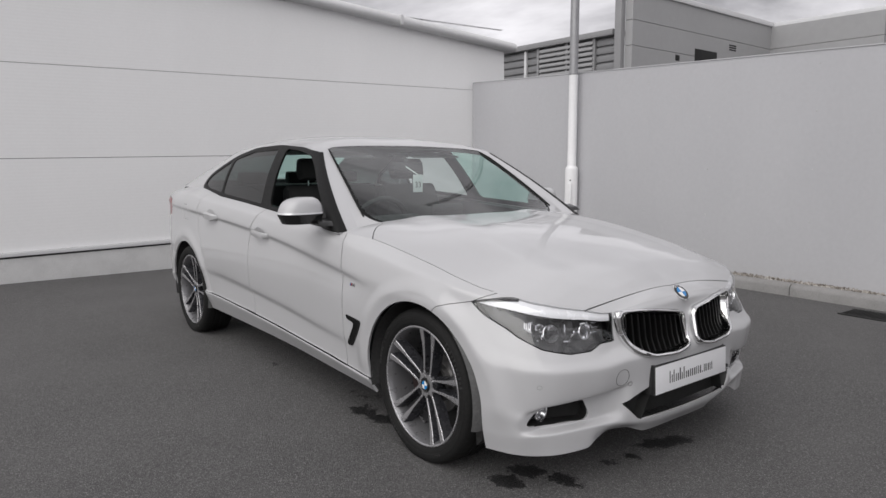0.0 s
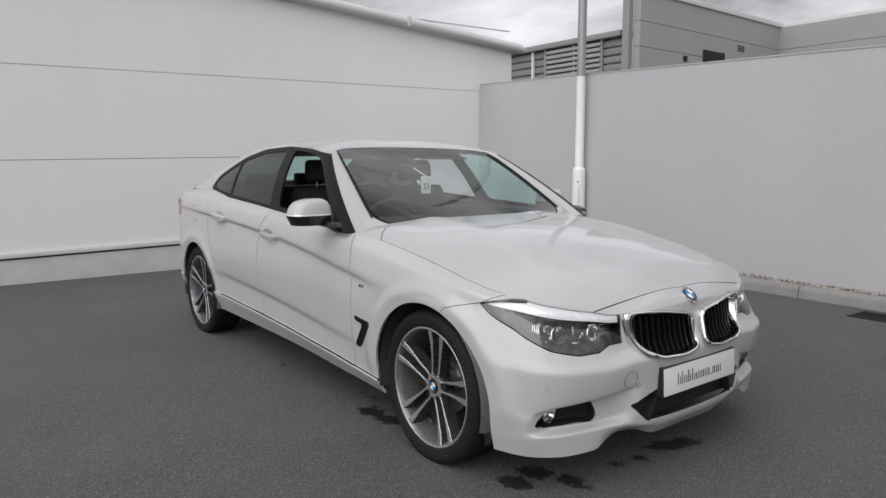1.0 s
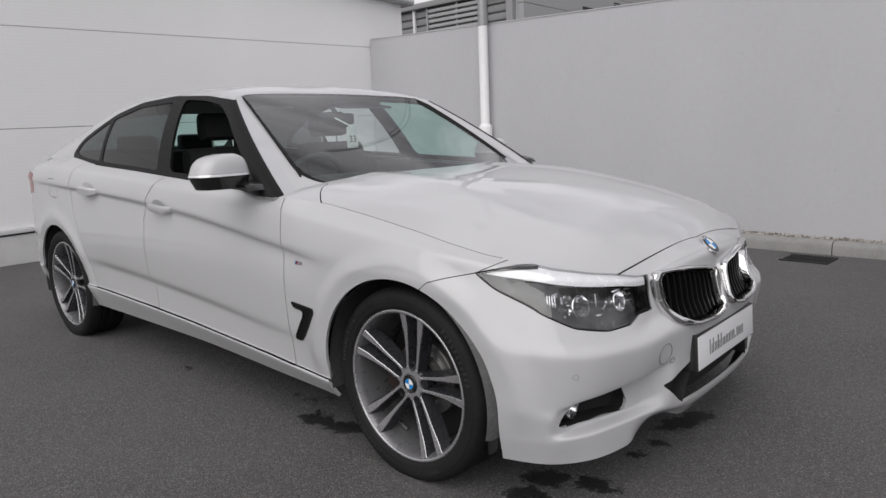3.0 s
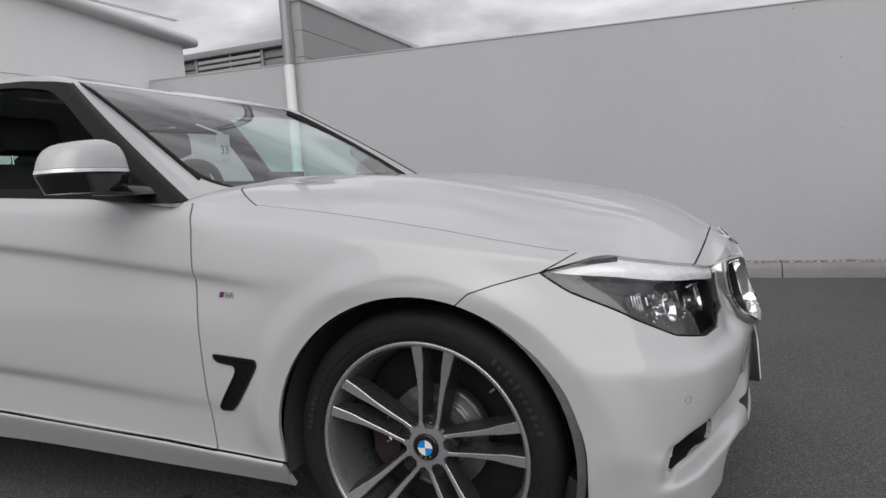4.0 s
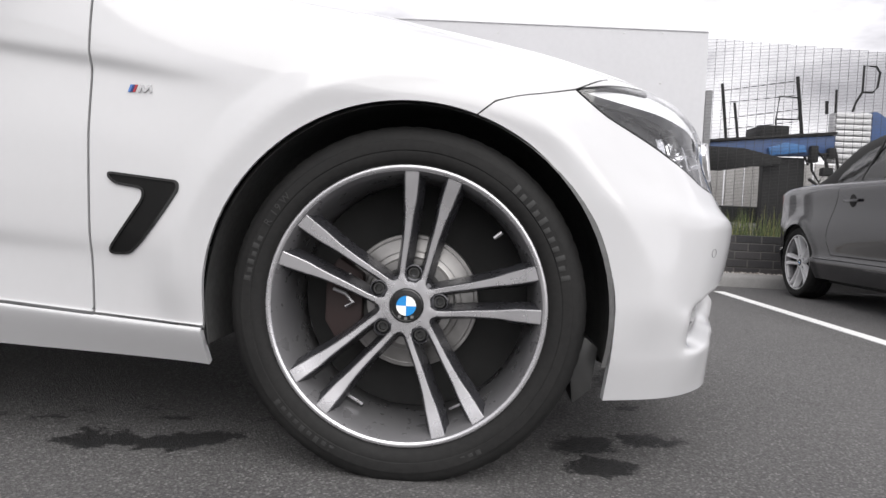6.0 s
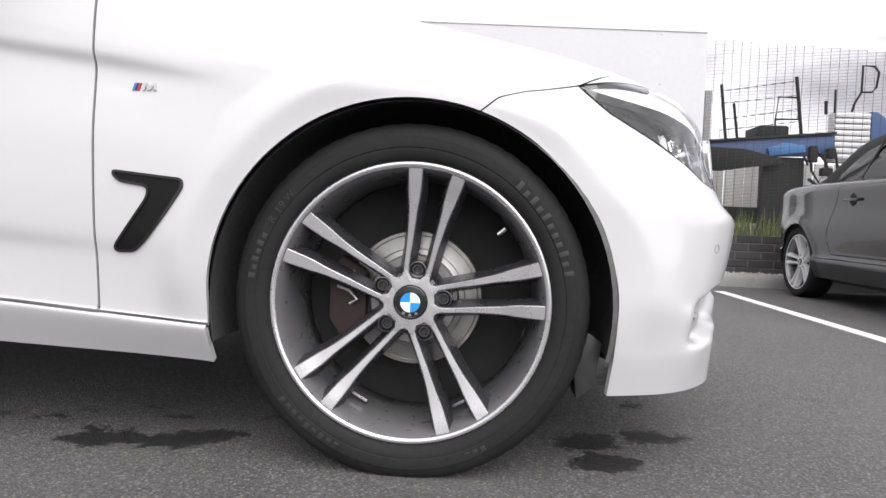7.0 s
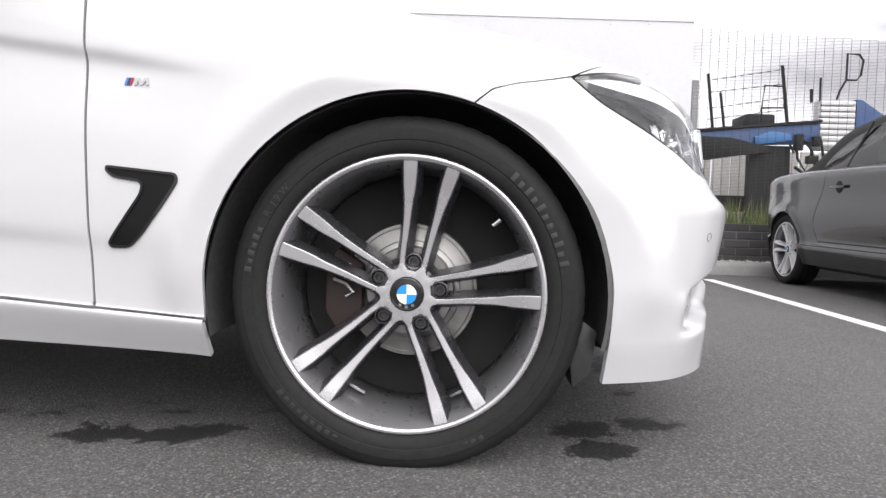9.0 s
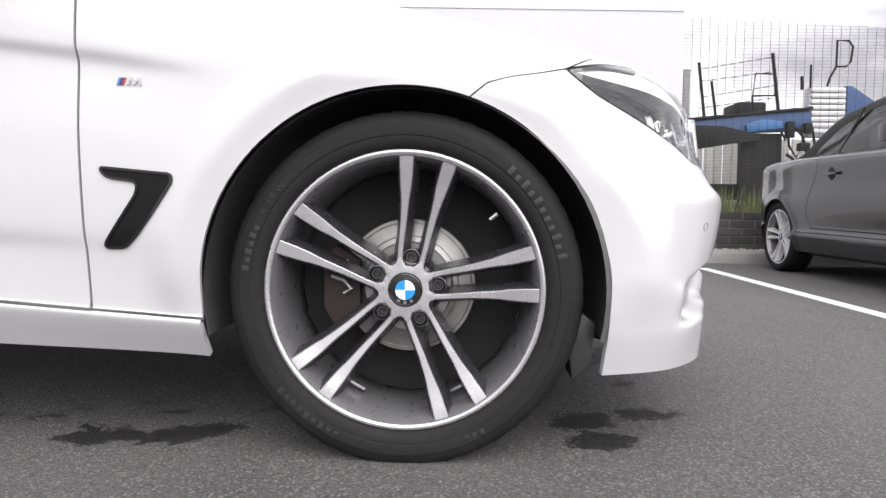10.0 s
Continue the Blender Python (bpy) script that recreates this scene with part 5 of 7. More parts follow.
bm = bmesh.new()
rings = []
for f, h in ((0.0, 0.0700), (0.02, 0.0742), (0.5, 0.0742), (0.96, 0.0738), (1.0, 0.0725), (1.02, 0.0640)):
    row = []
    for k in range(180):
        a = 2 * k
        off = abs((a - 10 + 36) % 72 - 36)
        rr = 0.0325 + (float(HUBR(off)) - 0.0325) * f
        t = radians(90 - a)
        row.append(bm.verts.new((rr * math.cos(t), rr * math.sin(t), h)))
    rings.append(row)
for p, q in zip(rings, rings[1:]):
    for k in range(180):
        j = (k + 1) % 180
        bm.faces.new((p[k], p[j], q[j], q[k]))
part("hub_plate", bm, ALU, wheel, "bright machined hub plate", edge=30)
roundel("centre_cap", wheel, Matrix.Translation((0, 0, 0.0735)), 0.0312, GLOSSBLACK, "blue and white quartered centre cap")
for n in range(5):
    phi = radians(-(10 + 72 * n))
    for s in (-1, 1):
        m = Matrix.Rotation(phi, 4, "Z") @ Matrix.Diagonal((s, 1, 1, 1))
        for top_only in (False, True):
            bm = spoke_mesh(0.01, 0.050, 0.0, top_only)
            bmesh.ops.transform(bm, verts=bm.verts, matrix=m)
            part("spoke_face" if top_only else "spoke", bm, ALU if top_only else ALUGREY, wheel, edge=30)
    m = Matrix.Rotation(phi, 4, "Z") @ Matrix.Translation((0, 0.062, 0))
    bm = lathe(bmesh.new(), [(0.0, 0.050), (0.0125, 0.050), (0.0125, 0.064), (0.0105, 0.066), (0.0075, 0.066), (0.0065, 0.058), (0.0, 0.058)], 18, m)
    part("wheel_bolt", bm, TRIM, wheel)
    bm = lathe(bmesh.new(), [(0.0165, 0.040), (0.0165, 0.0695), (0.0145, 0.0700), (0.0135, 0.052), (0.0135, 0.040)], 20, m, closed=True)
    part("bolt_seat", bm, ALUGREY, wheel)
bm = lathe(bmesh.new(), [(0.0, 0.02), (0.085, 0.02), (0.088, -0.002), (0.092, -0.004), (0.132, -0.004), (0.133, -0.007), (0.133, -0.030), (0.09, -0.036), (0.0, -0.036)], 72)
part("brake_disc", bm, STEEL, wheel, "scored steel brake disc", edge=30)
bm = lathe(bmesh.new(), [(0.0, 0.032), (0.05, 0.032), (0.055, 0.021), (0.070, 0.0205), (0.074, -0.003), (0.0, -0.003)], 48)
part("disc_hat", bm, TRIM, wheel, edge=30)
for r0 in (0.098, 0.124):
    bm = lathe(bmesh.new(), [(r0, -0.0035), (r0 + 0.0012, -0.0028), (r0 + 0.0024, -0.0035)], 64)
    part("wear_ring", bm, STEEL, wheel)
bm = bmesh.new()
arc = [(0.105, 152), (0.166, 150), (0.174, 165), (0.174, 195), (0.166, 212), (0.105, 210), (0.098, 195), (0.098, 165)]
prism(bm, [(r * math.cos(radians(a)), r * math.sin(radians(a))) for r, a in arc], -0.05, 0.022, "z", 0.008)
part("brake_caliper", bm, RUST, wheel, "rusty dark brake caliper")
bm = bmesh.new()
pipe(bm, [(-0.15, 0.02, 0.03), (-0.125, 0.012, 0.034), (-0.11, -0.004, 0.034), (-0.125, -0.014, 0.03)], 0.0035)
pipe(bm, [(-0.12, 0.05, 0.03), (-0.112, 0.04, 0.034), (-0.10, 0.038, 0.03)], 0.0035)
part("caliper_clip", bm, ALU, wheel)
for a, r in ((40, 0.208), (-62, 0.226), (-118, 0.226)):
    m = Matrix.Rotation(radians(a), 4, "Z")
    bm = bmesh.new()
    if a == 40:
        rod(bm, (r * math.cos(radians(a)), r * math.sin(radians(a)), 0.045), (0.226 * math.cos(radians(a)), 0.226 * math.sin(radians(a)), 0.05), 0.0042)
        part("tyre_valve", bm, CHROME, wheel)
    else:
        box(bm, (-0.022, -0.226, 0.012), (0.022, -0.221, 0.02), 0.001, Matrix.Rotation(radians(a + 90), 4, "Z"))
        part("balance_weight", bm, ALU, wheel)
# added black disc, standing in for the darkness behind the spokes
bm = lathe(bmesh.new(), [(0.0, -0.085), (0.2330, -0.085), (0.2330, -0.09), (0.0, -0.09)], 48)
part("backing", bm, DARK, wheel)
wheel.matrix_basis = pose(0, -0.772, AXLE, 90, 0, 0)
copy_thing(wheel, pose(-WHEELBASE, -0.785, AXLE, 90, 0, 0))
copy_thing(wheel, pose(0, 0.772, AXLE, 90, 0, 180))
copy_thing(wheel, pose(-WHEELBASE, 0.785, AXLE, 90, 0, 180))

for c in (0.0, -WHEELBASE):
    for s in (-1, 1):
        bm = bmesh.new()
        rows = []
        for u, r in ((0.893, ARCH - 0.004), (0.875, ARCH + 0.008), (0.60, ARCH + 0.012), (0.50, ARCH - 0.01), (0.50, 0.0)):
            rows.append([bm.verts.new((c + r * math.cos(math.pi * (-0.075 + 1.15 * k / 40)), s * u, AXLE + r * math.sin(math.pi * (-0.075 + 1.15 * k / 40)))) for k in range(41)])
        for a, b in zip(rows, rows[1:]):
            for k in range(40):
                bm.faces.new((a[k], a[k + 1], b[k + 1], b[k]))
        bmesh.ops.remove_doubles(bm, verts=bm.verts, dist=1e-5)
        part("wheel_arch_liner", bm, LINER, car, "black felt wheel arch liner")
bm = bmesh.new()
box(bm, (-3.6, -0.62, 0.22), (-3.32, 0.62, 0.28), 0.02)
box(bm, (-2.53, -0.76, 0.245), (-0.39, 0.76, 0.30), 0.02)
box(bm, (0.38, -0.70, 0.20), (0.60, 0.70, 0.24), 0.02)
box(bm, (-3.3, -0.5, 0.225), (0.5, 0.5, 0.3), 0.02)
part("underbody", bm, DARK, car, "black underbody")
for s in (-1, 1):
    bm = bmesh.new()
    prism(bm, [(0.318, 0.150), (0.352, 0.18), (0.362, 0.26), (0.335, 0.28), (0.312, 0.20)], s * 0.60, s * 0.83, "y", 0.004)
    part("arch_deflector", bm, TRIM, car, "black plastic deflector ahead of the wheel")


# ---- the white car: face ----
def facing(q, z, off=0.0, spin=0.0):
    """A pose on the flank whose z axis points outwards and y axis up."""
    p, n = on_flank(q, z, off)
    up = (Vector((0, 0, 1)) - n * n.z).normalized()
    side = up.cross(n)
    m = Matrix((side, up, n)).transposed().to_4x4()
    return Matrix.Translation(p) @ m @ Matrix.Rotation(radians(spin), 4, "Z")


FLIP = Matrix.Diagonal((1, -1, 1, 1))
# the passenger's mirror is folded in
FOLD = Matrix.Translation((-0.84, 0.87, 0)) @ Matrix.Rotation(radians(78), 4, "Z") @ Matrix.Translation((0.80, -0.87, 0))


def pair(name, make, mat, parent, label="", edge=35.0):
    """One mesh on each side of the car."""
    made = []
    for k in (0, 1):
        bm = make(bmesh.new())
        if k:
            bmesh.ops.transform(bm, verts=bm.verts, matrix=FOLD @ FLIP if name.startswith("door_mirror") or name in ("mirror_base", "mirror_indicator") else FLIP)
            bmesh.ops.reverse_faces(bm, faces=bm.faces)
        owner = parent[k] if isinstance(parent, list) else parent
        made.append(part(name, bm, mat, owner, label, edge=edge))
    return made


# head lamps
lamps = []
LAMPBLACK = plain("lamp_housing_grey", 0.06, 0.25, 0.5, vary=0.2)
BROW = plain("bright_lamp_brow", (0.86, 0.86, 0.88), 0.25, 0.1, vary=0.04)
REFLECT = plain("reflector_silver", (0.78, 0.78, 0.80), 0.12, 0.95, vary=0.04)
for s in both(SIDE, 7):
    lamps.append(panel("head_lamp", [s], LENS, car, "clear head lamp with dark housing", depth=0.006))
    back = Skin(s.V - s.N * 0.062, s.N, s.U, s.F)
    panel("lamp_housing", [back], LAMPBLACK, lamps[-1], depth=0.05)
    brow = s.take(0)
    brow.mark(lambda U, V: np.maximum(TOP[0](U[:, 0]) - (0.044 - 0.012 * smooth01(-0.55, -0.86, U[:, 0])) - U[:, 1], np.maximum(U[:, 0] + 0.325, -0.866 - U[:, 0])), 1)
    brow = brow.take(1)
    brow.V = brow.V - brow.N * 0.010
    panel("brow", [brow], BROW, lamps[-1], "bright brow strip", depth=0.03)
    rim = s.take(0)
    rim.mark(lambda U, V: -(0.006 + poly_distance(U, LAMP)), 1)
    rim = rim.take(1)
    panel("lens_border", [rim], SURROUND, lamps[-1], "black lens border", depth=0.01, lift=-0.003)
for q, z, r, sink in ((-0.60, 0.632, 0.035, 0.024), (-0.735, 0.630, 0.031, 0.022)):
    def bowl(bm, q=q, z=z, r=r, sink=sink):
        p, n = on_flank(q, z)
        m = facing(q, z, -sink) @ Matrix.Rotation(radians(16), 4, "Y")
        return lathe(bm, [(r, 0.0), (r * 1.04, 0.004), (r * 0.98, 0.006), (r * 0.86, -0.006), (r * 0.66, -0.026), (r * 0.5, -0.03)], 14, m)
    pair("reflector_bowl", bowl, REFLECT, lamps)
    def eye(bm, q=q, z=z, r=r, sink=sink):
        m = facing(q, z, -sink) @ Matrix.Rotation(radians(16), 4, "Y")
        return lathe(bm, [(r * 0.52, -0.03), (r * 0.50, -0.014), (r * 0.4, -0.004), (r * 0.2, 0.002), (0.0, 0.003)], 28, m)
    pair("projector", eye, GLOSSBLACK, lamps)
for q, z, w, h in ((-0.515, 0.652, 0.005, 0.036), (-0.505, 0.654, 0.004, 0.034), (-0.495, 0.657, 0.004, 0.032), (-0.485, 0.66, 0.004, 0.028), (-0.665, 0.64, 0.006, 0.042), (-0.665, 0.605, 0.02, 0.006), (-0.80, 0.64, 0.03, 0.003), (-0.80, 0.625, 0.028, 0.003), (-0.80, 0.655, 0.03, 0.003)):
    pair("reflector_fin", lambda bm, q=q, z=z, w=w, h=h: box(bm, (-w / 2, -h / 2, -0.02), (w / 2, h / 2, 0.0), 0.002, facing(q, z, -0.03)), REFLECT, lamps)

rng = random.Random(21)
for k in range(26):
    q = (-0.560 if k < 15 else -0.725) + rng.uniform(-0.055, 0.05)
    z = 0.634 + rng.uniform(-0.030, 0.026) + 0.12 * (max(q, -0.62) + 0.62)
    w, h = rng.uniform(0.006, 0.022), rng.uniform(0.004, 0.014)
    turn = Matrix.Rotation(radians(rng.uniform(-35, 35)), 4, "X") @ Matrix.Rotation(radians(rng.uniform(-35, 35)), 4, "Y") @ Matrix.Rotation(radians(rng.uniform(0, 90)), 4, "Z")
    pair("reflector_facet", lambda bm, q=q, z=z, w=w, h=h, turn=turn: box(bm, (-w / 2, -h / 2, -0.004), (w / 2, h / 2, 0.0), 0.001, facing(q, z, -0.034) @ turn), REFLECT, lamps)

# kidney grilles
KIN = round_poly([(-1.264, 0.524), (-1.175, 0.512), (-1.025, 0.517), (-0.960, 0.541), (-0.926, 0.604), (-0.918, 0.681), (-1.063, 0.681), (-1.256, 0.651)], 0.03)
GRILLE = plain("gloss_black_grille", 0.006, 0.38, vary=0.2, Specular_IOR_Level=0.25)
def ring_strip(outer, inner, steps):
    def make(bm):
        rows = []
        for f, off in steps:
            rows.append([bm.verts.new(on_flank(a[0] + (b[0] - a[0]) * f, a[1] + (b[1] - a[1]) * f, off)[0]) for a, b in zip(outer, inner)])
        for a, b in zip(rows, rows[1:]):
            for i in range(len(a)):
                j = (i + 1) % len(a)
                bm.faces.new((a[i], a[j], b[j], b[i]))
        return bm
    return make


kidneys = pair("kidney_grille", ring_strip(KIDNEY, KIN, [(-0.02, -0.01), (0.0, 0.012), (0.15, 0.021), (0.45, 0.024), (0.75, 0.022), (1.0, 0.012), (1.02, -0.04)]), CHROME, car, "chrome-framed kidney grille with black bars", 45)
pair("cheek", ring_strip([(-0.885, 0.600), (-0.872, 0.688), (-0.905, 0.690), (-0.925, 0.606)], [(-0.886, 0.602), (-0.875, 0.686), (-0.904, 0.688), (-0.922, 0.608)], [(0, 0.02), (1, 0.0235)]), ALU, kidneys)
for k in range(10):
    q = -1.238 + 0.0325 * k
    zb = np.interp(q, [-1.26, -1.17, -1.03, -0.972, -0.935], [0.53, 0.518, 0.523, 0.546, 0.60]) + 0.004
    zt = np.interp(q, [-1.253, -1.065, -0.925], [0.648, 0.677, 0.677]) - 0.004
    def slat(bm, q=q, zb=zb, zt=zt):
        rows = []
        for i in range(7):
            z = zb + (zt - zb) * i / 6
            f = 0.010 * math.sin(math.pi * (0.15 + 0.7 * i / 6))
            rows.append([bm.verts.new(on_flank(q + dq, z, off)[0]) for dq, off in ((-0.006, -0.045), (-0.0040, -0.014 + f), (0.0040, -0.014 + f), (0.006, -0.045))])
        for a, b in zip(rows, rows[1:]):
            for i in range(3):
                bm.faces.new((a[i], a[i + 1], b[i + 1], b[i]))
        bm.faces.new(rows[0])
        bm.faces.new(rows[-1][::-1])
        return bm
    pair("grille_bar", slat, GRILLE, kidneys)
for tag, depth, nm in ((8, 0.05, "grille_back"), (9, 0.05, "intake_back"), (10, 0.06, "fog_recess")):
    for s in both(SIDE, tag):
        panel(nm, [Skin(s.V - s.N * depth, s.N, s.U, s.F)], DARK, car, depth=0.0)
# walls of the lower openings
for poly, d, nm in ((FOG, 0.065, "fog_duct"),):
    pair(nm, ring_strip(poly, poly, [(0, -0.003), (0, -d)]), TRIM, car)
pair("intake_duct", lambda bm: ring_strip([p for p in INTAKE if p[0] > -1.3], [p for p in INTAKE if p[0] > -1.3], [(0, -0.003), (0, -0.05)])(bm), TRIM, car)
def fog_lamp(bm):
    m = facing(-0.566, 0.316, -0.022) @ Matrix.Rotation(radians(34), 4, "Y")
    return lathe(bm, [(0.034, -0.02), (0.036, 0.0), (0.034, 0.004), (0.030, 0.002), (0.022, -0.014), (0.0, -0.018)], 28, m)
fogs = pair("fog_lamp", fog_lamp, REFLECT, car, "round fog lamp")
pair("fog_lens", lambda bm: lathe(bm, [(0.031, 0.003), (0.02, 0.007), (0.0, 0.009)], 24, facing(-0.566, 0.316, -0.022) @ Matrix.Rotation(radians(34), 4, "Y")), LENS, fogs)

def prism_at(bm, outline, m, depth=0.0028):
    prism(bm, outline, 0, depth, "z")
    bmesh.ops.transform(bm, verts=bm.verts, matrix=m)
    return bm


# emblem, plate, small covers
roundel("bonnet_emblem", car, Matrix.Translation((0.676, 0.0, 0.727)) @ Matrix.Rotation(radians(44), 4, "Y") @ Matrix.Rotation(radians(90), 4, "Z"), 0.041, CHROME, "blue and white quartered emblem")
tilt = Matrix.Translation((0.742, 0, 0.408)) @ Matrix.Rotation(radians(-3), 4, "Y")
plate = block("number_plate", (0.0, -0.260, -0.056), (0.007, 0.260, 0.056), PLATEWHITE, car, "white plate with a line of dark lettering", bevel=0.002, m=tilt)
block("plate_frame", (-0.012, -0.264, -0.061), (0.004, 0.264, 0.061), TRIM, plate, "black plate frame", bevel=0.003, m=tilt)
block("plate_plinth", (-0.05, -0.270, -0.058), (-0.008, 0.270, 0.066), TRIM, plate, "black plate mount", bevel=0.006, m=tilt)
rng = random.Random(8)
u = -0.168
for k in range(22):
    w = rng.uniform(0.0045, 0.0085)
    tall = 0.050 if k in (0, 2, 5, 7) else (0.007 if k == 16 else rng.uniform(0.028, 0.034))
    block("letter_bar", (0.0065, u, -0.024), (0.0078, u + w, -0.024 + tall), INK, plate, bevel=0.0003, m=tilt)
    u += w + rng.uniform(0.0068, 0.0105)
def line_ring(q, z, r, thick=0.0016):
    def make(bm):
        pts = [on_flank(q + r * math.cos(a), z + r * math.sin(a), 0.0004)[0] for a in np.linspace(0, 2 * math.pi, 25)[:-1]]
        return pipe(bm, pts, thick, 6, True)
    return make
# thin raised ring, coloured as the shade in the cover's shut line
part("towing_eye_cover", line_ring(-0.880, 0.446, 0.034)(bmesh.new()), plain("shut_line_shade", 0.18, 0.6), car, "round towing eye cover")
pair("parking_sensor", line_ring(-0.545, 0.444, 0.008, 0.0007), plain("sensor_edge", 0.22, 0.6), car)
pair("parking_sensor", line_ring(-0.925, 0.414, 0.009), plain("sensor_edge_inner", 0.22, 0.6), car)

# wing vent and its badge
qv, vv = np.linspace(0.395, 0.565, 70), np.linspace(0.2, 0.75, 260)
Pv, Zv = flank(qv, vv)
patch = Skin.grid(Pv, np.stack([np.repeat(qv[:, None], len(vv), 1), Zv], -1)).flip()
patch.mark(by_poly(VENT), 1)
patch = patch.take(1)
patch.mark(lambda U, V: poly_distance(U, VENT) + 0.0045, 2)
for edge_ring, face in ((patch.take(0), patch.take(2)), (patch.take(0).mirrored(), patch.take(2).mirrored())):
    vent = panel("wing_vent", [edge_ring], GLOSSBLACK, car, "gloss black hooked wing vent", depth=0.008, lift=0.004)
    panel("vent_blade", [face], SURROUND, vent, depth=0.0, lift=0.0012)
for k, mat in enumerate((plain("badge_blue", (0.05, 0.14, 0.38), 0.3), NAVY, plain("badge_dark_red", (0.30, 0.02, 0.03), 0.3))):
    pair("badge_stripe", lambda bm, k=k: prism_at(bm, [(-0.0045, -0.0068), (-0.0002, 0.0068), (0.0040, 0.0068), (-0.0003, -0.0068)], facing(0.512 - 0.0046 * k, 0.699, 0.0003), 0.002), mat, car)
def mark_m(bm):
    m = facing(0.484, 0.699, 0.0003)
    return prism_at(bm, [(-0.0135, -0.0068), (-0.0095, 0.0068), (-0.0035, 0.0068), (-0.0005, -0.001), (0.0055, 0.0068), (0.0115, 0.0068), (0.0135, -0.0068), (0.0088, -0.0068), (0.0082, 0.002), (0.0015, -0.0068), (-0.0032, -0.0068), (-0.006, 0.002), (-0.0088, -0.0068)], m, 0.003)
pair("badge_mark", mark_m, plain("dark_chrome", 0.5, 0.2, 0.9, vary=0.05), car, "chrome badge")

# door handles
for q, z in ((1.55, 0.858), (2.36, 0.918)):
    def handle(bm, q=q, z=z):
        rows = []
        for i in range(13):
            t = i / 12
            qq = q - 0.11 + 0.22 * t
            lift = 0.030 * (1 - abs(2 * t - 1) ** 4)
            h = 0.012 + 0.006 * math.sin(math.pi * t)
            zc = z + 0.010 * (t - 0.5)
            rows.append([bm.verts.new(on_flank(qq, zc + dz * h, lift + dn)[0]) for dz, dn in ((-1, -0.006), (-1.1, 0.001), (-0.5, 0.006), (0.5, 0.006), (1.1, 0.001), (1, -0.006))])
        for a, b in zip(rows, rows[1:]):
            for i in range(6):
                j = (i + 1) % 6
                bm.faces.new((a[i], a[j], b[j], b[i]))
        bm.faces.new(rows[0])
        bm.faces.new(rows[-1][::-1])
        return bm
    pair("door_handle", handle, PAINT, car)
    def cup(bm, q=q, z=z):
        m = facing(q - 0.0, z + 0.004, -0.0215)
        return lathe(bm, [(0.052, 0.0225), (0.046, 0.0215), (0.0, 0.0212)], 28, m @ Matrix.Diagonal((1.3, 0.75, 1, 1)))
    # near-flush disc; the hollow's shade is put into a flat grey
    pair("handle_recess", cup, plain("shaded_white_lacquer", (0.5, 0.5, 0.51), 0.5), car)

# door mirrors
def mirror_shell(z0, z1, grow=1.0):
    def make(bm):
        rows = []
        n, k = 26, 12
        for j in range(k + 1):
            z = z0 + (z1 - z0) * j / k
            t = (z - 1.020) / (1.106 - 1.020)
            f = (1 - 0.20 * t) * max(0.0, 1 - t ** 5) ** 0.4 if t > 0 else 1.0 + 0.30 * t
            f = max(f, 0.3)
            row = []
            for i in range(n):
                a = 2 * math.pi * i / n
                cx, cy = math.cos(a), math.sin(a)
                ex = abs(cx) ** 0.75 * math.copysign(1, cx)
                ey = abs(cy) ** 0.72 * math.copysign(1, cy)
                x = -0.825 + (0.090 if ex > 0 else 0.070) * ex * (0.35 + 0.65 * f) * grow
                yc, hw = -1.008 + 0.035 * (1 - f), 0.116
                y = yc + hw * ey * f * grow
                row.append(bm.verts.new((x - 0.02 * (y + 1.0), y, z)))
            rows.append(row)
        for a, b in zip(rows, rows[1:]):
            for i in range(n):
                j = (i + 1) % n
                bm.faces.new((a[i], a[j], b[j], b[i]))
        bm.faces.new(rows[0][::-1])
        bm.faces.new(rows[-1])
        return bm
    return make
mirrors = pair("door_mirror", mirror_shell(1.034, 1.1058), PAINT, car, "white door mirror with black base", 50)
pair("mirror_base", mirror_shell(0.975, 1.0225, 0.985), GLOSSBLACK, mirrors, "black lower mirror shell", 50)
pair("mirror_indicator", mirror_shell(1.0240, 1.0330, 1.004), plain("indicator_strip", (0.8, 0.8, 0.82), 0.15, 0.3), mirrors, "clear indicator strip")
def mirror_arm(bm):
    prism(bm, [(-0.70, 0.962), (-0.86, 0.968), (-0.85, 0.99), (-0.79, 1.0), (-0.73, 0.985)], -0.96, -0.862, "y", 0.006)
    return bm
pair("mirror_arm", mirror_arm, GLOSSBLACK, mirrors)
pair("mirror_sail", lambda bm: prism(bm, [(-0.655, 0.948), (-0.90, 0.966), (-0.90, 1.07)], -0.852, -0.842, "y", 0.002) and bm, TRIM, car)


# ---- the white car: cabin ----
floor_pan = block("cabin_floor", (-2.9, -0.74, 0.27), (-0.55, 0.74, 0.32), INTERIOR, car, "dark cabin floor", bevel=0.01)
bm = bmesh.new()
prism(bm, [(-0.56, 0.50), (-0.56, 0.93), (-0.66, 0.955), (-0.86, 0.952), (-0.98, 0.925), (-1.02, 0.85), (-0.98, 0.70), (-0.80, 0.55)], -0.74, 0.74, "y", 0.02)
dash = part("dashboard", bm, INTERIOR, car, "dark dashboard")
bm = bmesh.new()
prism(bm, [(-0.86, 0.948), (-0.90, 0.985), (-1.0, 0.975), (-1.04, 0.92), (-0.96, 0.90)], -0.53, -0.22, "y", 0.015)
part("instrument_hood", bm, INTERIOR, dash)
bm = bmesh.new()
box(bm, (-0.93, -0.10, 0.95), (-0.915, 0.13, 1.03), 0.004)
part("screen", bm, GLOSSBLACK, dash)
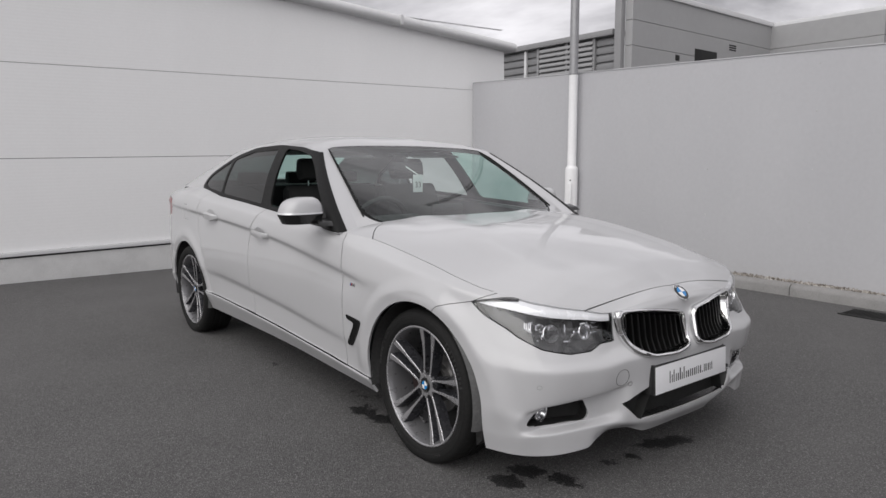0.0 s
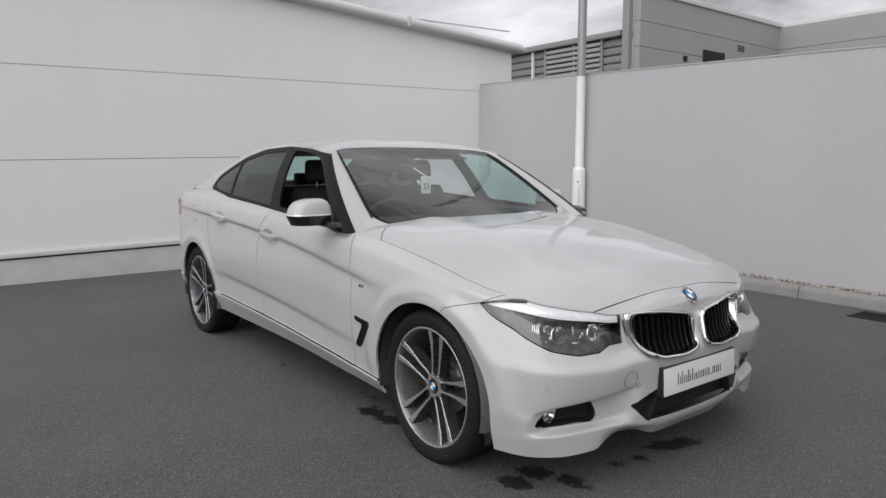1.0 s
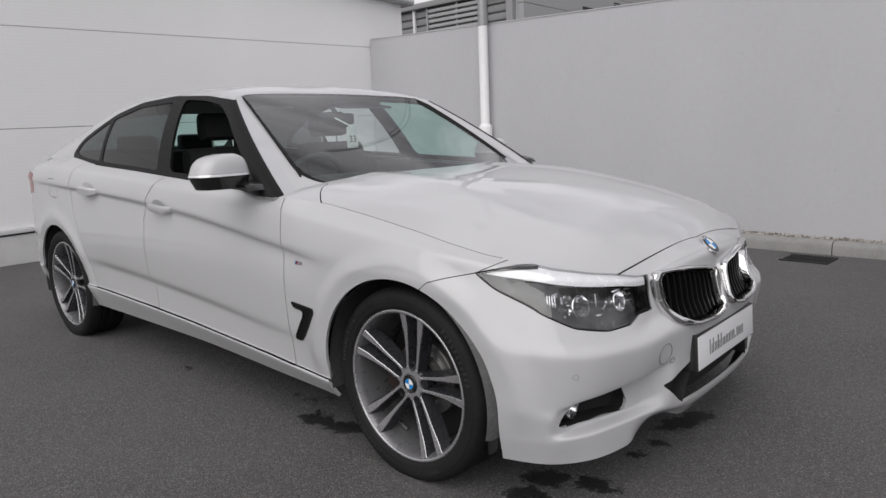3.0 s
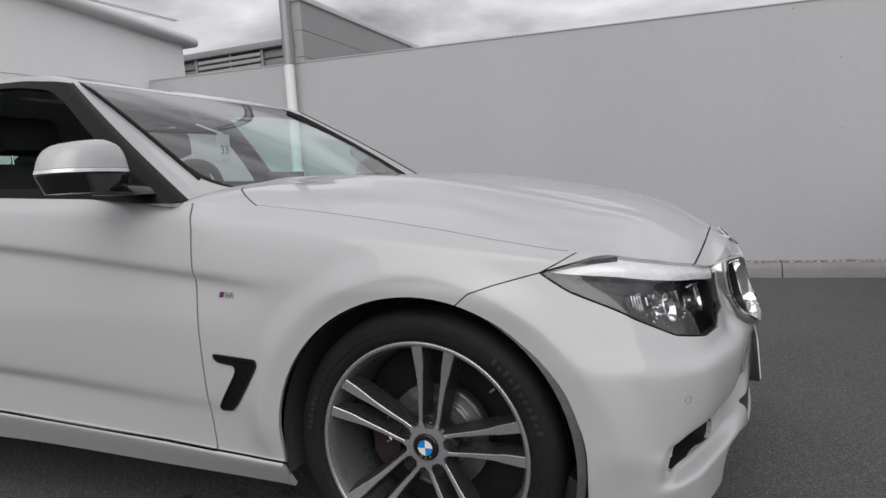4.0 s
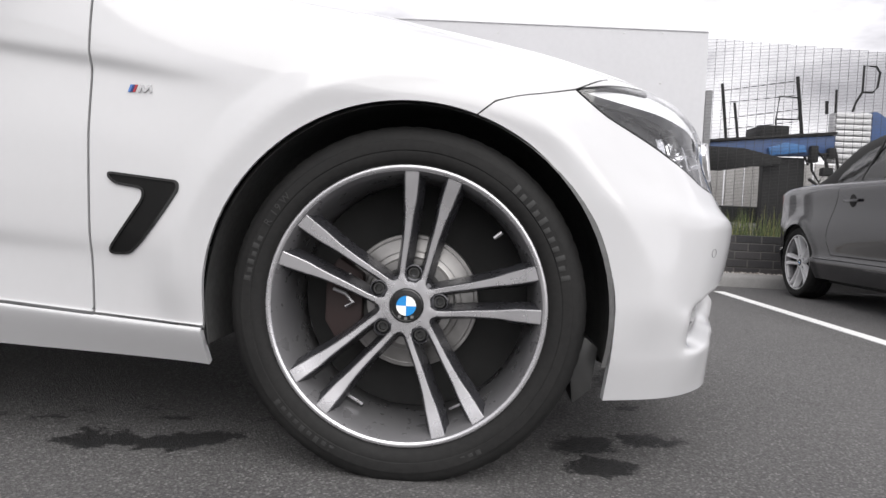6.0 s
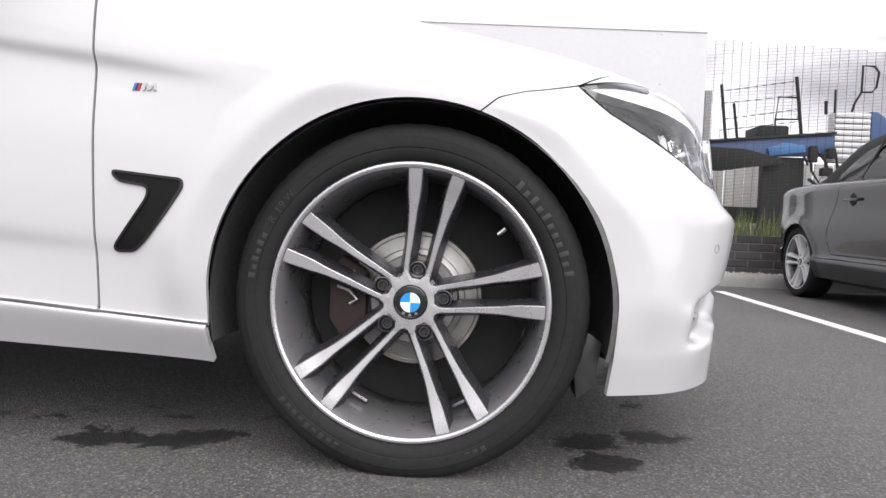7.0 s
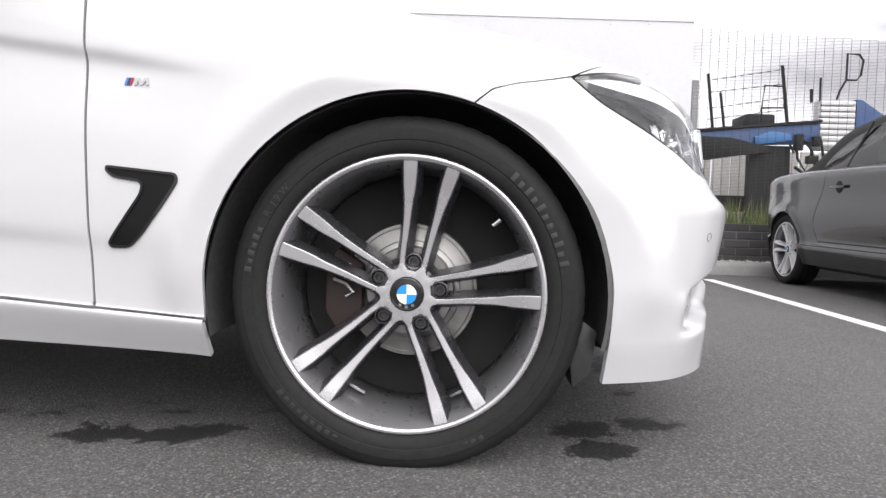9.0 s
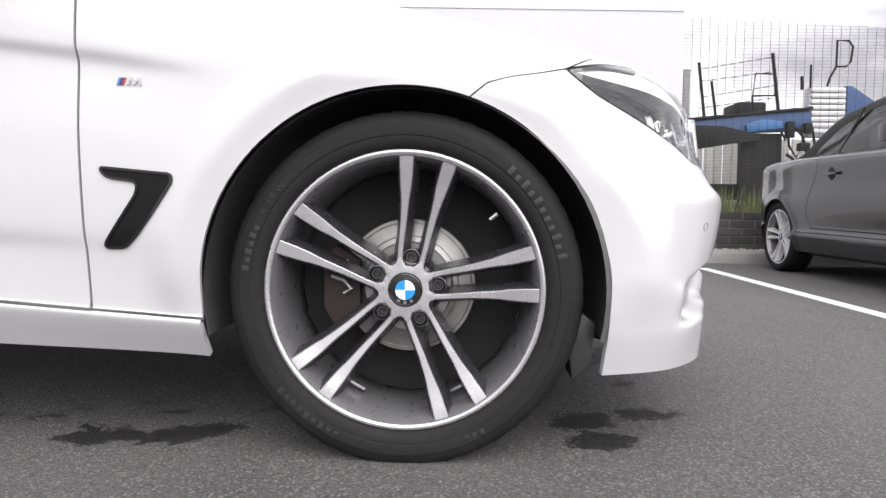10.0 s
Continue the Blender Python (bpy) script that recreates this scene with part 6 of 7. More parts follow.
for s in (-1, 1):
    bm = bmesh.new()
    prism(bm, [(-0.72, 0.34), (-0.72, 0.93), (-1.0, 0.958), (-1.6, 0.996), (-2.4, 1.040), (-2.4, 0.34)], s * 0.70, s * 0.815, "y", 0.012)
    part("door_card", bm, SURROUND, car, "dark inner door trim")
bm = bmesh.new()
m = Matrix.Translation((-1.10, -0.37, 0.90)) @ Matrix.Rotation(radians(-66), 4, "Y")
pipe(bm, [m @ Vector((0.185 * math.cos(a), 0.185 * math.sin(a), 0)) for a in np.linspace(0, 2 * math.pi, 33)[:-1]], 0.016, 8, True)
for a in (200, 340, 90):
    rod(bm, m @ Vector((0.18 * math.cos(radians(a)), 0.18 * math.sin(radians(a)), 0)), m @ Vector((0, 0, -0.02)), 0.014)
lathe(bm, [(0.0, 0.012), (0.05, 0.008), (0.06, -0.02), (0.04, -0.05), (0.0, -0.05)], 20, m)
part("steering_wheel", bm, INTERIOR, car, "black steering wheel")
for s in (-1, 1):
    y = 0.37 * s
    bm = bmesh.new()
    prism(bm, [(-1.22, 0.50), (-1.24, 0.58), (-1.35, 0.60), (-1.70, 0.56), (-1.72, 0.46), (-1.30, 0.42)], y - 0.25, y + 0.25, "y", 0.03)
    seat = part("front_seat", bm, CLOTH, car, "charcoal cloth front seat")
    bm = bmesh.new()
    prism(bm, [(-1.64, 0.50), (-1.72, 0.85), (-1.80, 1.09), (-1.84, 1.13), (-1.90, 1.11), (-1.88, 0.95), (-1.80, 0.50)], y - 0.235, y + 0.235, "y", 0.035)
    part("seat_back", bm, CLOTH, seat)
    bm = bmesh.new()
    prism(bm, [(-1.80, 1.17), (-1.81, 1.27), (-1.85, 1.31), (-1.91, 1.30), (-1.92, 1.19), (-1.88, 1.15)], y - 0.125, y + 0.125, "y", 0.03)
    part("head_restraint", bm, CLOTH, seat)
    bm = bmesh.new()
    for d in (-0.06, 0.06):
        rod(bm, (-1.86, y + d, 1.08), (-1.86, y + d, 1.19), 0.006)
    part("restraint_post", bm, CHROME, seat)
bm = bmesh.new()
prism(bm, [(-2.18, 0.48), (-2.20, 0.60), (-2.66, 0.58), (-2.78, 1.10), (-2.88, 1.10), (-2.80, 0.48)], -0.68, 0.68, "y", 0.03)
bench = part("rear_bench", bm, CLOTH, car, "charcoal cloth rear bench")
for y in (-0.40, 0.0, 0.40):
    bm = bmesh.new()
    prism(bm, [(-2.79, 1.11), (-2.80, 1.20), (-2.87, 1.21), (-2.89, 1.11)], y - 0.12, y + 0.12, "y", 0.025)
    part("head_restraint", bm, CLOTH, bench)
block("parcel_shelf", (-3.7, -0.66, 1.03), (-2.88, 0.66, 1.075), INTERIOR, car, bevel=0.01)
# mirror on the screen, and the numbered tag that hangs from it
bm = bmesh.new()
box(bm, (-1.36, -0.10, 1.215), (-1.33, 0.13, 1.275), 0.012)
rod(bm, (-1.34, 0.015, 1.27), (-1.38, 0.015, 1.31), 0.012)
part("rear_view_mirror", bm, TRIM, car, "black rear-view mirror")
bm = bmesh.new()
box(bm, (-1.47, -0.05, 1.31), (-1.40, 0.07, 1.335), 0.008)
part("sensor_box", bm, TRIM, car)
for s in (-1, 1):
    bm = bmesh.new()
    for (x0, z0), (x1, z1) in (((-1.47, 1.318), (-1.62, 1.345)),):
        prism(bm, [(x0, z0 - 0.012), (x1, z1 - 0.012), (x1, z1), (x0, z0)], s * 0.16, s * 0.55, "y", 0.004)
    part("sun_visor", bm, VISOR, car, "grey sun visor")
card = block("hanging_tag", (-0.0012, -0.037, -0.055), (0.0012, 0.037, 0.055), WHITE, car, "white hanging tag with a black number", bevel=0.001, m=pose(-1.20, -0.005, 1.145))
txt = bpy.data.curves.new("tag_number", "FONT")
txt.body, txt.size, txt.align_x, txt.align_y, txt.extrude = "33", 0.05, "CENTER", "CENTER", 0.0003
txt.materials.append(INK)
num = new("tag_number", txt)
num.parent = card
num.matrix_basis = pose(-1.1982, -0.005, 1.135, 90, 0, 90)
bm = bmesh.new()
rod(bm, (-1.20, -0.005, 1.20), (-1.325, -0.01, 1.25), 0.004)
part("tag_loop", bm, WHITE, card)


# ---- the dark convertible in the next bay ----
SOFTTOP = plain("black_soft_top_fabric", 0.012, 0.95, vary=0.25, scale=200, bump=0.3)
K2 = 0.86
car2 = thing("convertible_car", "dark grey convertible with black soft top parked in the next bay", "car", at=pose(3.20, 3.23, 0, 0, 0, -90) @ Matrix.Scale(K2, 4))
PLAN2 = flow([(-1.75, -0.615, -0.2), (-1.55, -0.62, 0.0), (-1.2, -0.612, 0.35), (-0.95, -0.585, 0.60), (-0.72, -0.515, 0.765), (-0.5, -0.42, 0.842), (0, 0, 0.872), (1.3, 1.3, 0.87), (2.66, 2.66, 0.866),
              (3.05, 3.03, 0.82), (3.35, 3.27, 0.66), (3.7, 3.42, 0.33), (4.05, 3.45, 0.0), (4.25, 3.45, -0.2)])
L2 = [shape([(-1.55, 0.25), (-0.4, 0.22), (0.4, 0.20), (2.3, 0.20), (4.05, 0.2)], [(-1.55, 0.05), (-0.5, 0.03), (0.4, 0.06), (2.3, 0.06), (4.05, 0.04)]),
      shape([(-1.55, 0.36), (-0.4, 0.33), (0.4, 0.285), (2.3, 0.27), (4.05, 0.3)], [(-1.55, 0.0), (0.4, 0.022), (2.3, 0.022), (4.05, 0)]),
      shape([(-1.55, 0.42), (-0.4, 0.40), (0.4, 0.345), (2.3, 0.33), (4.05, 0.4)], [(-1.55, 0.0), (0.3, 0.004), (2.3, 0.004), (4.05, 0)]),
      shape([(-1.55, 0.46), (-0.4, 0.44), (0.4, 0.405), (2.3, 0.40), (4.05, 0.45)], [(-1.55, 0.004), (0.3, 0.030), (2.3, 0.030), (4.05, 0.004)]),
      shape([(-1.55, 0.62), (4.05, 0.60)], [(-1.55, 0.0), (4.05, 0.0)]),
      shape([(-1.55, 0.78), (0, 0.79), (4.05, 0.70)], [(-1.55, 0.012), (0, 0.012), (4.05, 0.03)]),
      shape([(-1.55, 0.88), (0, 0.895), (1.3, 0.90), (2.3, 0.90), (4.05, 0.76)], [(-1.55, 0.02), (0, 0.008), (2.3, 0.01), (4.05, 0.06)]),
      shape([(-1.55, 0.925), (-0.5, 0.945), (0, 0.965), (1.3, 0.955), (2.3, 0.95), (4.05, 0.79)], [(-1.55, 0.06), (0, 0.040), (2.3, 0.045), (4.05, 0.12)]),
      shape([(-1.55, 0.955), (-0.5, 0.975), (0, 0.99), (1.3, 0.985), (2.3, 0.975), (2.8, 0.95), (4.05, 0.82)], [(-1.55, 0.16), (0, 0.11), (2.3, 0.10), (2.8, 0.14), (4.05, 0.2)])]
q2 = np.concatenate([np.linspace(-1.55, -0.4, 40), np.linspace(-0.37, 0.5, 34), np.linspace(0.56, 2.2, 34), np.linspace(2.25, 4.05, 46)])
v2 = np.linspace(0, len(L2) - 1, 46)
zz2 = np.array([a(q2) for a, _ in L2])
dd2 = np.array([b(q2) for _, b in L2])
res = spline(np.column_stack([np.arange(len(L2)), zz2, dd2]))(v2)
z2, d2 = res[:, :len(q2)].T, res[:, len(q2):].T
for c in (0.0, 2.66):
    d2 = d2 - 0.012 * (1 - smooth01(0.35, 0.42, np.hypot(q2[:, None] - c, z2 - 0.31)))
tt = PLAN2(q2 + 1e-3) - PLAN2(q2 - 1e-3)
tt /= np.linalg.norm(tt, axis=1, keepdims=True)
p2 = PLAN2(q2)
x2 = p2[:, :1] + d2 * tt[:, 1:]
w2 = p2[:, 1:] - d2 * tt[:, :1]
w2[0] = w2[-1] = 0
BODY2 = Skin.grid(np.stack([x2, -w2, z2], -1), np.stack([np.repeat(q2[:, None], len(v2), 1), z2], -1))


def arch2(U, V):
    up = np.maximum(U[:, 1] - 0.308, 0)
    return np.minimum(np.hypot(U[:, 0], up), np.hypot(U[:, 0] - 2.66, up)) - 0.338


BODY2.trim(arch2)
DOOR2 = [(0.72, 1.2), (0.70, 0.86), (0.62, 0.70), (0.55, 0.52), (0.60, 0.40), (1.95, 0.39), (2.02, 0.6), (2.02, 0.9), (1.98, 1.2)]
BUMP2 = [(-3, 0), (-0.2, 0), (-0.2, 0.45), (-0.33, 0.62), (-0.60, 0.66), (-3, 0.66)]
TAIL2 = round_poly([(-0.36, 0.90), (-0.62, 0.70), (-1.0, 0.70), (-1.05, 0.86), (-0.8, 0.925)], 0.03)
TRIM2 = [(0.2, -1), (0.2, 0.365), (2.4, 0.352), (2.4, -1)]
for poly in (DOOR2, BUMP2, TAIL2, TRIM2):
    BODY2.groove(by_poly(poly), 0.006)
for tag, poly in ((1, BUMP2), (2, DOOR2), (3, TAIL2), (4, TRIM2)):
    BODY2.mark(by_poly(poly), tag)
panel("body_shell", both(BODY2, 0), GREYPAINT, car2)
panel("rear_bumper", both(BODY2, 1), GREYPAINT, car2)
for k in (0, 1):
    panel("door", both(BODY2, 2)[k:k + 1], GREYPAINT, car2)
    panel("side_skirt", both(BODY2, 4)[k:k + 1], GREYPAINT, car2)
    panel("tail_lamp", both(BODY2, 3)[k:k + 1], LAMPRED, car2, "red and clear tail lamp", depth=0.03)
inn = Skin(BODY2.V - BODY2.N * 0.02, BODY2.N, BODY2.U, BODY2.F)
panel("inner_body", [inn, inn.mirrored()], DARK, car2, depth=0)
# lids and soft top
top2 = np.stack([x2[:, -1], -w2[:, -1], z2[:, -1]], -1)
ts2 = np.linspace(0, 1, 10)
def lid2(lo, hi, name, mat):
    on = (q2 > lo) & (q2 < hi)
    e = top2[on]
    xc = np.clip(e[:, 0], -0.56, 3.35)
    G = np.stack([e[:, :1] + (xc - e[:, 0])[:, None] * ts2, e[:, 1:2] * (1 - ts2), e[:, 2:] + 0.05 * (1 - (1 - ts2) ** 2)], -1)
    s = Skin.grid(G, G[..., :2])
    if s.N[:, 2].mean() < 0:
        s.flip()
    return panel(name, [s, s.mirrored()], mat, car2)
lid2(-1.56, 0.45, "boot_lid", GREYPAINT)
lid2(2.2, 4.06, "bonnet", GREYPAINT)
RZ = spline([(0.02, 0.99), (0.12, 1.07), (0.28, 1.22), (0.45, 1.325), (0.7, 1.39), (1.0, 1.425), (1.4, 1.45), (1.75, 1.44), (2.1, 1.40), (2.3, 1.30), (2.75, 0.99)])
xs = np.linspace(0.02, 2.75, 80)
rz = RZ(xs)
belt = 0.978
k1 = np.clip((rz - belt) / 0.40, 0, 1)
sec = []
for f, w, h in ((0, 0.765, 0.0), (0.2, 0.74, 0.22), (0.4, 0.705, 0.45), (0.6, 0.665, 0.66), (0.8, 0.615, 0.83), (1.0, 0.53, 0.94), (1.2, 0.36, 0.985), (1.4, 0.18, 1.0), (1.6, 0.0, 1.0)):
    sec.append(np.stack([xs, -(w + (0.02 * (1 - k1))), belt + (rz - belt) * h], -1) * np.array([1, 1 if w else 0, 1]))
TOP2 = Skin.grid(np.stack(sec, 1), np.stack(sec, 1)[..., [0, 2]])
if (TOP2.N[:, 1] > 0).mean() > 0.5:
    TOP2.flip()
WIN2 = round_poly([(0.42, 0.99), (2.52, 0.985), (2.2, 1.18), (2.0, 1.27), (1.5, 1.315), (1.0, 1.285), (0.70, 1.205), (0.52, 1.10)], 0.03)
def win_field(U, V):
    return np.where(V[:, 1] < -0.55, poly_distance(V[:, [0, 2]], WIN2), 0.05)
TOP2.mark(win_field, 1)
TOP2.mark(lambda U, V: np.where((V[:, 0] > 2.3) & (V[:, 1] > -0.66), -0.05, 0.05), 2, [0])
panel("soft_top", both(TOP2, 0), SOFTTOP, car2, "black fabric soft top")
DARKGLASS = glass_material("grey_side_glass", (0.78, 0.81, 0.81))
for k in (0, 1):
    panel("side_window", both(TOP2, 1)[k:k + 1], DARKGLASS, car2, "grey side glass", depth=0.003)
    bm = bmesh.new()
    rod(bm, (0.80, (-0.760, 0.760)[k], 0.985), (0.96, (-0.670, 0.670)[k], 1.32), 0.009)
    part("window_divider", bm, TRIM, car2)
panel("windscreen", both(TOP2, 2), DARKGLASS, car2, "windscreen", depth=0.003)
block("cabin_floor", (0.2, -0.7, 0.22), (2.6, 0.7, 0.45), INTERIOR, car2, bevel=0.02)
for s in (-1, 1):
    bm = bmesh.new()
    prism(bm, [(1.02, 0.5), (0.95, 0.9), (0.88, 1.10), (0.96, 1.22), (1.06, 1.20), (1.10, 0.9), (1.6, 0.62), (1.6, 0.5)], s * 0.38 - 0.22, s * 0.38 + 0.22, "y", 0.03)
    part("seat", bm, CLOTH, car2, "dark cloth seat")
    bm = bmesh.new()
    box(bm, (1.72, s * 0.93 - 0.085, 0.985), (1.86, s * 0.93 + 0.085, 1.105), 0.03)
    rod(bm, (1.82, s * 0.80, 0.97), (1.80, s * 0.90, 1.02), 0.022)
    part("door_mirror", bm, GREYPAINT, car2)
    bm = bmesh.new()
    box(bm, (0.80, s * 0.876 - 0.012, 0.815), (1.0, s * 0.876 + 0.012, 0.838), 0.008)
    part("door_handle", bm, GREYPAINT, car2)
    # no cup is cut: a black disc paints its shade on the door
    bm = lathe(bmesh.new(), [(0.05, 0.0), (0.045, 0.004), (0.0, 0.005)], 24, Matrix.Translation((0.90, s * 0.862, 0.828)) @ Matrix.Rotation(radians(90 * s * -1), 4, "X"))
    part("handle_recess", bm, DARK, car2)
    for c in (0.0, 2.66):
        bm = bmesh.new()
        rows = [[bm.verts.new((c + r * math.cos(math.pi * (-0.05 + 1.1 * k / 24)), s * u, 0.308 + r * math.sin(math.pi * (-0.05 + 1.1 * k / 24)))) for k in range(25)] for u, r in ((0.84, 0.342), (0.5, 0.342), (0.5, 0.0))]
        for a, b in zip(rows, rows[1:]):
            for k in range(24):
                bm.faces.new((a[k], a[k + 1], b[k + 1], b[k]))
        bmesh.ops.remove_doubles(bm, verts=bm.verts, dist=1e-5)
        part("wheel_arch_liner", bm, LINER, car2)
block("underbody", (-0.6, -0.7, 0.16), (3.2, 0.7, 0.26), DARK, car2, bevel=0.02)
bright = {}
SILVER = plain("silver_wheel_lacquer", (0.72, 0.72, 0.73), 0.35, 0.4, vary=0.05)
for c, s in ((0.0, -1), (2.66, -1), (0.0, 1), (2.66, 1)):
    w = copy_thing(wheel, pose(0, 0, 0))
    w.parent = car2
    w.matrix_basis = pose(c, s * 0.755, 0.308, 90, 0, 0 if s < 0 else 180) @ Matrix.Rotation(radians(23), 4, "Z") @ Matrix.Scale(0.92, 4)
    tagged(w, "silver alloy wheel with double spokes")
    for o in (w, *w.children_recursive):
        if o.data and o.data.materials[0] in (ALUGREY, ALU):
            if o.data.name not in bright:
                bright[o.data.name] = o.data.copy()
                bright[o.data.name].materials[0] = SILVER
            o.data = bright[o.data.name]

# ---- vehicle transporter beyond the fence ----
TBLUE = plain("worn_blue_paint", (0.018, 0.056, 0.165), 0.5, 0.1, vary=0.3, scale=8)
TBLACK = plain("black_chassis_steel", 0.007, 0.6, 0.0, vary=0.3, scale=20, Specular_IOR_Level=0.2)
TSILVER = plain("ribbed_alloy_box", (0.5, 0.5, 0.51), 0.45, 0.5, vary=0.1)
carrier = thing("vehicle_transporter", "blue vehicle transporter deck with black posts and ramps", "truck", at=pose(-0.035, 6.6, 0.045))
bm = bmesh.new()
prism(bm, [(2.70, 1.30), (2.70, 1.49), (3.5, 1.57), (4.30, 1.64), (4.3, 1.39), (3.4, 1.36)], -0.06, 0.06, "y", 0.012)
part("deck_beam", bm, TBLUE, carrier, "blue upper deck beam")
bm = bmesh.new()
prism(bm, [(2.70, 1.50), (3.5, 1.58), (4.30, 1.65), (4.30, 1.68), (3.5, 1.61), (2.70, 1.53)], -0.1, 0.9, "y", 0.006)
part("deck_edge", bm, TBLACK, carrier)
bm = bmesh.new()
prism(bm, [(2.72, 1.45), (3.2, 1.44), (3.64, 1.34), (3.70, 1.26), (3.3, 1.22), (2.95, 1.16), (2.72, 1.16)], -0.14, -0.07, "y", 0.01)
part("ramp_skid", bm, TBLACK, carrier)
for (xa, za), (xb, zb), r in (((2.935, 2.231), (3.028, 1.50), 0.020), ((3.096, 2.003), (3.167, 1.52), 0.018), ((3.826, 2.346), (3.93, 1.58), 0.022), ((4.295, 2.2), (4.30, 1.92), 0.014), ((4.19, 2.06), (4.20, 1.90), 0.02)):
    part("post", rod(bmesh.new(), (xa, 0, za), (xb, 0, zb), r), TBLACK, carrier)
for pts, r in (([(3.62, 1.66), (3.60, 1.80), (3.63, 2.10), (3.86, 2.09), (3.87, 1.83), (3.61, 1.82)], 0.012), ([(4.50, 1.94), (4.53, 2.05), (4.60, 2.18), (4.60, 2.50), (4.74, 2.49), (4.79, 2.42), (4.77, 2.24), (4.72, 2.18), (4.60, 2.18)], 0.014),
               ([(3.40, 1.36), (3.62, 1.26), (3.66, 1.36)], 0.012), ([(3.95, 1.42), (4.02, 1.28), (4.10, 1.36), (4.0, 1.46)], 0.016)):
    part("rail_loop", pipe(bmesh.new(), [(x, 0.0, z) for x, z in pts], r, 7), TBLACK, carrier)
for z0, z1 in ((2.20, 2.30), (2.05, 2.12), (1.85, 1.95), (1.72, 1.80)):
    part("guard_wire", rod(bmesh.new(), (2.95, 0, z0 - 0.05), (3.86, 0, z1), 0.004), TBLACK, carrier)
for pts, r in (([(2.74, 1.40), (3.05, 1.43), (3.30, 1.36), (3.62, 1.27)], 0.014), ([(2.80, 1.22), (3.10, 1.28), (3.45, 1.24)], 0.012), ([(4.0, 1.44), (4.03, 1.20), (4.12, 1.06), (4.20, 1.22), (4.17, 1.40)], 0.016),
               ([(4.06, 1.46), (4.20, 1.30), (4.26, 1.02)], 0.014), ([(4.12, 1.40), (4.30, 1.42), (4.34, 1.20), (4.28, 0.95)], 0.018), ([(4.0, 1.10), (4.14, 1.0), (4.30, 1.04)], 0.02)):
    part("hydraulic_hose", pipe(bmesh.new(), [(x, -0.09, z) for x, z in pts], r, 7), TBLACK, carrier)
for lo, hi in (((3.99, 1.30), (4.08, 1.50)), ((4.14, 1.14), (4.27, 1.24)), ((4.02, 0.90), (4.22, 1.02)), ((4.20, 1.36), (4.29, 1.48)), ((2.90, 1.26), (3.04, 1.36)), ((3.30, 1.27), (3.44, 1.34))):
    block("clamp", (lo[0], -0.13, lo[1]), (hi[0], -0.03, hi[1]), TBLACK, carrier, bevel=0.012)
bm = bmesh.new()
prism(bm, [(3.52, 1.36), (3.95, 1.42), (3.93, 1.50), (3.70, 1.53), (3.50, 1.46)], -0.10, -0.062, "y", 0.008)
part("deck_gusset", bm, plain("bright_blue_paint", (0.03, 0.13, 0.33), 0.45, 0.1, vary=0.25, scale=8), carrier, "brighter blue plate on the deck beam")
bm = bmesh.new()
prism(bm, [(3.48, 1.36), (3.98, 1.36), (4.00, 0.3), (3.95, 0.0), (3.36, 0.0), (3.50, 0.45)], 0.0, 0.12, "y", 0.01)
part("support_leg", bm, TBLACK, carrier, "black support leg")
bm = bmesh.new()
box(bm, (3.42, 0.0, 1.60), (3.78, 0.5, 1.75), 0.03)
part("cabin_vent", bm, TBLACK, carrier)
for k in range(8):
    block("box_rib", (4.30, -0.03, 1.36 + 0.072 * k), (4.72, 0.03, 1.42 + 0.072 * k), TSILVER, carrier, bevel=0.012)
block("box_body", (4.29, 0.0, 1.32), (4.73, 0.14, 1.93), TSILVER, carrier, bevel=0.01)
bm = bmesh.new()
prism(bm, [(4.74, 1.30), (4.74, 1.95), (4.80, 1.95), (5.4, 1.55), (5.4, 1.30)], 0.0, 0.5, "y", 0.01)
part("ramp_gusset", bm, TBLUE, carrier)
block("chassis", (2.6, 0.4, 0.55), (8.0, 1.6, 0.75), TBLACK, carrier, bevel=0.02)
for x in (4.3, 5.5, 6.7):
    bm = lathe(bmesh.new(), [(0.0, -0.12), (0.36, -0.12), (0.42, -0.09), (0.42, 0.09), (0.36, 0.12), (0.0, 0.12)], 32, Matrix.Translation((x, 0.5, 0.42)) @ Matrix.Rotation(radians(90), 4, "X"))
    part("truck_wheel", bm, RUBBER, carrier)

# pale boards and rough grass behind the dwarf wall
BOARD = Nodes("weathered_pale_board")
bo = BOARD.n("ShaderNodeObjectInfo")
bg = BOARD.noise(14, 5, 0.6, stretch=(6, 6, 0.5))
BOARD.set(Base_Color=BOARD.mix(BOARD.ramp(bg, (0.3, 0.0), (0.7, 1.0)), BOARD.mix(bo.outputs["Random"], (0.22, 0.21, 0.20), (0.34, 0.33, 0.32)), BOARD.mix(bo.outputs["Random"], (0.36, 0.35, 0.34), (0.48, 0.47, 0.46))), Roughness=0.8)
boards = thing("board_fence", "weathered pale vertical board fence beyond the grass", "fence")
tagged(boards, kind="structure")
me = bpy.data.meshes.new("board")
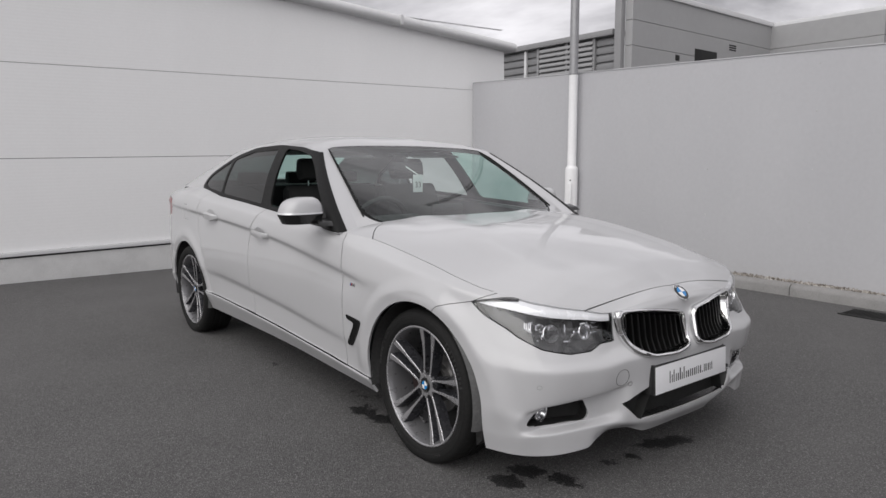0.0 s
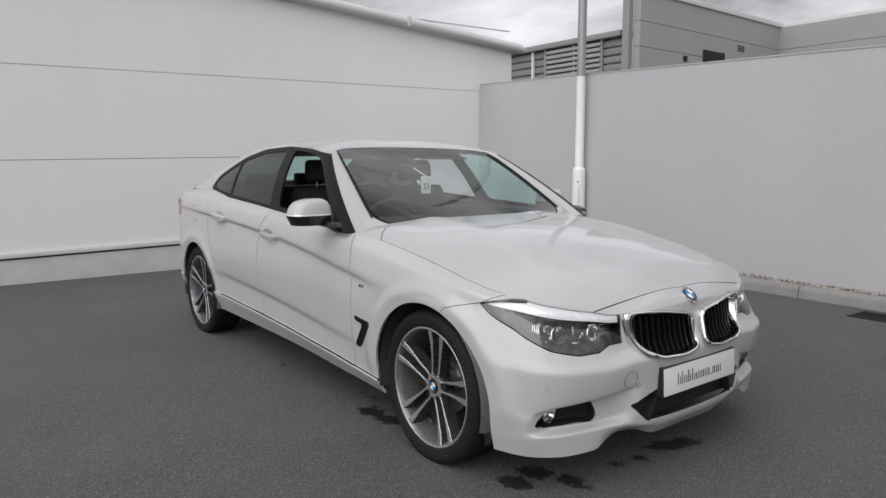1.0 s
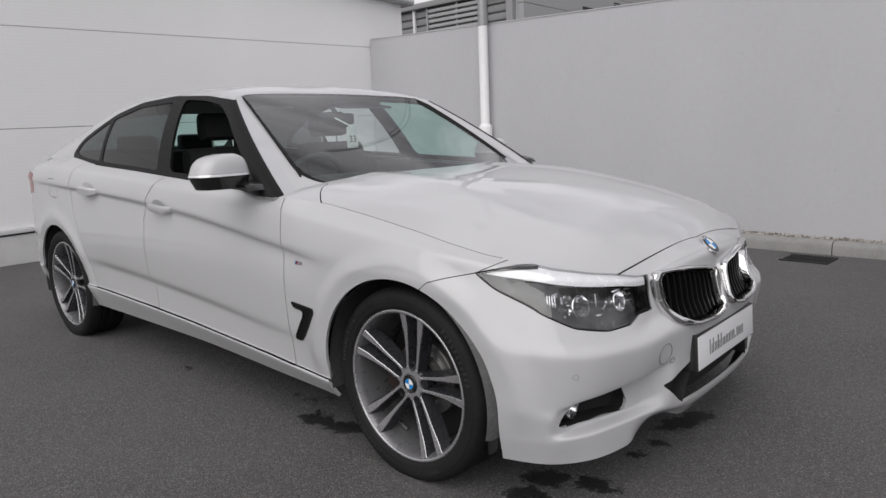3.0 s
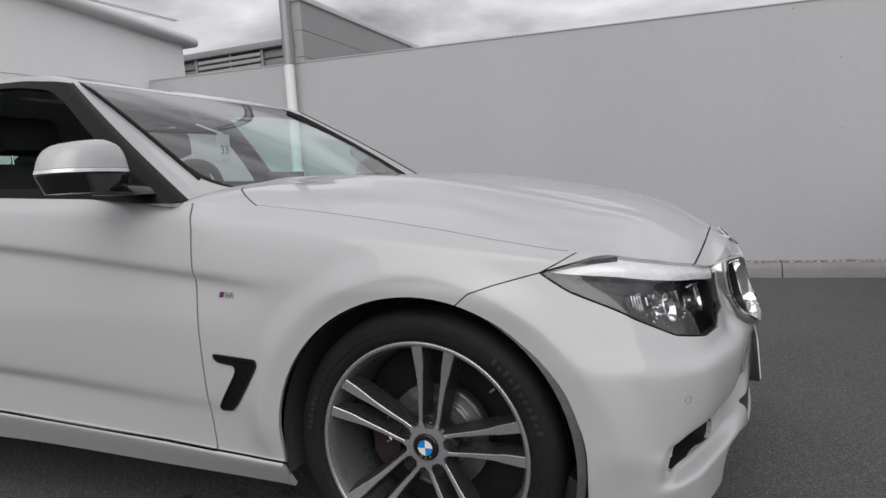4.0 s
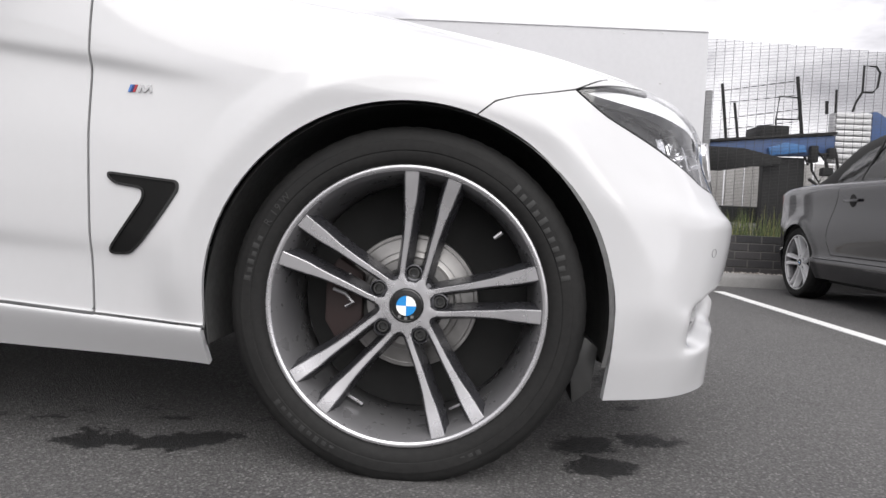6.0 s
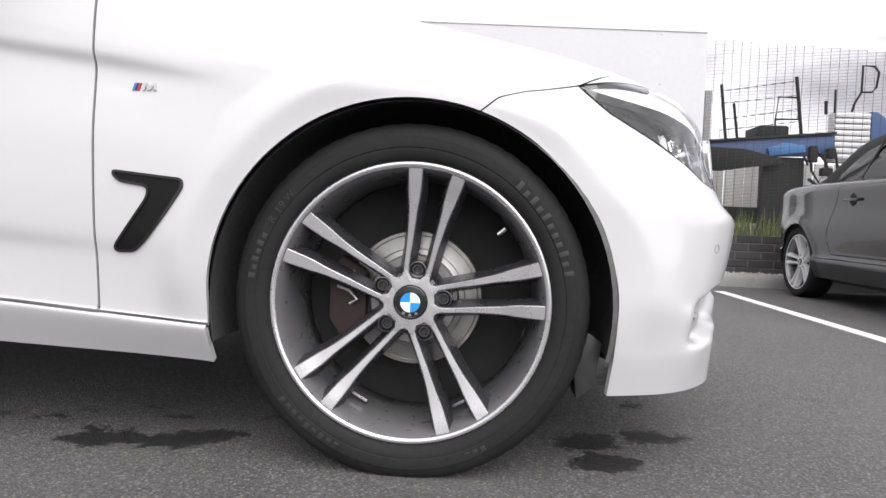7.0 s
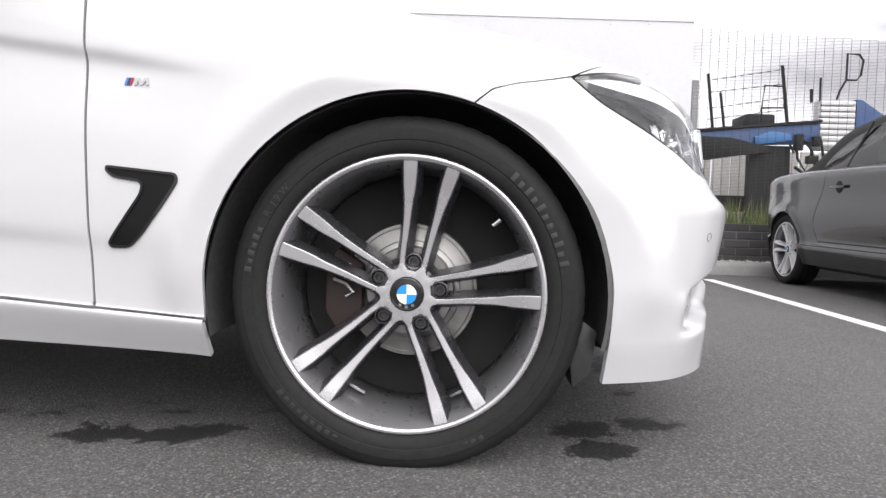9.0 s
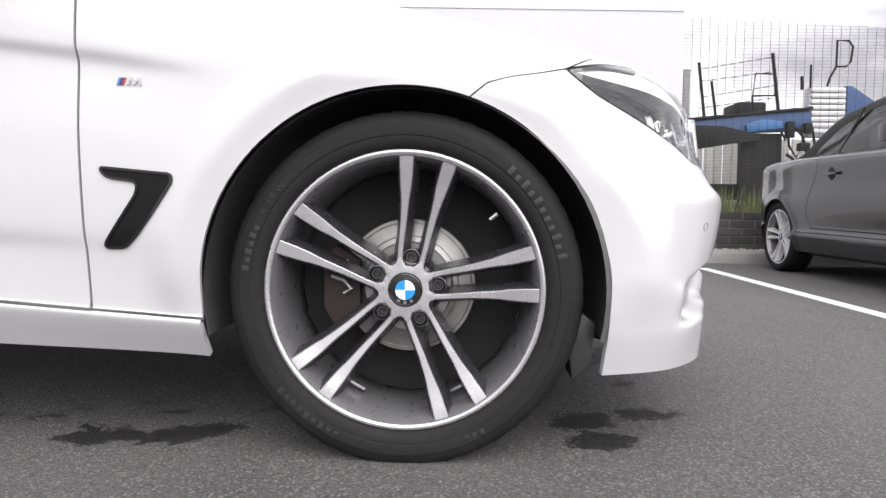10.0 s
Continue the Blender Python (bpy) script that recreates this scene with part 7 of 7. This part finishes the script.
b0 = box(bmesh.new(), (0, 0, 0), (0.135, 0.02, 1.55), 0.004)
b0.to_mesh(me)
b0.free()
me.materials.append(BOARD.mat)
rng = random.Random(6)
for k in range(60):
    ob = new("board", me)
    ob.parent = boards
    ob.matrix_basis = pose(2.2 + 0.145 * k, 8.6 + rng.uniform(-0.01, 0.01), rng.uniform(-0.03, 0.02), 0, rng.uniform(-0.4, 0.4), 0)
GRASS = Nodes("rough_grass")
gr = GRASS.n("ShaderNodeNewGeometry")
GRASS.set(Base_Color=GRASS.ramp(gr.outputs["Random Per Island"], (0.1, (0.05, 0.085, 0.018)), (0.5, (0.11, 0.15, 0.04)), (0.85, (0.22, 0.24, 0.06)), (1.0, (0.38, 0.35, 0.14))), Roughness=0.7)
verts, faces = [], []
rng = random.Random(9)
for k in range(5200):
    x, y = rng.uniform(2.0, 6.5), rng.uniform(4.3, 6.2)
    h = rng.uniform(0.22, 0.46) + 0.28 * (noise.noise(Vector((x * 2.2, y * 2.2, 0))) + 0.45)
    a = rng.uniform(0, 6.28)
    lean = rng.uniform(0.02, 0.12)
    w = rng.uniform(0.004, 0.009)
    dx, dy = math.cos(a), math.sin(a)
    z0 = 0.06
    i = len(verts)
    verts += [(x - dy * w, y + dx * w, z0), (x + dy * w, y - dx * w, z0), (x + dx * lean * 0.4 - dy * w * 0.7, y + dy * lean * 0.4 + dx * w * 0.7, z0 + h * 0.6),
              (x + dx * lean * 0.4 + dy * w * 0.7, y + dy * lean * 0.4 - dx * w * 0.7, z0 + h * 0.6), (x + dx * lean, y + dy * lean, z0 + h)]
    faces += [(i, i + 1, i + 3, i + 2), (i + 2, i + 3, i + 4)]
grass = mesh_object("grass", verts, faces, GRASS.mat, smooth=False)
tagged(grass, "rough green and yellow grass behind the wall", "grass", kind="stuff")
block_bm = box(bmesh.new(), (2.0, 4.25, 0.0), (12.0, 8.6, 0.065))
soil = part("soil_bank", block_bm, concrete("dark_soil", (0.06, 0.05, 0.035), 0.4), None)
tagged(soil, "dark soil under the grass", "soil", kind="structure")
